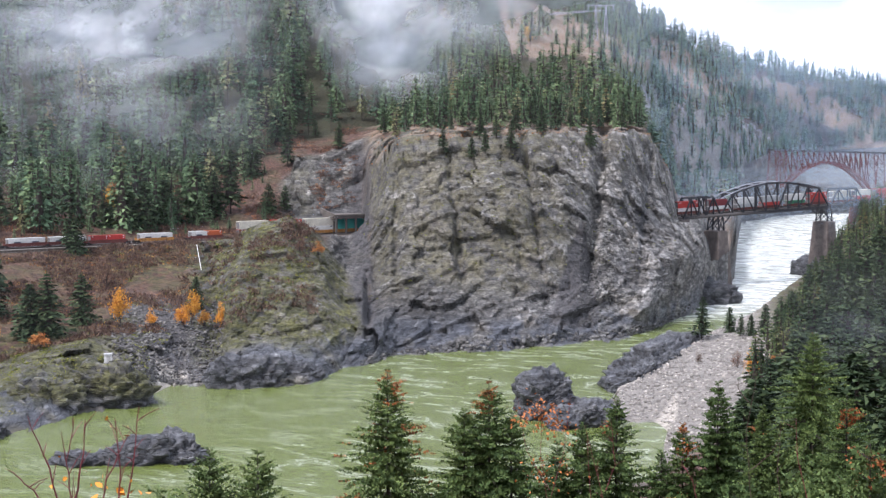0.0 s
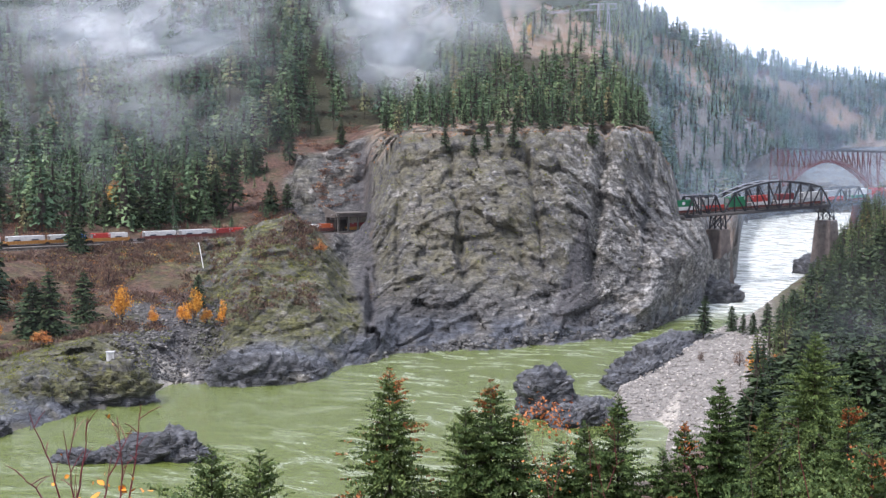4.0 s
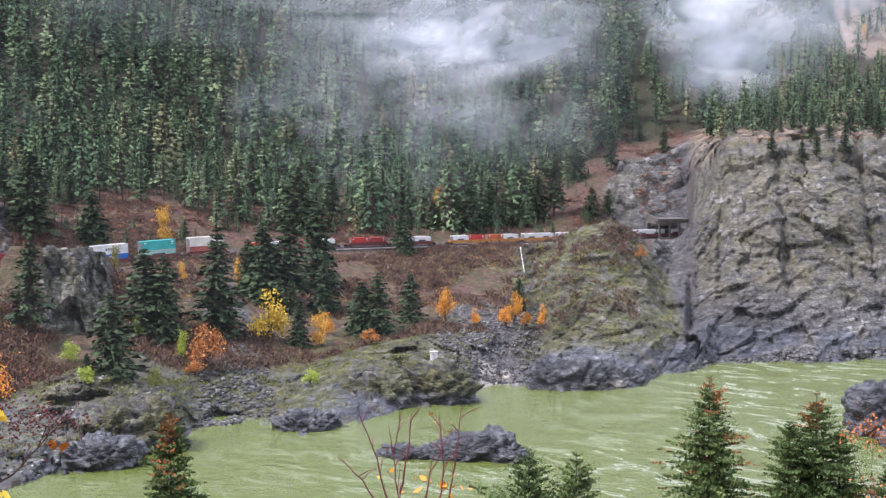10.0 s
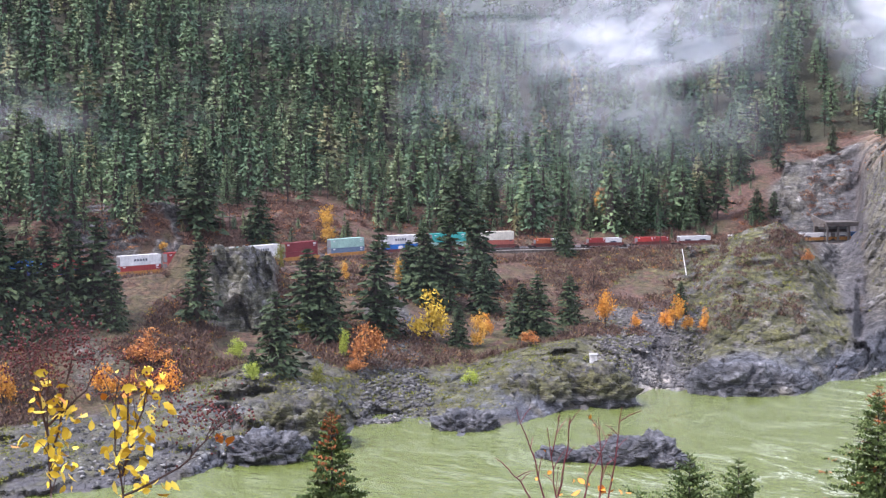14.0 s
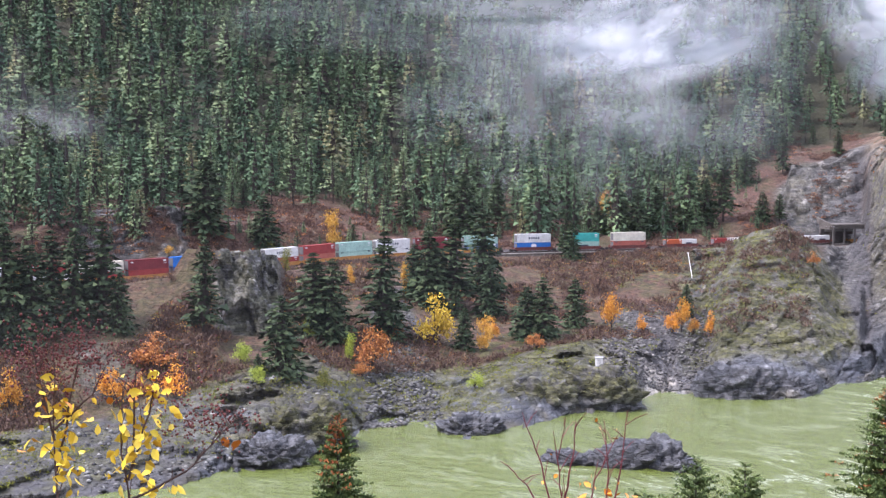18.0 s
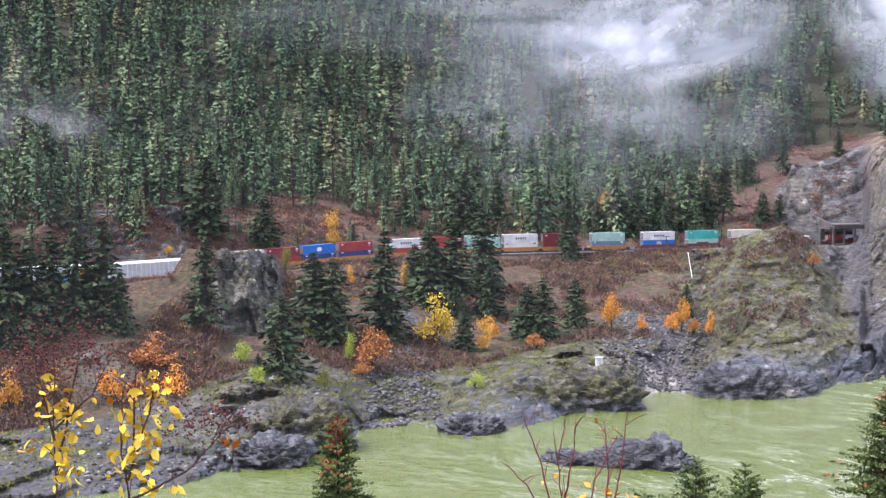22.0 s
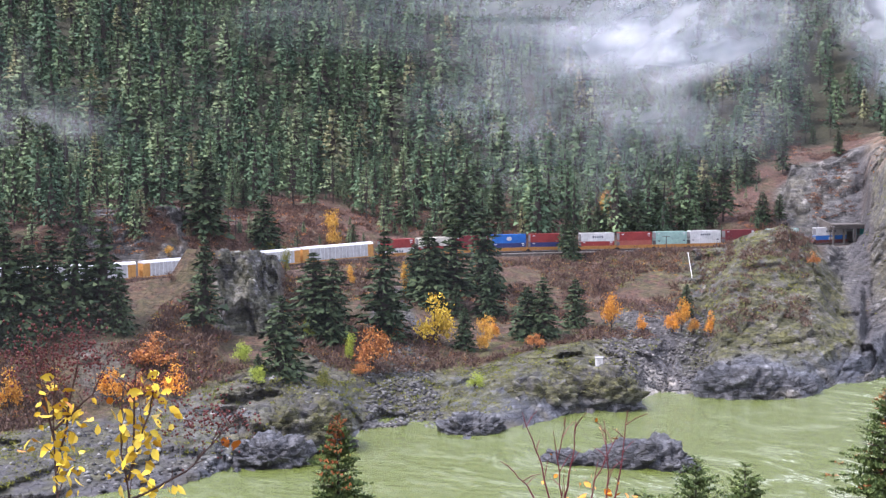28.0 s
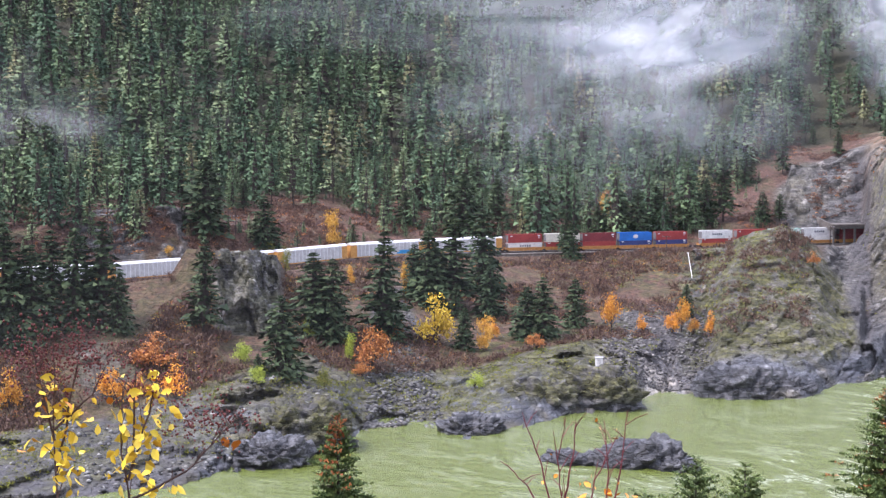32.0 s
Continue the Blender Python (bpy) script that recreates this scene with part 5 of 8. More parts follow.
def arch_bridge():
    """The second, higher bridge upstream: a red steel deck arch."""
    br = tagged(new("arch_bridge"), "tall red-brown steel deck arch railway bridge upstream", "bridge", kind="structure")
    A, B = Vector((303, 1196, 65.5)), Vector((404, 1278, 63.5))
    d = Vector((B.x - A.x, B.y - A.y, 0))
    ln = d.length
    d.normalize()
    sd = Vector((-d.y, d.x, 0))

    def P(x, y, z):
        return Vector((A.x, A.y, 0)) + d * x + sd * y + Vector((0, 0, z))

    def deck(x):
        return 65.5 - 2.0 * x / ln

    def rib(x):
        t = min(max(x / ln, 0), 1)
        return 32 + (55.5 - 32) * (1 - (2 * t - 1) ** 2) - 4 * t

    bm = bmesh.new()
    box(bm, 0, 1, 0, 1, 0, 1)
    for v in bm.verts:
        x = -20 + v.co.x * (ln + 150)
        v.co = P(x, -3.2 + 6.4 * v.co.y, deck(x) - 1.6 * (1 - v.co.z))
    part("deck_girder", bm, plain("weathered_deck_steel", (0.05, 0.04, 0.04), 0.8), br, "dark weathered deck girder")
    n = 16
    for y in (-3.0, 3.0):
        for i in range(n):
            x0, x1 = ln * i / n, ln * (i + 1) / n
            bm = bmesh.new()
            beam(bm, P(x0, y, rib(x0)), P(x1, y, rib(x1)), 1.1, 1.9)
            part("arch_rib", bm, RED_STEEL, br)
            bm = bmesh.new()
            beam(bm, P(x0, y, rib(x0) + 3.2 * (1 - 0.5 * sin(pi * i / n))), P(x1, y, rib(x1) + 3.2 * (1 - 0.5 * sin(pi * (i + 1) / n))), 0.4, 0.4)
            beam(bm, P(x0, y, rib(x0)), P(x1, y, rib(x1) + 2.5), 0.25)
            part("upper_chord", bm, RED_STEEL, br)
            if deck(x0) - rib(x0) > 3:
                bm = bmesh.new()
                beam(bm, P(x0, y, rib(x0)), P(x0, y, deck(x0) - 1.4), 0.75, 0.75, up=d)
                part("spandrel_column", bm, RED_STEEL, br)
                bm = bmesh.new()
                beam(bm, P(x0, y, deck(x0) - 1.5), P(x1, y, rib(x1) + 1), 0.5, 0.5)
                part("spandrel_brace", bm, RED_STEEL, br)
    for i in range(0, n + 1, 2):
        x = ln * i / n
        bm = bmesh.new()
        beam(bm, P(x, -3, rib(x)), P(x, 3, rib(x)), 0.4)
        beam(bm, P(x, -3, rib(x)), P(x, 3, deck(x) - 1.5), 0.25)
        part("sway_brace", bm, RED_STEEL, br)
    # trestle towers at both ends
    for x0, x1, z in ((-16, -2, 30), (ln + 6, ln + 22, 24), (ln + 40, ln + 56, 20), (ln + 76, ln + 92, 20)):
        bm = bmesh.new()
        for y in (-1, 1):
            for x in (x0, x1):
                beam(bm, P(x, y * 3, deck(x) - 1.4), P(x, y * 5.5, z), 0.7, 0.7, up=d)
            for q in range(4):
                t0, t1 = q / 4, (q + 1) / 4
                za, zb = deck(x0) - 1.4 + (z - deck(x0) + 1.4) * t0, deck(x0) - 1.4 + (z - deck(x0) + 1.4) * t1
                beam(bm, P(x0, y * (3 + 2.5 * t0), za), P(x1, y * (3 + 2.5 * t1), zb), 0.35)
                beam(bm, P(x1, y * (3 + 2.5 * t0), za), P(x0, y * (3 + 2.5 * t1), zb), 0.35)
                beam(bm, P(x0, y * (3 + 2.5 * t1), zb), P(x1, y * (3 + 2.5 * t1), zb), 0.35)
        part("trestle_tower", bm, RED_STEEL, br)


arch_bridge()

# ---- the train ----
SPEED = 11.75
PAINT = {
    "red": (0.33, 0.045, 0.04), "dark_red": (0.2, 0.03, 0.035), "salmon": (0.42, 0.12, 0.085), "white": (0.72, 0.72, 0.69), "cream": (0.72, 0.68, 0.56), "mint": (0.36, 0.55, 0.47),
    "teal": (0.05, 0.42, 0.37), "blue": (0.02, 0.16, 0.52), "navy": (0.035, 0.05, 0.17), "sky": (0.06, 0.2, 0.5), "grey_blue": (0.14, 0.2, 0.29), "orange": (0.52, 0.12, 0.04), "bright_red": (0.5, 0.05, 0.04),
    "green": (0.02, 0.2, 0.085), "grey": (0.45, 0.46, 0.46),
}
BOX_PAINT = {k: plain(k + "_container_paint", c, 0.55, vary=0.22, scale=0.5) for k, c in PAINT.items()}
WELL_RED = plain("oxide_red_well_car", (0.16, 0.05, 0.04), 0.8, vary=0.4)
WELL_ORANGE = plain("yellow_orange_well_car", (0.5, 0.24, 0.06), 0.75, vary=0.4)
BOGIE = plain("greasy_bogie_steel", (0.05, 0.042, 0.038), 0.7, 0.4)
RACK_SIDE = plain("galvanised_rack_panels", (0.52, 0.52, 0.5), 0.55, 0.2, vary=0.25, scale=0.6)
RACK_ROOF = plain("pale_rack_roof", (0.7, 0.71, 0.71), 0.5, 0.1, vary=0.2)
RACK_YELLOW = plain("ochre_rack_paint", (0.55, 0.28, 0.07), 0.7, vary=0.3)
INK = plain("dark_marking_paint", (0.05, 0.06, 0.09), 0.6)
PALE_INK = plain("white_marking_paint", (0.8, 0.8, 0.8), 0.6)
BLUE_SPRAY = plain("blue_spray_paint", (0.03, 0.3, 0.6), 0.5)


def container_mesh(ln, h, paint):
    """A corrugated steel box with corner posts and rails; the well's or lower box's top is z = 0."""
    bm = bmesh.new()
    w = 2.44
    n = int(ln / 0.42)
    for sgn in (-1, 1):
        ys = sgn * w / 2
        prof = []
        for i in range(n + 1):
            x = -ln / 2 + 0.15 + (ln - 0.3) * i / n
            prof += [(x, ys - sgn * (0.06 if i % 2 else 0.02))]
        lo = [bm.verts.new((x, y, 0.15)) for x, y in prof]
        hi = [bm.verts.new((x, y, h - 0.12)) for x, y in prof]
        for i in range(n):
            bm.faces.new([lo[i], lo[i + 1], hi[i + 1], hi[i]])
        box(bm, -ln / 2, ln / 2, ys - 0.09, ys + 0.0, 0, 0.16)
        box(bm, -ln / 2, ln / 2, ys - 0.09, ys + 0.0, h - 0.13, h)
        for e in (-1, 1):
            box(bm, e * ln / 2 - 0.09, e * ln / 2 + 0.09, ys - 0.09, ys + 0.01, 0, h)
    box(bm, -ln / 2 + 0.05, ln / 2 - 0.05, -w / 2 + 0.07, w / 2 - 0.07, 0.02, h - 0.04)
    return mesh_of("container", bm, BOX_PAINT[paint])


def bars(items, material, y=-1.225):
    out = []
    for x0, x1, z0, z1 in items:
        for sgn in (-1, 1):
            bm = bmesh.new()
            a, b = (y - 0.03, y + 0.005)
            if sgn > 0:
                a, b = -b, -a
            box(bm, x0, x1, a, b, z0, z1)
            out.append(mesh_of("marking", bm, material))
    return out


DOOR_BM = bmesh.new()
box(DOOR_BM, -0.03, 0.03, -1.1, 1.1, 0.2, 2.6)
for y in (-0.8, -0.35, 0.35, 0.8):
    beam(DOOR_BM, (-0.06, y, 0.2), (-0.06, y, 2.6), 0.05)
DOOR_MESH = mesh_of("end_door", DOOR_BM, plain("end_door_paint", (0.2, 0.2, 0.2), 0.6))
LETTERS = bars([(-1.9 + k * 0.85, -1.4 + k * 0.85, 1.15, 1.85) for k in range(5)], INK)
SMALL = bars([(-5.4, -4.6, 2.1, 2.4), (4.6, 5.5, 2.05, 2.5), (4.7, 5.5, 1.5, 1.65)], PALE_INK)
SMALL_DARK = bars([(-5.4, -4.6, 2.1, 2.4), (4.6, 5.5, 2.05, 2.5)], INK)
EMBLEM = bars([(-0.9, 0.9, 1.0, 1.9), (-0.6, 0.6, 0.8, 2.1)], PALE_INK)
WIDE = bars([(-2.6, 2.2, 0.9, 1.5)], INK)
BOXES = {}


def container(paint, ln, h, mark=""):
    key = (paint, ln, h)
    if key not in BOXES:
        BOXES[key] = container_mesh(ln, h, paint)
    size = "forty foot" if ln > 10 else "twenty foot"
    ob = tagged(new("shipping_container", BOXES[key]), "%s %s steel shipping container on the train" % (paint.replace("_", " "), size), "container", group="containers on the train")
    dr = part("end_door", DOOR_MESH, None, ob)
    dr.location, dr.scale = (-ln / 2 - 0.06, 0, 0), (1, 1, h / 2.9)
    m = {"letters": LETTERS, "emblem": EMBLEM, "wide": WIDE, "pale": SMALL, "dark": SMALL_DARK}.get(mark)
    for me in m or ():
        part("marking", me, None, ob).scale = (ln / 12.19, 1, 1)
    return ob


def bogie_mesh():
    bm = bmesh.new()
    for y in (-0.95, 0.95):
        box(bm, -1.25, 1.25, y - 0.1, y + 0.1, 0.35, 0.75)
        for x in (-0.9, 0.9):
            ring = [(x + 0.45 * cos(a), 0.46 + 0.45 * sin(a)) for a in np.arange(10) * pi / 5]
            v0 = [bm.verts.new((u, y * 0.78 - 0.07, v)) for u, v in ring]
            v1 = [bm.verts.new((u, y * 0.78 + 0.07, v)) for u, v in ring]
            bm.faces.new(v0)
            bm.faces.new(v1[::-1])
            for i in range(10):
                bm.faces.new([v0[i], v1[i], v1[(i + 1) % 10], v0[(i + 1) % 10]])
    box(bm, -0.3, 0.3, -1.0, 1.0, 0.4, 0.8)
    return mesh_of("bogie", bm, BOGIE)


BOGIE_MESH = bogie_mesh()


def well_meshes(paint):
    out = {}
    bm = bmesh.new()
    for s in (-1, 1):
        y = s * 1.42
        vs = [(-6.9, 1.15), (-6.3, 0.55), (6.3, 0.55), (6.9, 1.15), (6.9, 1.45), (-6.9, 1.45)]
        a = [bm.verts.new((x, y - 0.06, z)) for x, z in vs]
        b = [bm.verts.new((x, y + 0.06, z)) for x, z in vs]
        bm.faces.new(a)
        bm.faces.new(b[::-1])
        for i in range(6):
            bm.faces.new([a[i], b[i], b[(i + 1) % 6], a[(i + 1) % 6]])
        box(bm, -6.9, 6.9, y - 0.14, y + 0.14, 1.42, 1.55)
        for k in range(9):
            x = -6 + k * 1.5
            box(bm, x - 0.05, x + 0.05, y - 0.11, y + 0.11, 0.6, 1.42)
    out["side_sill"] = mesh_of("side_sill", bm, paint)
    bm = bmesh.new()
    box(bm, -6.2, 6.2, -1.35, 1.35, 0.35, 0.5)
    for e in (-1, 1):
        box(bm, min(e * 6.3, e * 7.1), max(e * 6.3, e * 7.1), -1.2, 1.2, 0.85, 1.2)
    out["well_floor"] = mesh_of("well_floor", bm, paint)
    return out


WELLS = {"red": well_meshes(WELL_RED), "orange": well_meshes(WELL_ORANGE)}


def well_car(color):
    car = tagged(new("well_car"), "%s articulated intermodal well car" % ("oxide red" if color == "red" else "faded yellow-orange"), "rail car", group="well cars of the train")
    for k, me in WELLS[color].items():
        part(k, me, None, car)
    for x in (-7.0, 7.0):
        part("bogie", BOGIE_MESH, None, car).location = (x, 0, 0)
    return car


def rack_meshes():
    L = 13.4
    out = {}
    bm = bmesh.new()
    box(bm, -L, L, -1.5, 1.5, 1.0, 4.95, 0.03)
    out["body"] = mesh_of("body", bm, RACK_SIDE)
    bm = bmesh.new()
    prof = [(-1.56, 4.95), (-1.2, 5.45), (0, 5.65), (1.2, 5.45), (1.56, 4.95)]
    v0 = [bm.verts.new((-L - 0.1, y, z)) for y, z in prof]
    v1 = [bm.verts.new((L + 0.1, y, z)) for y, z in prof]
    for i in range(4):
        bm.faces.new([v0[i], v1[i], v1[i + 1], v0[i + 1]])
    bm.faces.new(v0)
    bm.faces.new(v1[::-1])
    out["roof"] = mesh_of("roof", bm, RACK_ROOF)
    bm = bmesh.new()
    for e in (-1, 1):
        box(bm, min(e * (L - 2.2), e * (L + 0.04)), max(e * (L - 2.2), e * (L + 0.04)), -1.54, 1.54, 1.15, 4.9)
    out["end_panel"] = mesh_of("end_panel", bm, RACK_YELLOW)
    bm = bmesh.new()
    for k in range(17):
        x = -L + 2.4 + k * (2 * L - 4.8) / 16
        for s in (-1, 1):
            box(bm, x - 0.12, x + 0.12, s * 1.56 - 0.06, s * 1.56 + 0.06, 1.1, 4.95)
    out["side_post"] = mesh_of("side_post", bm, RACK_ROOF)
    bm = bmesh.new()
    box(bm, -L - 0.3, L + 0.3, -1.52, 1.52, 0.75, 1.1)
    out["sill"] = mesh_of("sill", bm, RACK_YELLOW)
    return out


RACK = rack_meshes()
BLUE_TAG = bars([(3.2, 6.2, 1.35, 1.9), (4.0, 7.4, 1.6, 2.5), (6.3, 9.0, 1.4, 2.2)], BLUE_SPRAY, -1.66)
DARK_TAG = bars([(-9.6, -8.8, 1.4, 2.9), (-8.4, -7.4, 1.4, 2.4), (-7.0, -6.2, 1.4, 2.6), (-5.8, -4.8, 1.5, 2.7)], INK, -1.66)
PLACARD = bars([(-4, -1.5, 3.2, 4.6)], PALE_INK, -1.66)


def auto_rack(mark):
    car = tagged(new("auto_rack_car"), "long galvanised auto rack rail car with ochre ends", "rail car", group="auto racks of the train")
    for k, me in RACK.items():
        part(k, me, None, car)
    for x in (-10, 10):
        part("bogie", BOGIE_MESH, None, car).location = (x, 0, 0)
    for m, label in mark:
        for me in m:
            part("marking", me, None, car, label)
    return car


# place along the train, upper box, lower box, mark on the upper, mark on the lower, car
DOUBLE = [
    (385.9, "red", "white", "pale", "letters", "orange"), (399.8, "cream", "red", "", "pale", "orange"), (413.2, "dark_red", "red", "pale", "", "orange"), (427.0, "blue", "navy", "emblem", "pale", "orange"),
    (441.1, "red", "navy", "pale", "pale", "orange"), (459.6, "white", "red", "letters", "pale", "orange"), (474.0, "red", "salmon", "pale", "", "orange"), (488.0, "mint", "mint", "pale", "dark", "orange"),
    (501.8, "white", "white", "letters", "dark", "orange"), (516.2, "dark_red", "dark_red", "pale", "", "orange"), (534.1, "mint", "grey_blue", "pale", "pale", "orange"), (553.6, "white", "blue", "letters", "emblem", "red"),
    (571.4, "teal", "mint", "pale", "wide", "red"), (589.1, "cream", "salmon", "", "dark", "red"),
]
LOW = [
    (609.6, "orange", "white", "red"), (629.1, "red", "white", "red"), (647.6, "bright_red", "red", "red"), (664.6, "white", "white", "red"), (685.4, "white", "bright_red", "orange"), (699.2, "orange", "white", "orange"),
    (714.2, "white", "white", "orange"), (728.4, "white", "sky", "orange"), (743.2, "bright_red", "white", "orange"), (762.1, "white", "white", "red"), (776.2, "white", "white", "red"), (790.1, "red", "bright_red", "red"),
    (808.0, "white", "white", "orange"), (828.0, "white", "orange", "red"),
]
DOUBLE += [
    (847.8, "cream", "red", "", "pale", "orange"), (862.2, "bright_red", "dark_red", "pale", "", "orange"), (876.3, "cream", "white", "", "dark", "orange"), (890.4, "teal", "teal", "pale", "", "orange"),
    (905.1, "red", "white", "pale", "", "red"), (919.6, "white", "salmon", "letters", "", "red"), (934.1, "dark_red", "red", "", "", "red"), (948.6, "mint", "white", "", "", "red"), (966.6, "white", "red", "", "", "red"),
    (985.6, "orange", "white", "pale", "", "red"), (1003.6, "green", "white", "emblem", "", "red"), (1022.6, "grey", "bright_red", "", "wide", "red"), (1038.4, "green", "green", "pale", "", "red"), (1054.6, "bright_red", "white", "pale", "", "red"),
    (1073.6, "dark_red", "white", "", "", "red"), (1093.1, "white", "grey", "", "", "red"), (1111.6, "grey", "bright_red", "", "", "red"), (1130.6, "white", "green", "", "letters", "red"), (1147.1, "bright_red", "red", "pale", "", "red"),
    (1164.6, "cream", "grey", "dark", "", "red"), (1182.6, "cream", "bright_red", "dark", "pale", "red"), (1199.6, "bright_red", "red", "pale", "", "red"), (1215.6, "white", "red", "", "", "red"), (1232.6, "red", "white", "", "", "red"),
]
MOVING = []


def place(ob, u, up, shift=0.0):
    MOVING.append((ob, u + shift, up))


for u, top, low, mt, ml, car in DOUBLE:
    place(well_car(car), u, 0.0)
    place(container(low, 12.19, 2.59, ml), u, 0.52)
    place(container(top, 12.19, 2.9, mt), u, 3.13)
for u, a, b, car in LOW:
    place(well_car(car), u, 0.0)
    place(container(a, 6.06, 2.59, "wide" if a == "white" else "pale"), u, 0.52, -3.06)
    place(container(b, 6.06, 2.59, "wide" if b == "white" else "pale"), u, 0.52, 3.06)
MARKS = {0: [], 1: [(BLUE_TAG, "blue sprayed tag")], 2: [], 3: [(DARK_TAG, "black sprayed tag"), (PLACARD, "")], 4: [], 5: [(PLACARD, "")]}
for k in range(9):
    place(auto_rack(MARKS.get(k, [])), 363.9 - 28.5 * k, 0.0)


def rows_along(s0, up, k):
    rows = []
    for t in range(0, 33):
        s = s0 + SPEED * t
        p, a, b = on_track(s), on_track(s - 5), on_track(s + 5)
        d = b - a
        rows.append((float(t), pose(p.x, p.y, p.z, 0, -degrees(atan2(d.z, hypot(d.x, d.y))), degrees(atan2(d.y, d.x))) @ pose(0, 0, up)))
    return rows
# ---- trees and brush on the far bank ----
# bearing, slope of the sight line to the foot and to the tip, for each tree that stands alone
FIRS = [
    (38.87, -0.1229, -0.0382), (37.19, -0.1076, -0.0446), (36.18, -0.1123, -0.0428), (35.16, -0.1149, -0.0381), (37.87, -0.1235, -0.0545),
    (38.76, -0.1278, -0.0704), (34.48, -0.1194, -0.076), (31.0, -0.1251, -0.0528), (30.83, -0.0478, 0.0081), (29.25, -0.0335, -0.0097),
    (28.36, -0.0607, -0.021), (26.35, -0.1244, -0.0631), (27.69, -0.1559, -0.0945), (25.63, -0.1309, -0.0674), (23.46, -0.1291, -0.0485),
    (24.65, -0.0569, -0.0422), (21.39, -0.1037, -0.0444), (20.42, -0.1058, -0.038), (19.09, -0.0951, -0.0325), (18.49, -0.0464, -0.0065),
    (19.94, -0.0528, -0.0044), (16.8, -0.0464, -0.0148), (15.6, -0.0673, -0.0349), (15.31, -0.0703, -0.0421),
]
FIRS_LOW = [
    (18.85, -0.1121, -0.0739), (17.27, -0.129, -0.0886), (16.54, -0.1289, -0.0822), (15.1, -0.1201, -0.0829), (20.3, -0.1143, -0.0867),
    (19.94, -0.1377, -0.1058), (10.47, -0.1104, -0.0874), (21.15, -0.1058, -0.057), (22.0, -0.0994, -0.057), (22.36, -0.0422, -0.017),
    (12.5, -0.0523, -0.0168), (11.21, -0.05, -0.0209), (9.69, -0.0435, -0.0105), (9.0, -0.0414, 0.006), (8.09, -0.0145, 0.0101),
    (6.62, -0.0063, 0.0222), (7.39, -0.0411, -0.0186), (6.7, -0.041, -0.0205), (13.22, -0.0503, -0.0189), (14.17, -0.0504, -0.0273),
    (11.8, -0.048, -0.0147), (10.5, -0.0478, -0.0229), (23.09, -0.1291, -0.0866), (28.76, -0.1555, -0.1386),
]
FIRS_TOP = [
    (2.26, 0.0199, 0.0375), (1.54, 0.0229, 0.0425), (1.06, 0.0271, 0.0479), (0.53, 0.0241, 0.0438), (-0.02, 0.0019, 0.0229),
    (-0.38, 0.0208, 0.0333), (-1.23, -0.001, 0.0166), (-1.59, 0.0145, 0.0354), (-2.31, 0.0124, 0.0312), (-2.91, 0.004, 0.027),
    (-1.83, 0.0019, 0.0208), (-3.75, 0.0228, 0.0457), (-4.23, 0.0199, 0.0416), (-4.82, 0.0216, 0.0457), (-5.42, 0.0215, 0.0394),
    (-6.26, 0.0074, 0.0269), (-6.96, 0.024, 0.0434), (-7.56, 0.0214, 0.0392), (-7.91, 0.0227, 0.0371), (-5.9, 0.0228, 0.0435),
    (-6.61, 0.024, 0.0414), (-3.15, 0.0187, 0.0416), (-0.87, 0.0229, 0.0375), (5.37, 0.0145, 0.029), (4.42, 0.0061, 0.027),
    (2.5, 0.0166, 0.0354),
]
FIRS_EAST = [
    (-10.98, -0.1357, -0.103), (-12.11, -0.1293, -0.1097), (-13.55, -0.1339, -0.1061), (-14.08, -0.1336, -0.1129), (-13.04, -0.1321, -0.1155),
    (-12.58, -0.1315, -0.1136), (-14.65, -0.1312, -0.0982), (-15.32, -0.1185, -0.0815), (-15.88, -0.114, -0.0711), (-16.44, -0.1137, -0.0648),
    (-16.9, -0.1298, -0.0768), (-17.56, -0.1212, -0.0604), (-18.1, -0.1127, -0.0542), (-16.13, -0.1385, -0.0894), (-15.12, -0.1474, -0.1062),
    (-17.8, -0.1454, -0.0886), (-16.93, -0.1543, -0.1053), (-18.33, -0.1287, -0.0762),
]
LEAFY = [
    (21.15, -0.1343, -0.096, 0.0177, 'yellow'), (13.61, -0.124, -0.0944, 0.0088, 'orange'), (12.35, -0.1228, -0.1097, 0.0051, 'orange'), (10.69, -0.1239, -0.0979, 0.008, 'orange'), (11.04, -0.1253, -0.1085, 0.0059, 'orange'),
    (10.22, -0.1249, -0.1124, 0.0051, 'orange'), (9.45, -0.125, -0.1067, 0.0051, 'orange'), (22.46, -0.0985, -0.0718, 0.0063, 'amber'), (18.96, -0.1385, -0.1121, 0.0084, 'amber'), (23.95, -0.1555, -0.1205, 0.0152, 'russet'),
    (25.44, -0.0611, -0.0316, 0.0076, 'amber'), (13.79, -0.0377, -0.0168, 0.0051, 'russet'), (34.76, -0.1761, -0.147, 0.0126, 'orange'), (32.2, -0.1707, -0.1455, 0.0135, 'orange'), (38.92, -0.1737, -0.1431, 0.011, 'orange'),
    (29.45, -0.1455, -0.1294, 0.0093, 'lime'), (24.78, -0.0886, -0.0738, 0.0042, 'amber'), (33.0, -0.1493, -0.1213, 0.0177, 'russet'),
]
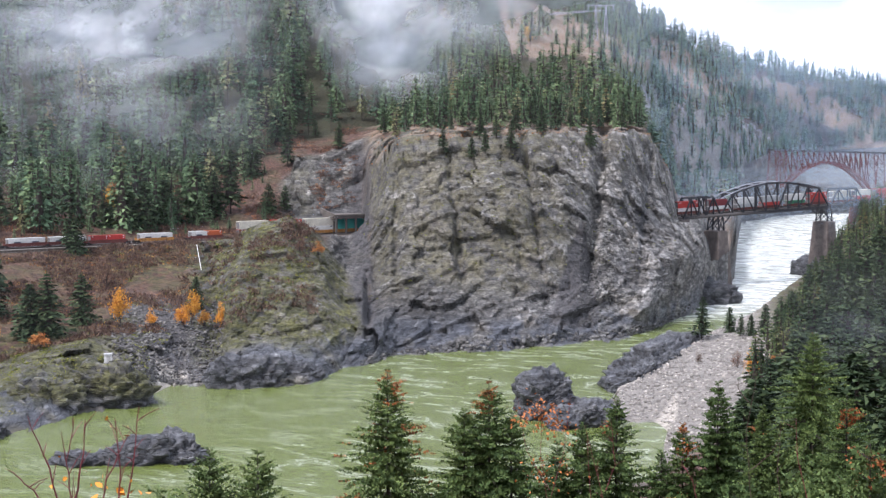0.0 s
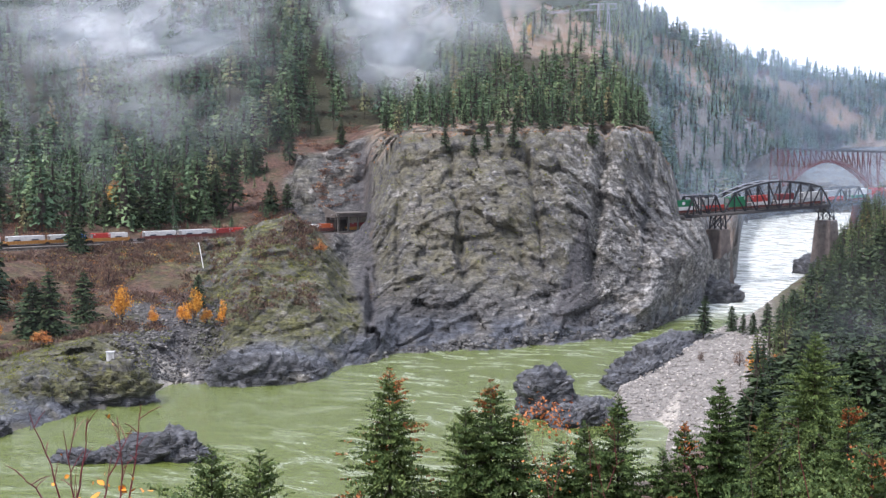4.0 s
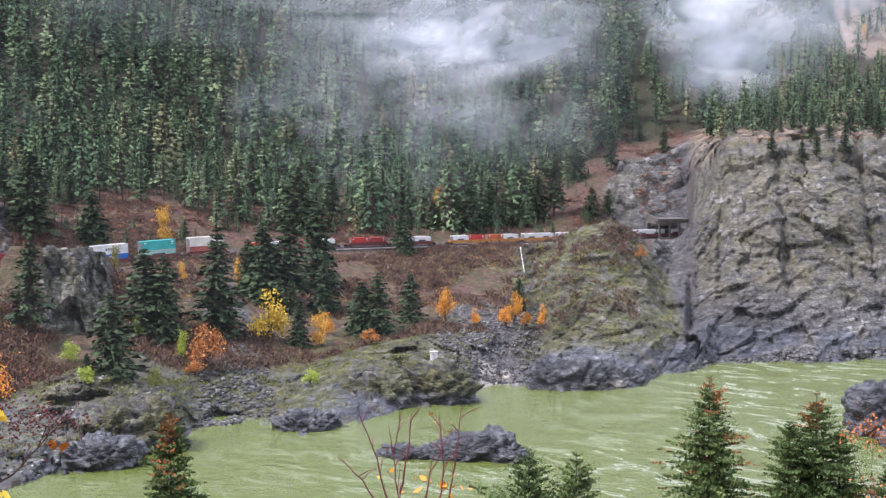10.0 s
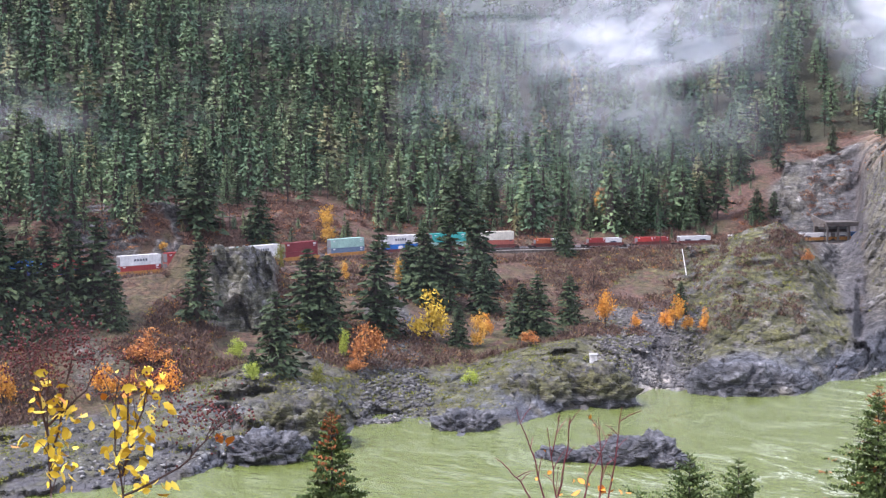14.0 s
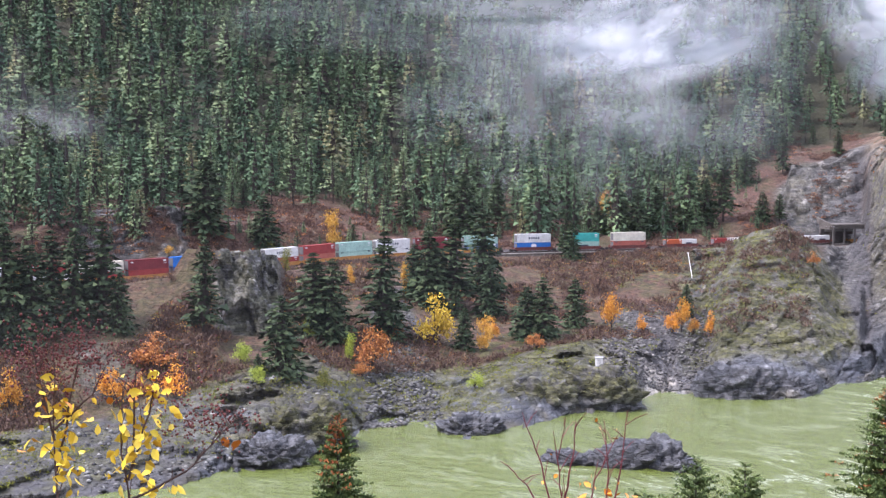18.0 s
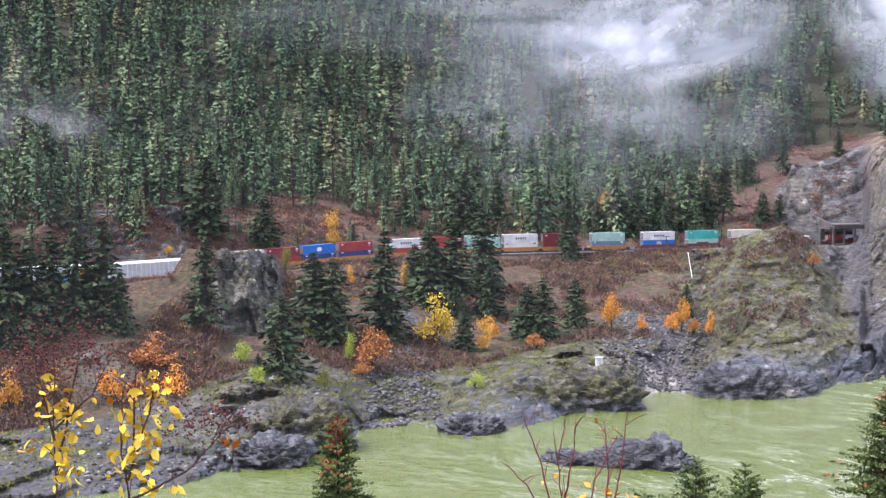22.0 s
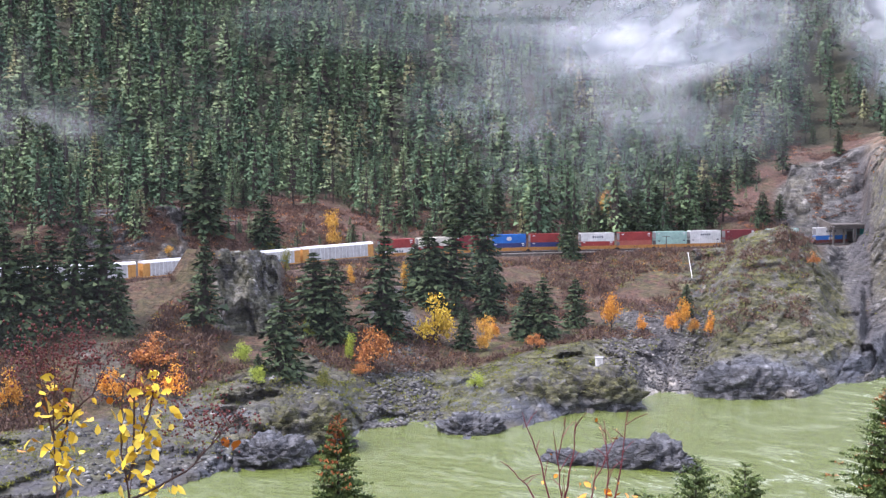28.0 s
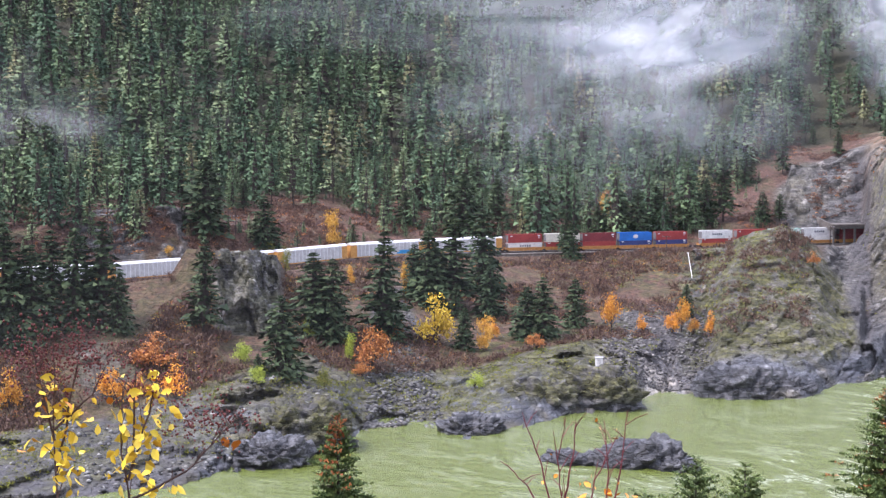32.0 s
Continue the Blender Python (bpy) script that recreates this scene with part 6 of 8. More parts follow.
LEAFY_LOW = [
    (32.41, -0.0666, -0.0584, 0.0042, 'amber'), (26.6, -0.1286, -0.1116, 0.0059, 'lime'), (33.6, -0.1677, -0.151, 0.0105, 'russet'), (28.13, -0.065, -0.0524, 0.0051, 'moss'), (27.54, -0.0798, -0.0608, 0.0051, 'moss'),
    (24.84, -0.1459, -0.1247, 0.0051, 'lime'), (19.45, -0.1677, -0.1548, 0.0084, 'lime'), (28.65, -0.1619, -0.1492, 0.0084, 'lime'), (24.31, -0.1588, -0.146, 0.0084, 'russet'), (16.78, -0.1374, -0.1247, 0.0084, 'russet'),
    (22.85, -0.1291, -0.1121, 0.0076, 'russet'), (25.89, -0.167, -0.15, 0.0067, 'moss'), (18.72, -0.1291, -0.1121, 0.0059, 'orange'), (32.26, -0.085, -0.0766, 0.0067, 'bare'), (8.74, -0.0682, -0.0558, 0.0051, 'bare'),
    (6.11, -0.0695, -0.0593, 0.0051, 'bare'), (5.32, -0.0713, -0.0611, 0.0051, 'russet'), (14.15, -0.0945, -0.0735, 0.0093, 'bare'),
]
LEAFY_EAST = [
    (-13.24, -0.1704, -0.1508, 0.011, 'orange'), (-12.48, -0.1554, -0.1429, 0.0063, 'bare'), (-14.0, -0.169, -0.1586, 0.0063, 'russet'), (-10.85, -0.1521, -0.1437, 0.0042, 'bare'), (13.95, -0.0389, -0.0205, 0.0051, 'amber'),
    (-3.61, 0.0831, 0.0955, 0.0042, 'amber'),
]


def on_ground(az, slope, start="shore"):
    """The ground that a level sight line of that bearing and slope from the lookout meets first."""
    j = int(np.argmin(np.abs(AZ - az)))
    a = int(np.argmin(np.abs(LV - level(start))))
    col = SURFACE[a:, j]
    d = np.hypot(col[:, 0], col[:, 1])
    k = int(np.argmax((col[:, 2] - EYE.z) / d >= slope))
    return Vector([float(c) for c in col[k]]), float(d[k])


def leaf_mat(name, a, b, c):
    return foliage(name, a, b, c, 0.6)


LEAF = {
    "yellow": leaf_mat("yellow_leaves", (0.5, 0.3, 0.02), (0.72, 0.48, 0.04), (0.85, 0.62, 0.1)),
    "orange": leaf_mat("orange_leaves", (0.45, 0.16, 0.02), (0.68, 0.3, 0.035), (0.8, 0.42, 0.06)),
    "amber": leaf_mat("amber_leaves", (0.4, 0.2, 0.03), (0.62, 0.34, 0.05), (0.72, 0.45, 0.1)),
    "russet": leaf_mat("russet_leaves", (0.22, 0.08, 0.028), (0.42, 0.165, 0.048), (0.58, 0.27, 0.08)),
    "lime": leaf_mat("lime_leaves", (0.2, 0.26, 0.03), (0.34, 0.42, 0.05), (0.45, 0.52, 0.1)),
    "moss": leaf_mat("olive_leaves", (0.1, 0.12, 0.02), (0.18, 0.19, 0.03), (0.3, 0.27, 0.05)),
    "bare": leaf_mat("bare_red_twigs", (0.055, 0.034, 0.03), (0.13, 0.068, 0.052), (0.27, 0.17, 0.11)),
}


def conifer_meshes(count, seed, whorls, arms, width, bare, lean, gaps):
    out = []
    for k in range(count):
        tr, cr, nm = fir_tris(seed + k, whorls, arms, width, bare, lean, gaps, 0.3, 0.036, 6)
        # the trunk mesh also carries the dark core that imitates crown shade
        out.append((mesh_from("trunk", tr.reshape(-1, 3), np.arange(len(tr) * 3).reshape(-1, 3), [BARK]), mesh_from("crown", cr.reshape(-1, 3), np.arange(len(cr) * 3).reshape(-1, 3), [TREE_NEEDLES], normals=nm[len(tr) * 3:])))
    return out


TREE_NEEDLES = foliage("conifer_needles", (0.024, 0.042, 0.02), (0.042, 0.068, 0.03), (0.078, 0.108, 0.048))
FIR_KINDS = conifer_meshes(4, 500, 34, 9, 0.22, 0.03, 0.0, 0.05) + conifer_meshes(3, 600, 28, 8, 0.18, 0.16, 0.15, 0.15)
rng = np.random.RandomState(5)


def fir_tree(p, h, kind=None, label="dark green conifer on the canyon slope", wide=1.0):
    tree = tagged(new("conifer_tree"), label, "tree", group="conifers of the canyon")
    trunk, crown = FIR_KINDS[rng.randint(len(FIR_KINDS)) if kind is None else kind]
    part("trunk", trunk, None, tree)
    part("crown", crown, None, tree)
    w = h * wide * rng.uniform(1.2, 1.6)
    tree.matrix_world = Matrix.Translation(p - Vector((0, 0, 0.4))) @ pose(0, 0, 0, rng.uniform(-2, 2), rng.uniform(-2, 2), rng.uniform(0, 360)) @ Matrix.Diagonal((w, w, h, 1))
    return tree


for az, foot, tip in FIRS + FIRS_LOW:
    p, d = on_ground(az, foot)
    fir_tree(p, max(3.0, (tip - foot) * d), None, "dark green conifer beside the railway", 1.18)
for az, foot, tip in FIRS_TOP:
    p, d = on_ground(az, foot)
    fir_tree(p, max(3.0, (tip - foot) * d), rng.choice([4, 5, 6, 0]), "conifer on the brow of the cliff")
for az, foot, tip in FIRS_EAST:
    p, d = on_ground(az, foot, "pool")
    fir_tree(p, min(26.0, max(3.0, (tip - foot) * d)), 4 if foot > -0.14 and az > -12 else None, "conifer on the near bank")


def leafy_meshes(leaf, seed, leaves, spread=0.5, bare=False):
    """A broadleaf tree or shrub one metre high: limbs, and a crown of small leaves in clumps."""
    g = np.random.RandomState(seed)
    bm = bmesh.new()
    tips = []
    for k in range(7):
        a, t = g.uniform(0, 2 * pi), g.uniform(0.25, 0.85)
        base = Vector((0, 0, 0.02 + 0.3 * g.rand()))
        tip = Vector((cos(a) * spread * 0.75 * g.uniform(0.4, 1), sin(a) * spread * 0.75 * g.uniform(0.4, 1), t))
        m = (base + tip) / 2 + Vector((0, 0, 0.08))
        tube(bm, [base, m, tip], [0.014, 0.009, 0.004], 4)
        tips += [tip, m.lerp(tip, 0.5)]
    tube(bm, [(0, 0, -0.03), (0.01, 0, 0.4), (0, 0.01, 0.9)], [0.022, 0.015, 0.004], 5)
    tips += [Vector((0, 0, 0.9)), Vector((0, 0, 0.65))]
    wood = mesh_of("limbs", bm, BARK)
    v, f = [], []
    for k in range(leaves):
        c = tips[g.randint(len(tips))]
        q = np.array(c) + g.normal(0, 0.105, 3) * np.array([1.0, 1.0, 0.8])
        q[2] = max(q[2], 0.04)
        if bare:
            e = g.normal(0, 1, 3)
            e[2] = abs(e[2]) + 0.6
            e = e / np.linalg.norm(e) * g.uniform(0.08, 0.2)
            w = np.cross(e, g.normal(0, 1, 3))
            w = w / np.linalg.norm(w) * 0.006
            b = len(v)
            v += [q - w, q + w, q + e]
            f += [(b, b + 1, b + 2)]
        else:
            s = g.uniform(0.018, 0.04)
            e, w = g.normal(0, 1, 3), g.normal(0, 1, 3)
            e, w = e / np.linalg.norm(e) * s, w / np.linalg.norm(w) * s * 0.8
            b = len(v)
            v += [q - e, q + w, q + e, q - w]
            f += [(b, b + 1, b + 2), (b, b + 2, b + 3)]
    crown = mesh_from("crown", v, f, [LEAF[leaf]])
    return wood, crown


LEAFY_KINDS = {}
LEAFY_WORDS = {"yellow": "bright yellow autumn tree with dense leaves", "orange": "orange autumn tree at the talus edge", "amber": "amber autumn tree with thinning leaves", "russet": "russet autumn shrub on the slope",
               "lime": "lime green shrub on the slope", "moss": "olive green shrub among the rocks", "bare": "bare reddish twiggy shrub"}


def leafy_tree(az, foot, tip, half, leaf, start="shore"):
    p, d = on_ground(az, foot, start)
    if leaf not in LEAFY_KINDS:
        LEAFY_KINDS[leaf] = [leafy_meshes(leaf, 40 + 7 * k + len(leaf), 1400 if leaf != "bare" else 900, 0.5, leaf == "bare") for k in range(2)]
    wood, crown = LEAFY_KINDS[leaf][rng.randint(2)]
    tree = tagged(new("broadleaf_tree" if (tip - foot) * d > 6 else "shrub"), LEAFY_WORDS[leaf], "tree" if (tip - foot) * d > 6 else "shrub", group=leaf + " trees and shrubs")
    part("limbs", wood, None, tree)
    part("crown", crown, None, tree)
    h, w = max(1.5, (tip - foot) * d), max(1.2, 2 * half * d)
    tree.matrix_world = Matrix.Translation(p - Vector((0, 0, 0.2))) @ pose(0, 0, 0, 0, 0, rng.uniform(0, 360)) @ Matrix.Diagonal((w, w, h, 1))


for row in LEAFY + LEAFY_LOW:
    leafy_tree(*row)
for row in LEAFY_EAST:
    leafy_tree(*row, start="pool")


def brush(name, label, leaf, spots, seed, count=46, size=(1.0, 2.4), bare=False):
    """Low brush as one object: twigs or leaves in loose mounds."""
    g = np.random.RandomState(seed)
    vs = []
    for x, y, z, h in spots:
        s = g.uniform(*size)
        c = g.normal(0, 0.42, (count, 3)) * np.array([1, 1, 0.5]) * s
        c[:, 2] = np.abs(c[:, 2])
        q = c + np.array([x, y, z])
        if bare:
            e = g.normal(0, 1, (count, 3))
            e[:, 2] = np.abs(e[:, 2]) + 0.7
            e = e / np.linalg.norm(e, axis=1)[:, None] * g.uniform(0.4, 0.9, (count, 1)) * s * 0.6
            w = np.cross(e, g.normal(0, 1, (count, 3)))
            w = w / np.linalg.norm(w, axis=1)[:, None] * 0.15
            vs.append(np.stack([q - w, q + w, q + e], 1))
        else:
            e, w = g.normal(0, 1, (count, 3)), g.normal(0, 1, (count, 3))
            k = g.uniform(0.14, 0.32, (count, 1))
            vs.append(np.stack([q - e / np.linalg.norm(e, axis=1)[:, None] * k, q + w / np.linalg.norm(w, axis=1)[:, None] * k, q + e / np.linalg.norm(e, axis=1)[:, None] * k], 1))
    v = np.vstack(vs).reshape(-1, 3)
    f = np.arange(len(v)).reshape(-1, 3)
    return tagged(new(name, mesh_from(name, v, f, [LEAF[leaf]])), label, "brush", kind="stuff")


def soil_only(az, lv, p, g):
    """Keeps brush off the track, the cliff face and the bare rock."""
    s = TRACK_R[np.argmin(np.abs(TRACK_AZ - az))]
    r = hypot(p.x, p.y)
    if abs(r - s) < 5.5 and az > 3.0:
        return False
    if 27.7 < az < 30.5 and level("slope") - 0.1 < lv < level("crest") + 0.3:
        return False
    if 5.2 < az < 10.8 and p.z < 30 and g.rand() < 0.75:
        return False
    return noise.noise((p.x * 0.05, p.y * 0.05, p.z * 0.05)) > -0.12 and not (10.0 < az < 10.35)


B, N, C = level("bench"), level("near"), level("cut")
brush("bare_brush", "bare red-brown brush on the slopes", "bare", scatter(9500, 5.5, 40.5, B - 0.1, N + 0.0, 11, soil_only), 11, 36, (1.2, 3.0), True)
brush("russet_brush", "russet autumn brush below the track", "russet", scatter(6000, 10.5, 40.5, B, N, 12, soil_only), 12, 32, (0.6, 1.7))
brush("olive_brush", "olive and green ground brush", "moss", scatter(2600, 11.5, 40.5, B - 0.9, N, 13, soil_only), 13, 40, (0.8, 1.9))
brush("shore_tufts", "dark olive tufts among the shore rocks", "moss", scatter(2600, 12.5, 40.5, level("shelf") - 0.6, B + 0.2, 23, lambda az, lv, p, g: p.z > 1.5 and noise.noise((p.x * 0.06, p.y * 0.06, 9.0)) > 0.0 and not 20.6 < az < 24.4), 23, 26, (0.5, 1.3))
brush("amber_brush", "patches of amber leaved brush", "amber", scatter(900, 10.5, 40.5, B, N, 14, soil_only), 14, 34, (0.6, 1.7))
brush("upper_brush", "bare brown brush between track and forest", "bare", scatter(4000, 3.6, 40.5, level("far") + 0.1, W + 0.1, 15, soil_only), 15, 60, (1.0, 2.4), True)
brush("upper_russet", "russet and amber brush under the forest edge", "russet", scatter(900, 3.6, 40.5, level("far") + 0.2, W, 16, soil_only), 16, 50, (0.8, 1.8))
brush("cliff_brush", "tufts of dry brush on ledges and cliff top", "russet", scatter(700, -9.5, 3.2, level("far") - 0.2, W + 0.2, 17), 17, 30, (0.4, 1.0))
brush("cliff_moss", "tufts of olive brush on cliff ledges", "moss", scatter(420, -10.5, 3.4, level("bench"), level("far"), 18), 18, 30, (0.3, 0.8))
brush("knob_grass", "dry olive grass tufts on the rocky knob", "moss", scatter(500, 5.6, 10.0, level("bench") + 0.2, level("near") - 0.5, 19), 19, 34, (0.4, 1.0))
# ---- foreground on the near bank ----
NEAR_NEEDLES = foliage("near_fir_needles", (0.035, 0.062, 0.02), (0.075, 0.115, 0.034), (0.14, 0.19, 0.06))
PINE_NEEDLES = foliage("near_pine_needles", (0.035, 0.06, 0.02), (0.07, 0.11, 0.035), (0.12, 0.17, 0.06))
RUST_NEEDLES = foliage("rusty_needles", (0.17, 0.055, 0.022), (0.32, 0.1, 0.036), (0.46, 0.17, 0.06))


def near_fir_meshes(seed, height, slope, rust=0.0, spacing=0.27, pine=False, open_crown=0.0):
    """Trunk with boughs, green sprays and rust sprays of a fir whose crown widens by slope from the tip down."""
    g = np.random.RandomState(seed)
    bm = bmesh.new()
    tube(bm, [(0, 0, -0.5), (0.05, 0, height * 0.5), (0, 0, height)], [0.012 * height, 0.007 * height, 0.01], 7)
    down = 0.1 + spacing * np.arange(int(height * 0.9 / spacing))
    keep = g.rand(len(down)) >= open_crown
    down = down[keep]
    reach = np.minimum(1.2 * slope * down, 3.8) * g.uniform(0.75, 1.2, len(down)) + 0.12
    rise = np.full(len(down), 0.6) if pine else np.maximum(0.6 - 0.12 * down, -0.3)
    for z, ln, rs in zip(height - down[1::2], reach[1::2], rise[1::2]):
        for k in range(5):
            a = g.uniform(0, 2 * pi)
            tube(bm, [(0, 0, z), (cos(a) * ln * 0.9, sin(a) * ln * 0.9, z + rs * ln * 0.9 - 0.1 * ln)], [0.022, 0.004], 3)
    wood = mesh_of("trunk", bm, BARK)
    q = []
    for lo, hi, n, wd in ((0, 2.5, 12, 0.07), (2.5, 7, 22, 0.105), (7, 99, 20, 0.13)):
        sel = (down >= lo) & (down < hi)
        if sel.any():
            q.append(crown_quads(seed + n, height - down[sel], reach[sel], 7, n, rise[sel], 0.3 if lo < 2 else 0.42, wd, 0.1, 3 if lo < 7 else 2))
    q = np.concatenate(q)
    out = [("trunk", wood)]
    red = np.zeros(len(q), dtype=bool)
    if rust:
        cl = vnoise(q[:, 0] * 1.6, seed)
        red = (cl + 0.25 * (q[:, 0, 2] > height - 1.6) > 1.0 - rust * 1.6) & (g.rand(len(q)) < 0.7)
    for name, sel, mt in (("sprays", ~red, PINE_NEEDLES if pine else NEAR_NEEDLES), ("rusty_sprays", red, RUST_NEEDLES)):
        if sel.any():
            v = q[sel].reshape(-1, 3)
            out.append((name, mesh_from(name, v, np.arange(len(v)).reshape(-1, 4), [mt])))
    return out


def near_fir(az, r, tip_slope, seed, slope=0.33, rust=0.0, label="young dark green fir on the near bank", **kw):
    p = ground_seen(az, r, "knoll", "edge")
    top = EYE.z + tip_slope * hypot(p.x, p.y)
    tree = tagged(new("fir_tree"), label, "tree", group="firs of the near bank")
    for name, me in near_fir_meshes(seed, top - p.z + 0.2, slope, rust, **kw):
        part(name, me, None, tree, "rust-red dying sprays" if name == "rusty_sprays" else "")
    tree.location = p - Vector((0, 0, 0.2))
    return tree


near_fir(2.41, 55, -0.159, 1, 0.38, 0.17, "dark fir with rust-red dying tips on the near bank")
near_fir(-1.97, 62, -0.1663, 2, 0.4, 0.02, open_crown=0.08)
near_fir(-0.88, 64, -0.1892, 3, 0.42, 0.0)
near_fir(-2.95, 60, -0.192, 4, 0.42, 0.0)
near_fir(-7.42, 58, -0.1791, 5, 0.36, 0.03, "dark fir with a few rusty sprays")
near_fir(-11.68, 72, -0.1655, 6, 0.26, 0.0, spacing=0.24)
near_fir(-15.55, 88, -0.1265, 7, 0.42, 0.02)
near_fir(10.02, 46, -0.2161, 8, 0.45, 0.0, "pine top with long needles on the near bank", pine=True)
near_fir(7.99, 48, -0.2173, 9, 0.42, 0.0)
near_fir(-10.29, 66, -0.1968, 10, 0.3, 0.14, "thin fir with rusty tips")
near_fir(-17.9, 34, -0.205, 11, 0.5, 0.02, "near pine with long needles", pine=True)
near_fir(-9.35, 60, -0.2186, 12, 0.35, 0.0)
near_fir(-4.9, 57, -0.214, 13, 0.4, 0.05)
near_fir(-13.55, 78, -0.1819, 14, 0.35, 0.03)
near_fir(-16.95, 70, -0.1707, 15, 0.4, 0.04)
near_fir(25.36, 52, -0.1864, 16, 0.27, 0.1, "narrow green fir with rusty lower sprays")
near_fir(-6.0, 66, -0.2, 17, 0.35, 0.0)

# wood on the near bank downstream of the bridge
g = np.random.RandomState(8)
done = []
for _ in range(2500):
    if len(done) > 150:
        break
    az, r = g.uniform(-20.3, -12.6), g.uniform(120, 700)
    lim = np.interp(az, [-20.3, -15.8, -14.3, -13.0, -12.6], [700, 640, 380, 230, 150])
    if r > lim or (r < 330 and az > -13.6 and r > 250):
        continue
    p = ground_seen(az, r, "bluff", "edge")
    if p.z < 3 or any((p - q).length < 5.5 for q in done):
        continue
    tops = np.interp(az, [-20.3, -18.3, -16.9, -15.9, -15.3, -14.4, -13.0], [-0.05, -0.058, -0.066, -0.085, -0.1, -0.135, -0.16]) - g.uniform(0, 0.03)
    h = min(g.uniform(12, 22), EYE.z + tops * r - p.z)
    if h < 6:
        continue
    done.append(p)
    fir_tree(p, h, None, "dark conifer in the near bank wood", 1.1)


# ---- shrubs close to the lookout ----
LEAF_YELLOW = foliage("near_yellow_leaves", (0.6, 0.33, 0.015), (0.8, 0.6, 0.05), (0.88, 0.78, 0.2), 0.35)
LEAF_ORANGE = foliage("near_orange_leaves", (0.5, 0.14, 0.02), (0.68, 0.26, 0.03), (0.75, 0.38, 0.06), 0.45)
LEAF_RUST = foliage("near_rust_leaves", (0.3, 0.09, 0.03), (0.48, 0.17, 0.05), (0.62, 0.28, 0.1), 0.5)
TWIG_RED = plain("red_dogwood_bark", (0.16, 0.035, 0.04), 0.6, scale=8)
TWIG_BROWN = plain("brown_twig_bark", (0.075, 0.045, 0.035), 0.8, scale=8)
BERRY = plain("dried_berry_brown", (0.13, 0.035, 0.028), 0.7, scale=8)


def at(az, r, slope):
    x, y = polar(az, r)
    return Vector((float(x), float(y), EYE.z + slope * r))


def leaf_arrays(g, c, size):
    """One folded, slightly curled leaf with a pointed tip."""
    d = Vector(g.normal(0, 1, 3)).normalized()
    d.z -= 0.35
    d.normalize()
    s = d.cross(Vector(g.normal(0, 1, 3))).normalized()
    u = s.cross(d)
    k = size
    pts = [(0, 0, 0), (0.3, 0.28, 0.05), (0.65, 0.27, 0.04), (1.0, 0, -0.12), (0.65, -0.27, 0.04), (0.3, -0.28, 0.05), (0.35, 0, -0.03), (0.68, 0, -0.05)]
    v = [c + d * (a * k) + s * (b * k) + u * (e * k) for a, b, e in pts]
    f = [(0, 1, 6), (1, 2, 7), (1, 7, 6), (2, 3, 7), (3, 4, 7), (4, 5, 6), (4, 6, 7), (5, 0, 6)]
    return v, f


def near_shrub(name, label, stems, bark, seed, leaves=(), berries=()):
    """stems: lists of points; leaves: (centre, spread, count, size, material); berries: (centre, spread, count)."""
    g = np.random.RandomState(seed)
    foot = Vector(stems[0][0])
    thing = tagged(new(name), label, "shrub")
    thing.location = foot
    for pts in stems:
        bm = bmesh.new()
        pts = [Vector(p) - foot for p in pts]
        path = []
        for a, b in zip(pts, pts[1:]):
            for k in range(4):
                path.append(a.lerp(b, k / 4) + Vector(g.normal(0, 0.0035, 3)))
        path.append(pts[-1])
        rad = [0.0075 * (1 - 0.75 * k / len(path)) for k in range(len(path))]
        tube(bm, path, rad, 5)
        for k in range(3, len(path) - 1):
            if g.rand() < 0.75:
                d = Vector(g.normal(0, 1, 3))
                d.z = abs(d.z) + 0.6
                e = path[k] + d.normalized() * g.uniform(0.06, 0.22)
                tube(bm, [path[k], path[k].lerp(e, 0.5) + Vector((0, 0, 0.01)), e], [0.0035, 0.003, 0.0015], 4)
        part("stem", bm, bark, thing)
    for c, spread, count, size, mt in leaves:
        for k in range(int(count * 1.5) if count > 6 else count):
            q = Vector(c) - foot + Vector(g.normal(0, 1, 3) * np.array(spread))
            v, f = leaf_arrays(g, q, size * g.uniform(0.5, 1.05))
            part("leaf", mesh_from("leaf", v, f, [mt], smooth=True), None, thing)
    if berries:
        vs, fs = [], []
        for c, spread, count in berries:
            for k in range(count):
                q = np.array(Vector(c) - foot) + g.normal(0, 1, 3) * np.array(spread)
                b = len(vs)
                s = g.uniform(0.005, 0.0105)
                vs += [q + np.array(o) * s for o in ((1, 0, 0), (-1, 0, 0), (0, 1, 0), (0, -1, 0), (0, 0, 1), (0, 0, -1))]
                fs += [(b, b + 2, b + 4), (b + 2, b + 1, b + 4), (b + 1, b + 3, b + 4), (b + 3, b, b + 4), (b + 2, b, b + 5), (b + 1, b + 2, b + 5), (b + 3, b + 1, b + 5), (b, b + 3, b + 5)]
        tagged(part("dry_berry_cluster", mesh_from("dry_berry_cluster", vs, fs, [BERRY]), None, thing), kind="stuff")
    return thing


def foot_at(az, r):
    return ground_seen(az, r, "knoll", "foot")


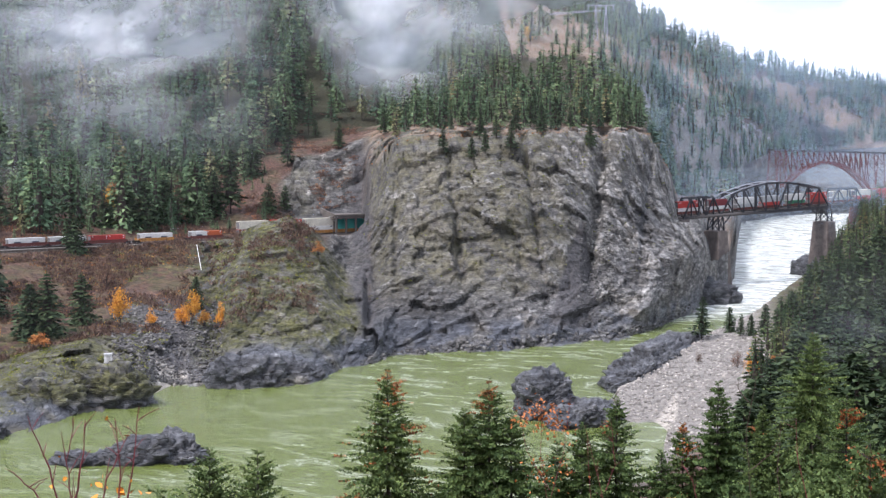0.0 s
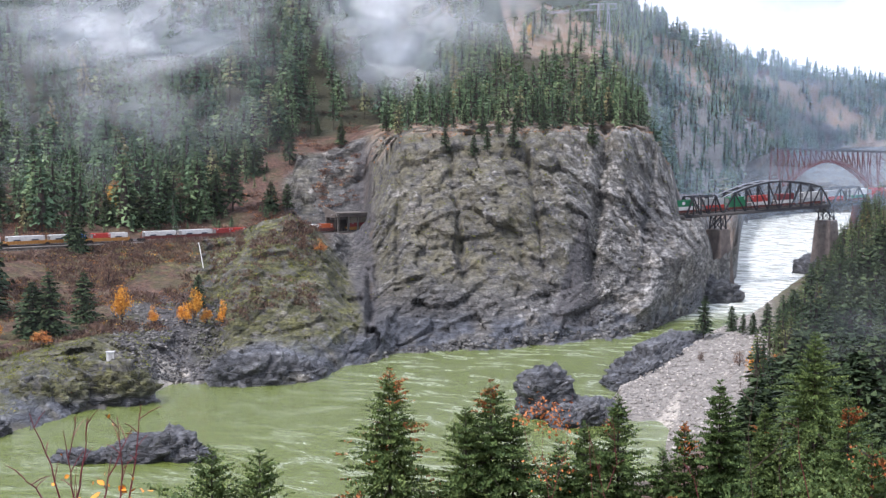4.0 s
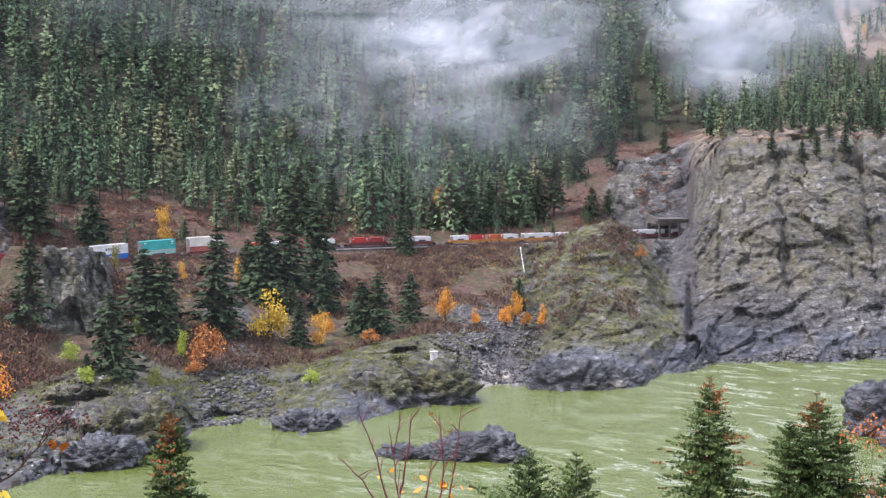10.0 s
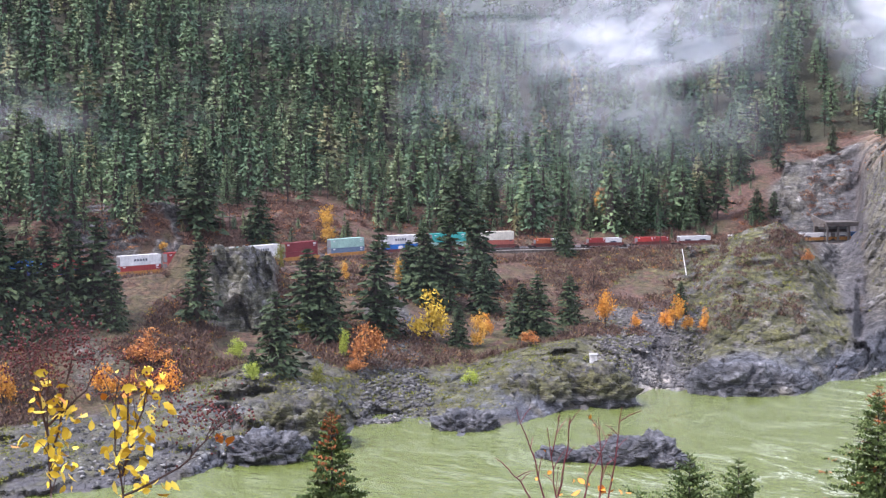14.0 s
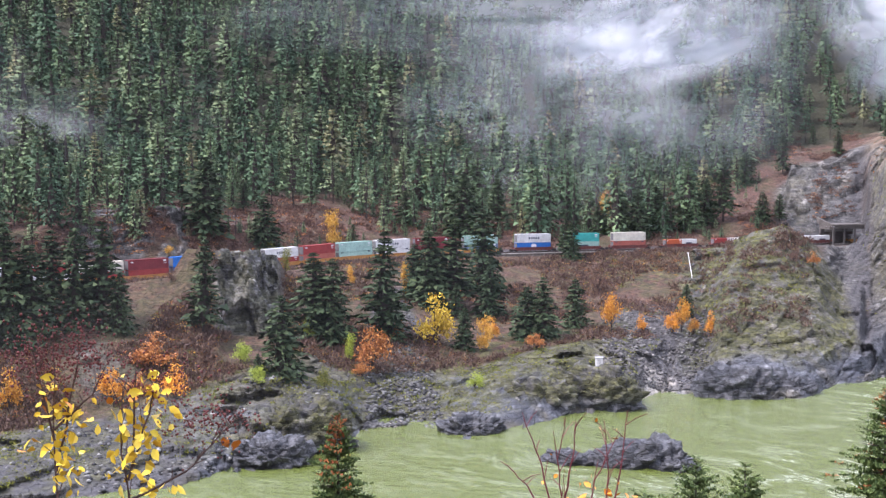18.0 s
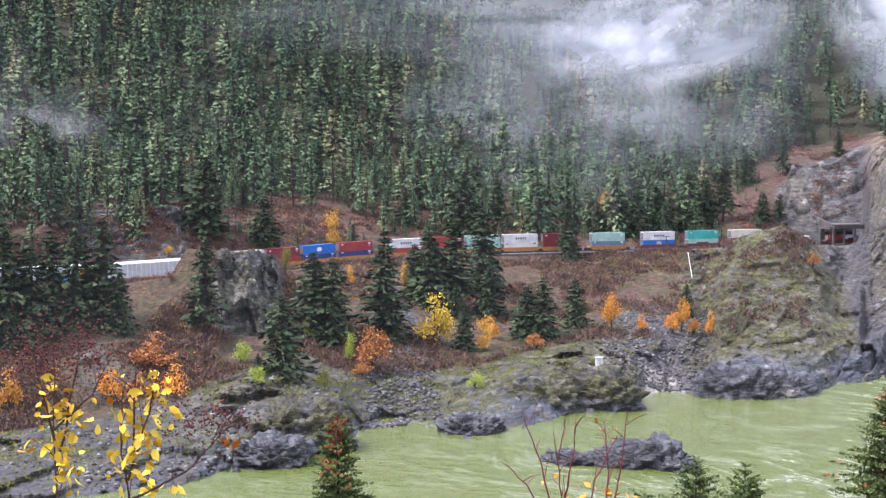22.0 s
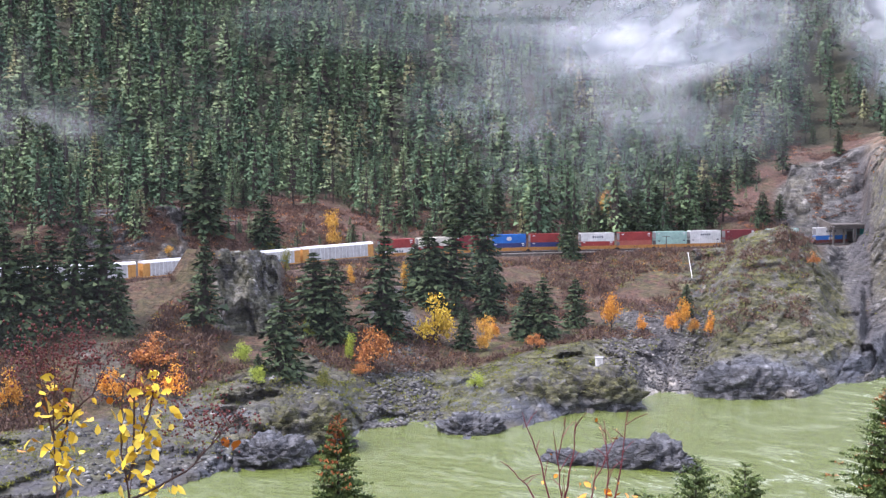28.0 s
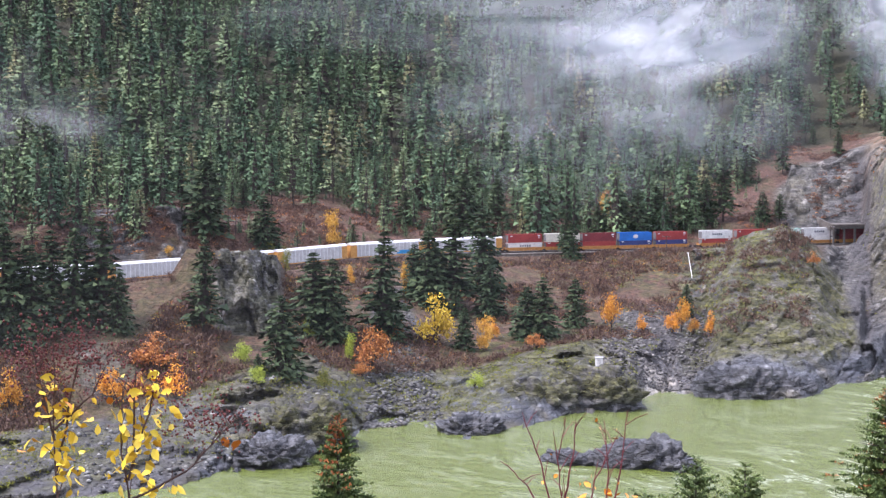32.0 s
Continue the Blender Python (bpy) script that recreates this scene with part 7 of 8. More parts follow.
R = 7.4
near_shrub("yellow_shrub", "yellow leaved shrub with dried berry clusters near the lookout",
           [[foot_at(37.1, R), at(37.1, R, -0.24), at(37.15, R, -0.18), at(37.1, R, -0.118)], [at(37.1, R, -0.22), at(36.4, R, -0.16), at(36.0, R, -0.128)], [at(37.1, R, -0.2), at(37.7, R, -0.15), at(38.0, R, -0.125)],
            [at(37.15, R, -0.19), at(35.6, R, -0.165), at(34.9, R, -0.14)]], TWIG_BROWN, 21,
           [(at(37.3, R, -0.165), (0.05, 0.05, 0.06), 9, 0.085, LEAF_YELLOW), (at(36.7, R, -0.178), (0.07, 0.06, 0.07), 22, 0.088, LEAF_YELLOW), (at(37.0, R, -0.205), (0.08, 0.06, 0.06), 16, 0.085, LEAF_YELLOW), (at(36.6, R, -0.226), (0.07, 0.05, 0.05), 9, 0.08, LEAF_YELLOW),
            (at(37.0, R, -0.19), (0.1, 0.05, 0.1), 4, 0.08, LEAF_ORANGE)],
           [(at(37.3, R, -0.138), (0.16, 0.08, 0.12), 420), (at(35.9, R, -0.135), (0.1, 0.06, 0.08), 200), (at(38.1, R, -0.14), (0.1, 0.05, 0.08), 120)])
near_shrub("yellow_shrub", "tall yellow leaved shrub with thin dark stems near the lookout",
           [[foot_at(34.2, R), at(34.2, R, -0.244), at(34.5, R, -0.2), at(34.35, R, -0.16)], [at(34.2, R, -0.23), at(33.3, R, -0.18), at(32.8, R, -0.142)], [at(34.2, R, -0.245), at(31.8, R, -0.225), at(30.4, R, -0.2), at(29.6, R, -0.185)],
            [at(34.0, R, -0.22), at(33.9, R, -0.17), at(33.8, R, -0.145)]], TWIG_BROWN, 22,
           [(at(34.3, R, -0.175), (0.06, 0.05, 0.06), 12, 0.088, LEAF_YELLOW), (at(33.6, R, -0.195), (0.08, 0.06, 0.07), 22, 0.09, LEAF_YELLOW), (at(32.9, R, -0.165), (0.05, 0.05, 0.06), 12, 0.088, LEAF_YELLOW), (at(34.2, R, -0.22), (0.08, 0.06, 0.06), 16, 0.085, LEAF_YELLOW),
            (at(33.0, R, -0.238), (0.1, 0.05, 0.04), 12, 0.085, LEAF_YELLOW), (at(29.7, R, -0.203), (0.05, 0.03, 0.02), 5, 0.085, LEAF_ORANGE), (at(33.4, R, -0.17), (0.12, 0.06, 0.1), 4, 0.085, LEAF_ORANGE)],
           [(at(33.2, R, -0.155), (0.2, 0.08, 0.1), 240), (at(31.5, R, -0.19), (0.16, 0.08, 0.07), 160), (at(30.4, R, -0.185), (0.12, 0.06, 0.05), 110)])
R = 9.0
near_shrub("red_stem_shrub", "bare red stemmed shrub with a few orange leaves",
           [[foot_at(15.6, R), at(15.6, R, -0.26), at(15.9, R, -0.22), at(15.55, R, -0.188)], [at(15.9, R, -0.27), at(16.6, R, -0.225), at(17.4, R, -0.185)], [at(15.6, R, -0.25), at(15.2, R, -0.215), at(15.1, R, -0.19)],
            [at(14.0, R, -0.27), at(13.7, R, -0.23), at(13.9, R, -0.19)], [at(13.6, R, -0.27), at(13.2, R, -0.225), at(12.9, R, -0.182)], [at(16.2, R, -0.27), at(17.2, R, -0.24), at(17.9, R, -0.228)], [at(14.6, R, -0.27), at(14.3, R, -0.235), at(13.3, R, -0.2)]], TWIG_RED, 23,
           [(at(14.3, R, -0.243), (0.1, 0.05, 0.03), 6, 0.075, LEAF_ORANGE), (at(13.2, R, -0.196), (0.12, 0.05, 0.04), 4, 0.05, LEAF_ORANGE), (at(15.4, R, -0.23), (0.2, 0.05, 0.08), 7, 0.05, LEAF_ORANGE), (at(13.4, R, -0.245), (0.12, 0.05, 0.03), 5, 0.06, LEAF_ORANGE)])
R = 26.0
near_shrub("orange_shrub", "shrub with rusty orange leaf bunches on red stems",
           [[foot_at(-4.6, R), at(-4.6, R, -0.27), at(-4.2, R, -0.22), at(-4.3, R, -0.18)], [at(-4.6, R, -0.26), at(-5.2, R, -0.22), at(-5.5, R, -0.178)], [at(-4.6, R, -0.25), at(-3.6, R, -0.22), at(-3.2, R, -0.18)], [at(-6.5, R, -0.28), at(-6.3, R, -0.24), at(-6.2, R, -0.205)]], TWIG_RED, 24,
           [(at(-4.3, R, -0.19), (0.16, 0.12, 0.16), 60, 0.09, LEAF_RUST), (at(-4.9, R, -0.2), (0.18, 0.12, 0.2), 55, 0.09, LEAF_RUST), (at(-3.6, R, -0.195), (0.14, 0.1, 0.16), 44, 0.085, LEAF_RUST), (at(-4.5, R, -0.235), (0.3, 0.1, 0.2), 30, 0.08, LEAF_RUST)])
R = 20.0
near_shrub("bare_sapling", "bare grey-brown sapling with red twigs",
           [[foot_at(-13.1, R), at(-13.1, R, -0.25), at(-12.9, R, -0.2), at(-13.4, R, -0.146)], [at(-13.0, R, -0.18), at(-12.6, R, -0.172), at(-12.5, R, -0.168)], [at(-13.1, R, -0.23), at(-14.0, R, -0.215), at(-14.3, R, -0.2)], [at(-14.4, R, -0.26), at(-14.2, R, -0.23), at(-14.3, R, -0.19)]], TWIG_BROWN, 25)
near_shrub("red_stem_shrub", "bare red stemmed shrub among the firs",
           [[foot_at(-7.0, R), at(-7.0, R, -0.262), at(-6.6, R, -0.235), at(-6.1, R, -0.2)], [at(-7.0, R, -0.25), at(-7.4, R, -0.23), at(-7.2, R, -0.195)], [at(-11, R, -0.265), at(-10.7, R, -0.24), at(-10.2, R, -0.225)], [at(-15.6, R, -0.26), at(-15.0, R, -0.22), at(-14.9, R, -0.19)]], TWIG_RED, 26)
# ---- rocks in and beside the river ----
def add_masks(me, n, tone, gap, wet=0.8, moss=0.0):
    for name, v in (("rock", np.ones(n)), ("scree", np.zeros(n)), ("wet", np.zeros(n) + wet), ("moss", np.zeros(n) + moss), ("sand", np.zeros(n)), ("tone", tone), ("gap", gap), ("lichen", np.zeros(n) + moss * 0.7)):
        me.attributes.new(name, "FLOAT", "POINT").data.foreach_set("value", np.asarray(v, dtype=np.float32))


def river_rock(name, label, centre, size, seed, turn=0.0, cuts=5, rough=1.0, moss=0.0, wet=0.8):
    """An angular, bedded rock that stands in the water."""
    bm = bmesh.new()
    bmesh.ops.create_icosphere(bm, subdivisions=cuts, radius=1.0)
    v = np.array([q.co[:] for q in bm.verts])
    f = np.array([[q.index for q in p.verts] for p in bm.faces])
    bm.free()
    v = np.sign(v) * np.abs(v) ** 0.8
    p = v * np.array(size)
    q = p + 3 * np.stack([fbm(p * 0.12 + seed, 3, seed=seed + k) for k in range(3)], 1)
    u = np.stack([q @ np.array([0.9, 0.1, 0.42]), q @ np.array([-0.42, -0.12, 0.9]), q[:, 1]], 1)
    acc, tn, gp = np.zeros(len(p)), np.zeros(len(p)), np.ones(len(p))
    for scale, amp in (((7.0, 2.4, 6.0), 1.7), ((3.0, 0.9, 2.6), 1.2), ((1.1, 0.5, 1.0), 0.55)):
        rnd, gap = cells(u / np.array(scale), seed + int(scale[0] * 3))
        acc += amp * (rnd - 0.5) - 0.3 * amp * (1 - ramp01(gap, 0, 0.15))
        tn += rnd / 3
        gp = np.minimum(gp, 0.5 + 0.5 * ramp01(gap, 0, 0.08))
    nrm = v / np.linalg.norm(v, axis=1)[:, None]
    p = p + nrm * (acc + 2.2 * (fbm(p * 0.2, 4, seed=seed + 5) - 0.5))[:, None] * rough * min(1.0, min(size) / 3.5)
    me = mesh_from(name, p, f, [GROUND])
    high = ramp01(p[:, 2] + centre[2], 1.5, 4.0)
    add_masks(me, len(p), tn, gp, wet * (1 - 0.8 * high * (moss > 0)), moss * high)
    ob = tagged(new(name, me), label, "rock")
    x, y = polar(*centre[:2])
    ob.matrix_world = pose(float(x), float(y), centre[2], 0, 0, turn)
    return ob


river_rock("river_boulder", "large dark angular boulder standing in the river", (-4.4, 300, 3.2), (6.4, 6.0, 7.4), 71, 20)
river_rock("river_ledge", "low dark rock ledge beside the boulder", (-6.0, 293, 0.4), (7.0, 6.0, 4.0), 72, -10)
river_rock("river_ledge", "low dark rock ledge at the head of the bar", (-6.9, 300, 0.0), (4.5, 5.0, 3.2), 73, 40)
river_rock("river_ledge", "low dark rock ledge beside the boulder", (-5.3, 288, -0.4), (5.0, 4.0, 3.0), 74, 60)
river_rock("rock_island", "long dark wet rock island in the river", (12.2, 262, -0.6), (9.5, 6.0, 5.4), 75, 15)
river_rock("rock_island", "low shelf of dark rock on the island's end", (14.9, 262, -1.0), (9.0, 5.0, 3.4), 76, 15)
river_rock("rock_island", "low tail of dark rock beside the island", (10.9, 259, -1.2), (5.5, 4.5, 3.4), 77, 0)
river_rock("shore_rock", "black wet shore rock at the water's edge", (8.4, 345, 0.5), (10.5, 7.0, 7.0), 78, 15)
river_rock("shore_rock", "black wet shore rock below the knob", (6.6, 352, 0.0), (9.0, 6.0, 5.0), 79, 10)
river_rock("shore_rock", "mossy shore rock beside the talus", (14.4, 325, 2.5), (12.0, 8.0, 6.5), 80, -5, rough=1.2, moss=0.9)
river_rock("shore_rock", "grey shore rock beside the talus", (17.0, 318, 1.5), (10.0, 8.0, 6.0), 81, 25, rough=1.2, moss=0.9)
river_rock("shore_rock", "dark shore rock at the gravel mouth", (19.6, 292, -0.4), (7.0, 5.0, 4.0), 82, 25)
river_rock("shore_rock", "dark shore rock below the slope", (26.6, 276, 3.0), (9.0, 7.0, 6.5), 83, 30, rough=1.2, moss=0.9)
river_rock("shore_rock", "dark shore rock at the water's edge", (28.2, 262, 1.0), (7.0, 6.0, 4.5), 84, 30)
river_rock("bar_rock", "long dark bedrock rib along the gravel bar", (-9.45, 374, 0.3), (9.0, 46.0, 6.5), 85, -23.2, cuts=6)
river_rock("pier_rock", "dark rock at the foot of the bridge pier", (-11.0, 548, 0.0), (15.0, 12.0, 9.0), 87, 25, rough=1.4)
river_rock("pier_rock", "dark rock at the foot of the second pier", (-15.75, 690, 1.0), (13.0, 14.0, 8.0), 88, 10)

STONE_GREY = foliage("talus_stone", (0.05, 0.048, 0.05), (0.095, 0.092, 0.094), (0.22, 0.215, 0.21), 0.9)
STONE_MIXED = foliage("shore_stone", (0.035, 0.035, 0.04), (0.1, 0.098, 0.1), (0.42, 0.41, 0.4), 0.85)
STONE_PALE = foliage("bar_cobble", (0.16, 0.15, 0.145), (0.27, 0.255, 0.245), (0.5, 0.47, 0.45), 0.9)


def stones(name, label, spots, seed, material, size):
    """Loose stones as one object: jittered, squashed twelve-sided pieces."""
    g = np.random.RandomState(seed)
    base = np.array([(1, 0, 0), (-1, 0, 0), (0, 1, 0), (0, -1, 0), (0, 0, 1), (0, 0, -1), (0.7, 0.7, 0.4), (-0.7, 0.6, 0.5)], dtype=float)
    tri = np.array([(6, 4, 0), (6, 2, 4), (6, 0, 2), (7, 4, 2), (7, 1, 4), (7, 2, 1), (1, 3, 4), (3, 0, 4), (2, 0, 5), (1, 2, 5), (3, 1, 5), (0, 3, 5)])
    vs, fs, n = [], [], 0
    for x, y, z, h in spots:
        s = size[0] + (size[1] - size[0]) * g.rand() ** 3
        a = g.uniform(0, 2 * pi)
        q = (base + g.normal(0, 0.15, base.shape)) * s * np.array([1.2, 0.9, 0.7])
        vs.append(np.stack([q[:, 0] * cos(a) - q[:, 1] * sin(a) + x, q[:, 0] * sin(a) + q[:, 1] * cos(a) + y, q[:, 2] + z + 0.2 + s * 0.3], 1))
        fs.append(tri + n)
        n += 8
    return tagged(new(name, mesh_from(name, np.vstack(vs), np.vstack(fs), [material])), label, "stones", kind="stuff")


SH, SF, BN, SL = level("shore"), level("shelf"), level("bench"), level("slope")
stones("talus_stones", "grey talus stones below the track", scatter(4500, 9.4, 14.0, SF - 0.5, BN + 0.5, 31), 31, STONE_GREY, (0.12, 0.7))
stones("gully_stones", "dark grey gully stones above the beach", scatter(6000, 20.6, 24.4, SH + 0.1, SL + 0.3, 32, lambda az, lv, p, g: abs(az - 22.5 - 0.25 * (lv - SF)) < np.interp(lv, [SH, BN, SL, SL + 0.5], [2.0, 1.35, 0.8, 0.35])), 32, STONE_GREY, (0.12, 0.75))
stones("shore_stones", "mixed grey stones along the shore", scatter(4200, 24.5, 40.5, SH + 0.1, SF + 0.8, 33, lambda az, lv, p, g: noise.noise((p.x * 0.09, p.y * 0.09, 5.0)) > 0.02), 33, STONE_MIXED, (0.08, 0.65))
stones("cliff_foot_stones", "dark fallen stones in the cliff gully", scatter(1500, -7.3, -5.8, SF - 0.3, SL - 0.1, 34), 34, STONE_GREY, (0.12, 0.6))
stones("bar_stones", "pale cobbles and boulders of the gravel bar", scatter(7000, -13.8, -7.5, level("foot") + 0.6, level("bar") + 0.4, 35, lambda az, lv, p, g: p.z > 0.3), 35, STONE_PALE, (0.06, 0.6))
stones("bank_stones", "grey stones at the foot of the cliff", scatter(1400, -10.5, 3.5, SH - 0.05, SH + 0.35, 36), 36, STONE_GREY, (0.15, 0.8))

# ---- small things by the track ----
WHITE_PAINT = plain("white_hut_paint", (0.75, 0.74, 0.7), 0.6, vary=0.15)
POLE_WOOD = plain("weathered_pole_wood", (0.08, 0.06, 0.05), 0.9)


def gauge_hut():
    p, d = on_ground(14.13, -0.1505)
    p = at(14.13, d - 9.0, -0.1525)
    hut = tagged(new("gauge_hut"), "small white river gauge hut on the shore rock", "hut")
    bm = bmesh.new()
    box(bm, -0.85, 0.85, -0.7, 0.7, -2.0, 1.7, 0.05)
    part("body", bm, WHITE_PAINT, hut)
    bm = bmesh.new()
    box(bm, -1.0, 1.0, -0.85, 0.85, 1.704, 1.85, 0.03)
    part("roof", bm, plain("grey_roof", (0.5, 0.5, 0.5), 0.6), hut)
    bm = bmesh.new()
    box(bm, -0.4, 0.4, -0.74, -0.71, -0.2, 1.4)
    part("door", bm, plain("hut_door", (0.6, 0.58, 0.54), 0.6), hut)
    hut.matrix_world = Matrix.Translation(p + Vector((0, 0, 1.5))) @ pose(0, 0, 0, 0, 0, 20)


gauge_hut()
pts = []
for t in np.linspace(0, 1, 9):
    p, d = on_ground(10.42 - 0.14 * t, -0.0655 - 0.019 * t)
    pts.append(p + Vector((0.15, -0.5, 0.9)))
pts = [pts[0].lerp(pts[-1], t) for t in np.linspace(0, 1, 9)]
bm = bmesh.new()
tube(bm, pts, [0.11] * 9, 8)
tagged(new("drain_pipe", mesh_of("drain_pipe", bm, WHITE_PAINT, True)), "white drain pipe running down the embankment", "pipe")


def pole_frame(az, slope, h, gap, arms, label):
    p, d = on_ground(az, slope)
    th = tagged(new("utility_pole"), label, "utility pole")
    for x in ((-gap / 2, gap / 2) if gap else (0,)):
        bm = bmesh.new()
        tube(bm, [(x, 0, -1), (x, 0, h)], [0.17, 0.12], 7)
        part("pole", bm, POLE_WOOD, th)
    for k, z in enumerate(arms):
        bm = bmesh.new()
        w = max(gap * 0.9, 1.4)
        beam(bm, (-w, 0.0, h * z), (w, 0.0, h * z), 0.16)
        part("crossarm", bm, POLE_WOOD, th)
        for x in (-w * 0.9, -w * 0.3, w * 0.3, w * 0.9):
            bm = bmesh.new()
            tube(bm, [(x, 0, h * z + 0.08), (x, 0, h * z + 0.3)], [0.06, 0.04], 6)
            part("insulator", bm, PALE_INK, th)
    th.matrix_world = Matrix.Translation(p) @ pose(0, 0, 0, 0, 0, az + 15)


pole_frame(29.78, -0.053, 8.5, 2.2, (0.62, 0.8), "dark wooden two-pole utility frame above the track")
pole_frame(4.66, -0.0585, 7.0, 0, (0.93,), "thin line pole beside the track near the portal")
pole_frame(11.35, -0.066, 6.5, 0, (0.95,), "thin line pole beside the track")


def power_tower():
    p, d = on_ground(-6.65, 0.083)
    tw = tagged(new("power_line_tower"), "pale steel power line tower on the mountainside", "power tower")
    h = 24.0
    for x in (-3.2, 3.2):
        bm = bmesh.new()
        for sx in (-1, 1):
            for sy in (-1, 1):
                beam(bm, (x + sx * 1.4, sy * 1.4, -2), (x + sx * 0.3, sy * 0.3, h), 0.24)
        for k in range(6):
            a = 1.4 - 1.1 * k / 6
            b = 1.4 - 1.1 * (k + 1) / 6
            beam(bm, (x - a, -a, h * k / 6), (x + b, -b, h * (k + 1) / 6), 0.16)
            beam(bm, (x + a, -a, h * k / 6), (x - b, -b, h * (k + 1) / 6), 0.16)
        part("mast", bm, GREY_STEEL, tw)
    bm = bmesh.new()
    beam(bm, (-9, 0, h), (9, 0, h), 0.5, 0.6)
    part("crossarm", bm, GREY_STEEL, tw)
    for x in (-8, 0, 8):
        bm = bmesh.new()
        tube(bm, [(x, 0, h), (x, 0, h - 3)], [0.25, 0.25], 6)
        part("insulator", bm, GREY_STEEL, tw)
        bm = bmesh.new()
        tube(bm, [(x, 0, h - 3), (x - 60, -4, h - 7), (x - 130, -10, h - 6), (x - 230, -20, h + 4)], [0.16] * 4, 4)
        part("conductor", bm, GREY_STEEL, tw)
    tw.matrix_world = Matrix.Translation(p) @ pose(0, 0, 0, 0, 0, -8)


power_tower()


# ---- mist ----
def mist_material(name, scale, low, high, color=(0.86, 0.89, 0.92), seed=0):
    m = bpy.data.materials.new(name)
    m.use_nodes = True
    n, l = m.node_tree.nodes, m.node_tree.links
    n.remove(n["Principled BSDF"])
    tilt = n.new("ShaderNodeMapping")
    tilt.inputs["Rotation"].default_value = (0.0, radians(24), 0.0)
    l.new(n.new("ShaderNodeTexCoord").outputs["Object"], tilt.inputs["Vector"])
    draw = n.new("ShaderNodeMapping")
    draw.inputs["Scale"].default_value = (scale * 0.75, scale * 0.8, scale * 1.2)
    l.new(tilt.outputs["Vector"], draw.inputs["Vector"])
    v = draw.outputs["Vector"]
    off = n.new("ShaderNodeVectorMath")
    off.inputs[1].default_value = (seed * 3.1, seed * 1.7, seed * 2.3)
    l.new(v, off.inputs[0])
    big = noise_tex(n, l, off.outputs["Vector"], 1.0, 8, 0.6)
    a = ramp(n, l, big, [(low, (0, 0, 0)), (high, (1, 1, 1))])
    dens = n.new("ShaderNodeMath")
    dens.operation = "MULTIPLY"
    l.new(a, dens.inputs[0])
    l.new(attr(n, "mist_amount"), dens.inputs[1])
    tr = n.new("ShaderNodeBsdfTransparent")
    df, tl, ad = n.new("ShaderNodeBsdfDiffuse"), n.new("ShaderNodeBsdfTranslucent"), n.new("ShaderNodeAddShader")
    for shader, z in ((df, 1.0), (tl, -1.0)):  # droplets take light from the whole sky
        up = n.new("ShaderNodeCombineXYZ")
        up.inputs["Z"].default_value = z
        l.new(up.outputs[0], shader.inputs["Normal"])
    df.inputs["Color"].default_value = tl.inputs["Color"].default_value = (*color, 1)
    l.new(df.outputs[0], ad.inputs[0])
    l.new(tl.outputs[0], ad.inputs[1])
    mx = n.new("ShaderNodeMixShader")
    l.new(dens.outputs[0], mx.inputs["Fac"])
    l.new(tr.outputs[0], mx.inputs[1])
    l.new(ad.outputs[0], mx.inputs[2])
    l.new(mx.outputs[0], n["Material Output"].inputs["Surface"])
    return m


DRIFTING = []


def mist_bank(label, az0, az1, s0, s1, layers, density, mat_args, drift=0.0, shape="oval", lean=0.0):
    """A bank of mist: gently bowed layers at several distances that fade out to their rims."""
    bank = tagged(new("mist_bank"), label, "mist")
    ca, cs = (az0 + az1) / 2, (s0 + s1) / 2
    r0 = layers[0]
    origin = at(ca, r0, cs)
    bank.location = origin
    for k, r in enumerate(layers):
        nu, nv = 40, 22
        u, w = np.meshgrid(np.linspace(-1, 1, nu), np.linspace(-1, 1, nv))
        u, w = u.ravel(), w.ravel()
        rr = r + 14 * (fbm(np.stack([u * 2 + k * 7, w * 2, np.full_like(u, k)], 1), 3, seed=k + 3) - 0.5) - 10 * (1 - u * u)
        az = ca + u * (az1 - az0) / 2
        sl = cs + (w + lean * u) * (s1 - s0) / 2
        x, y = polar(az, rr)
        v = np.stack([x - origin.x, y - origin.y, EYE.z + sl * rr - origin.z], 1)
        f = [(j * nu + i, j * nu + i + 1, (j + 1) * nu + i + 1, (j + 1) * nu + i) for j in range(nv - 1) for i in range(nu - 1)]
        me = mesh_from("wisp", v, f, [mist_material("mist_%d" % (len(bpy.data.materials)), *mat_args, seed=k + ca)], smooth=True)
        if shape == "oval":
            edge = 0.9 * (fbm(np.stack([u * 2.3 + k * 5 + ca, w * 1.6, np.full_like(u, k + 0.5)], 1), 4, seed=k + 11) - 0.5)
            fade = np.clip(1.0 - (u * u + w * w) + edge * (u * u + w * w + 0.3), 0, 1) ** 1.5
        else:
            fade = ramp01(1 - np.abs(u), 0, 0.25) * ramp01(1 - np.abs(w), 0, 0.3)
        me.attributes.new("mist_amount", "FLOAT", "POINT").data.foreach_set("value", (np.clip(fade, 0, 1) * density).astype(np.float32))
        part("wisp", me, None, bank)
    DRIFTING.append((bank, Vector(origin), drift))
    return bank


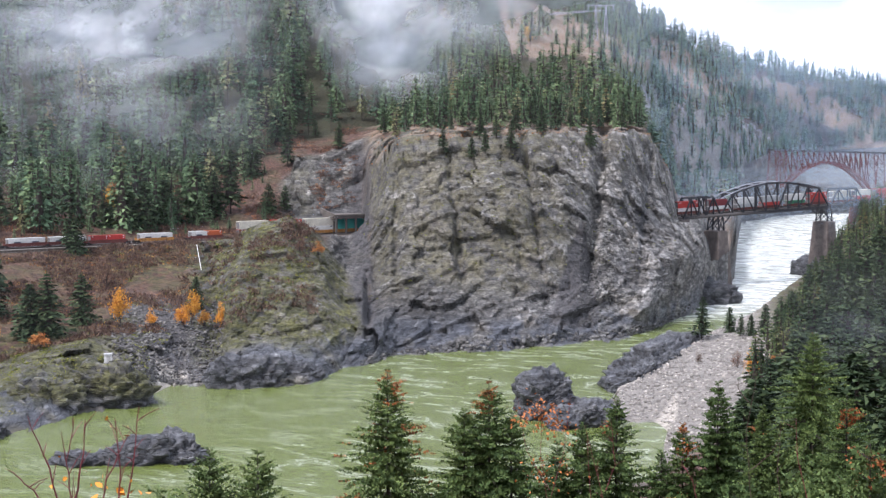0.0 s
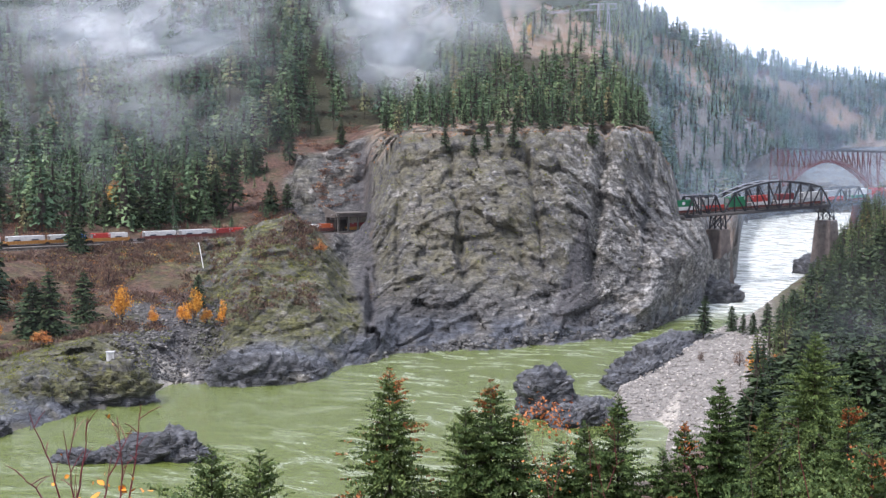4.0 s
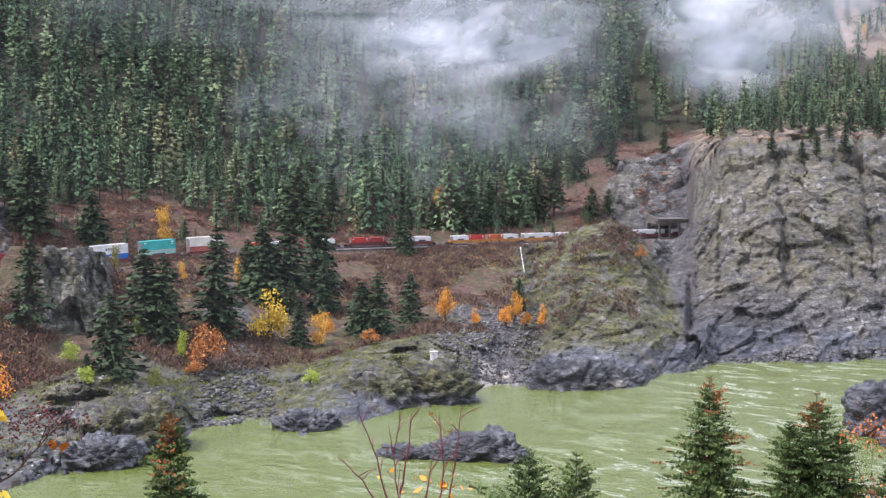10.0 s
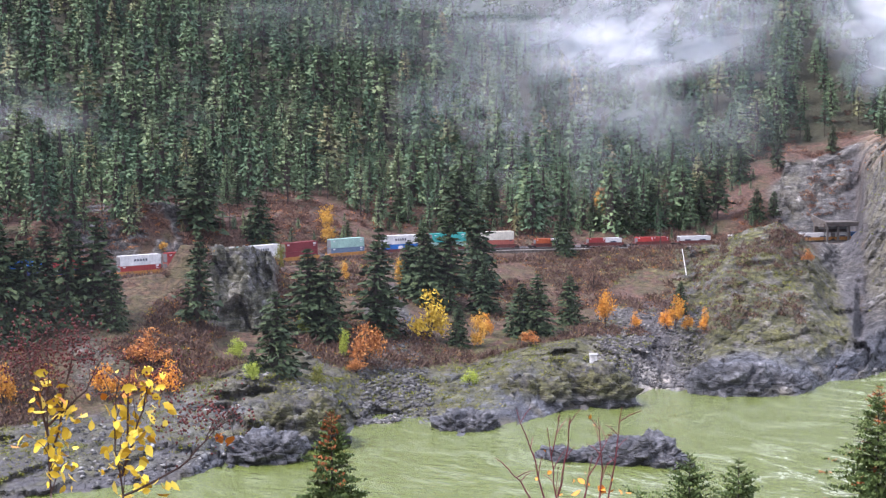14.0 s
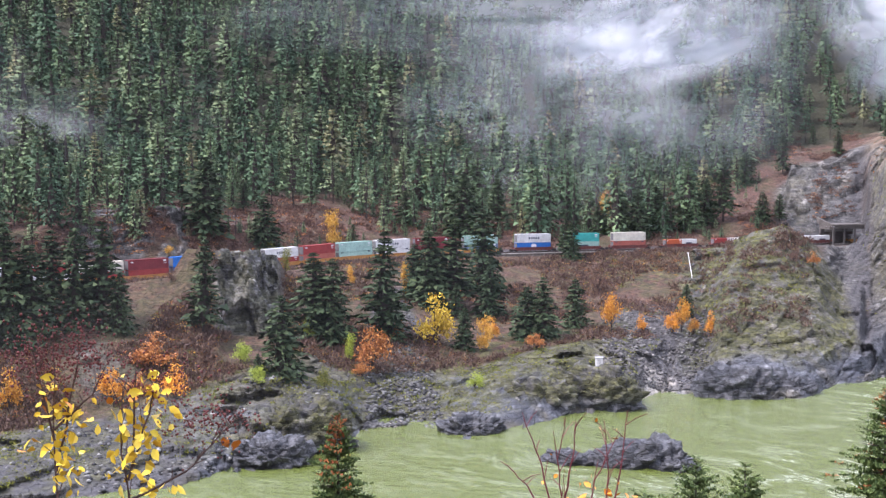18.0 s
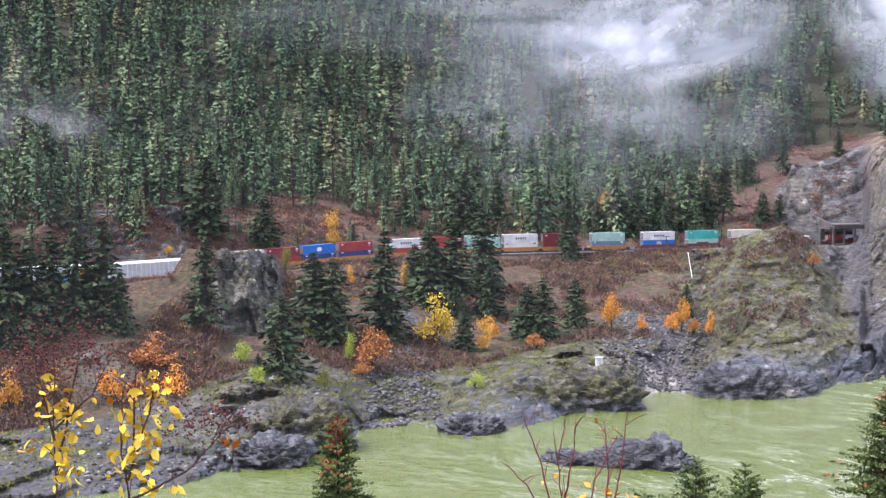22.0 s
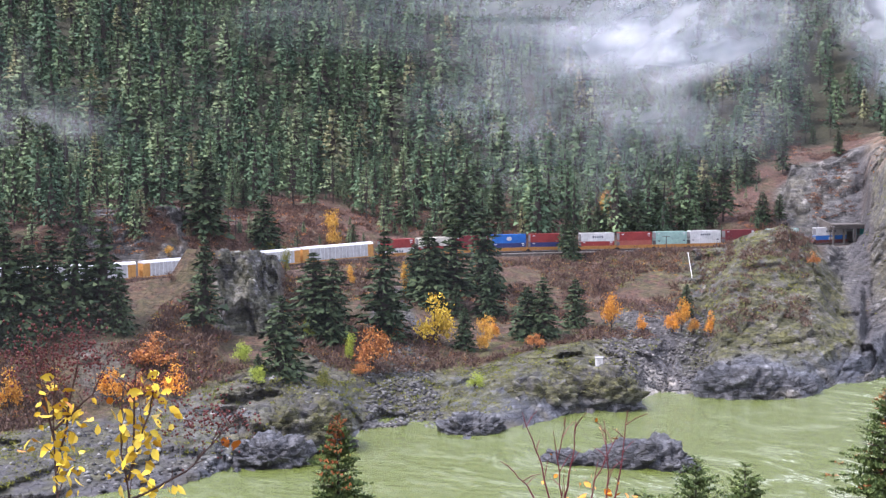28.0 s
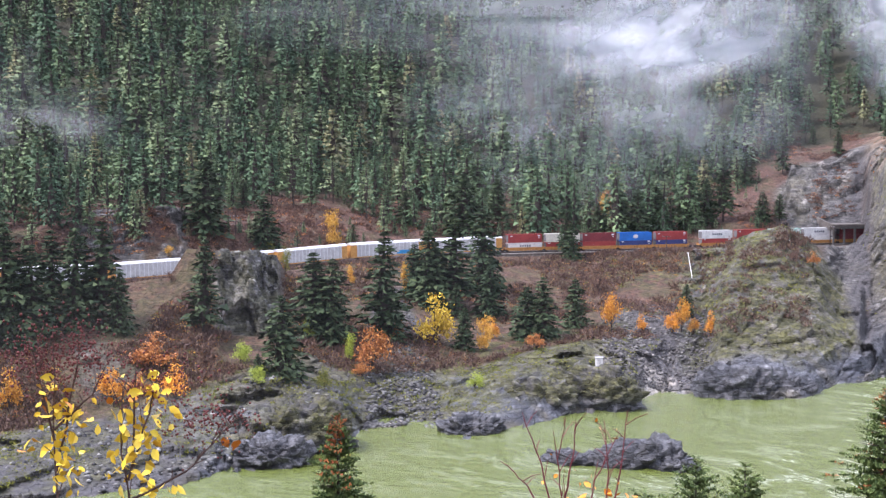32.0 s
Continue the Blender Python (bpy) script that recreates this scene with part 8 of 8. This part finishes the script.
# main cloud over the wood, its thin skirts, the cloud above the cliff, the cloud on the ridge, thin haze up the valley
mist_bank("bright ragged cloud drifting in front of the wooded hillside", 6.0, 17.8, 0.05, 0.14, (528, 590), 0.5, (0.035, 0.36, 0.78), 0.55, lean=-0.45)
mist_bank("thin ragged mist hanging among the trees", 5.0, 24.0, -0.045, 0.12, (522, 575), 0.27, (0.035, 0.38, 0.82), 0.45)
mist_bank("bright mist pouring over the plateau wood", -3.4, 5.8, 0.034, 0.17, (575, 625), 0.52, (0.03, 0.36, 0.74), 0.4, lean=0.1)
mist_bank("thin mist along the upper wood", -6.0, 32.0, 0.06, 0.16, (560,), 0.4, (0.02, 0.38, 0.8), 0.3)
mist_bank("white mist along the ridge above the plateau", -11.0, 3.0, 0.07, 0.19, (645,), 0.5, (0.022, 0.3, 0.78), 0.3)
mist_bank("faint mist on the western hillside", 30.0, 43.0, -0.01, 0.1, (480,), 0.22, (0.02, 0.42, 0.78), 0.3)
mist_bank("low white cloud on the far ridge", -25.0, -8.0, 0.075, 0.18, (1180,), 1.0, (0.008, 0.34, 0.56), 0.5, lean=-0.3)
mist_bank("pale haze up the valley", -30.0, -5.5, -0.06, 0.16, (690,), 0.1, (0.004, 0.0, 0.4, (0.66, 0.83, 1.0)), 0.0, "veil")
mist_bank("pale haze in the side valley", -30.0, -8.0, -0.04, 0.16, (1480,), 0.1, (0.004, 0.0, 0.4, (0.6, 0.8, 1.0)), 0.0, "veil")
mist_bank("thin haze over the near bank wood", -24.0, -13.5, -0.16, -0.045, (215,), 0.04, (0.04, 0.35, 0.75), 0.2)
mist_bank("thin pale haze across the whole valley", -30.0, 52.0, -0.24, 0.17, (232,), 0.006, (0.004, 0.0, 0.3), 0.0, "veil")


def motions():
    for k, (ob, u, up) in enumerate(MOVING):
        walk(ob, rows_along(u, up, k))
    for bank, o, v in DRIFTING:
        if v:
            walk(bank, [(t, pose(o.x + v * (t - 16), o.y + 0.3 * v * (t - 16), o.z + 0.06 * v * (t - 16))) for t in (0.0, 8.0, 16.0, 24.0, 32.0)])


motions()
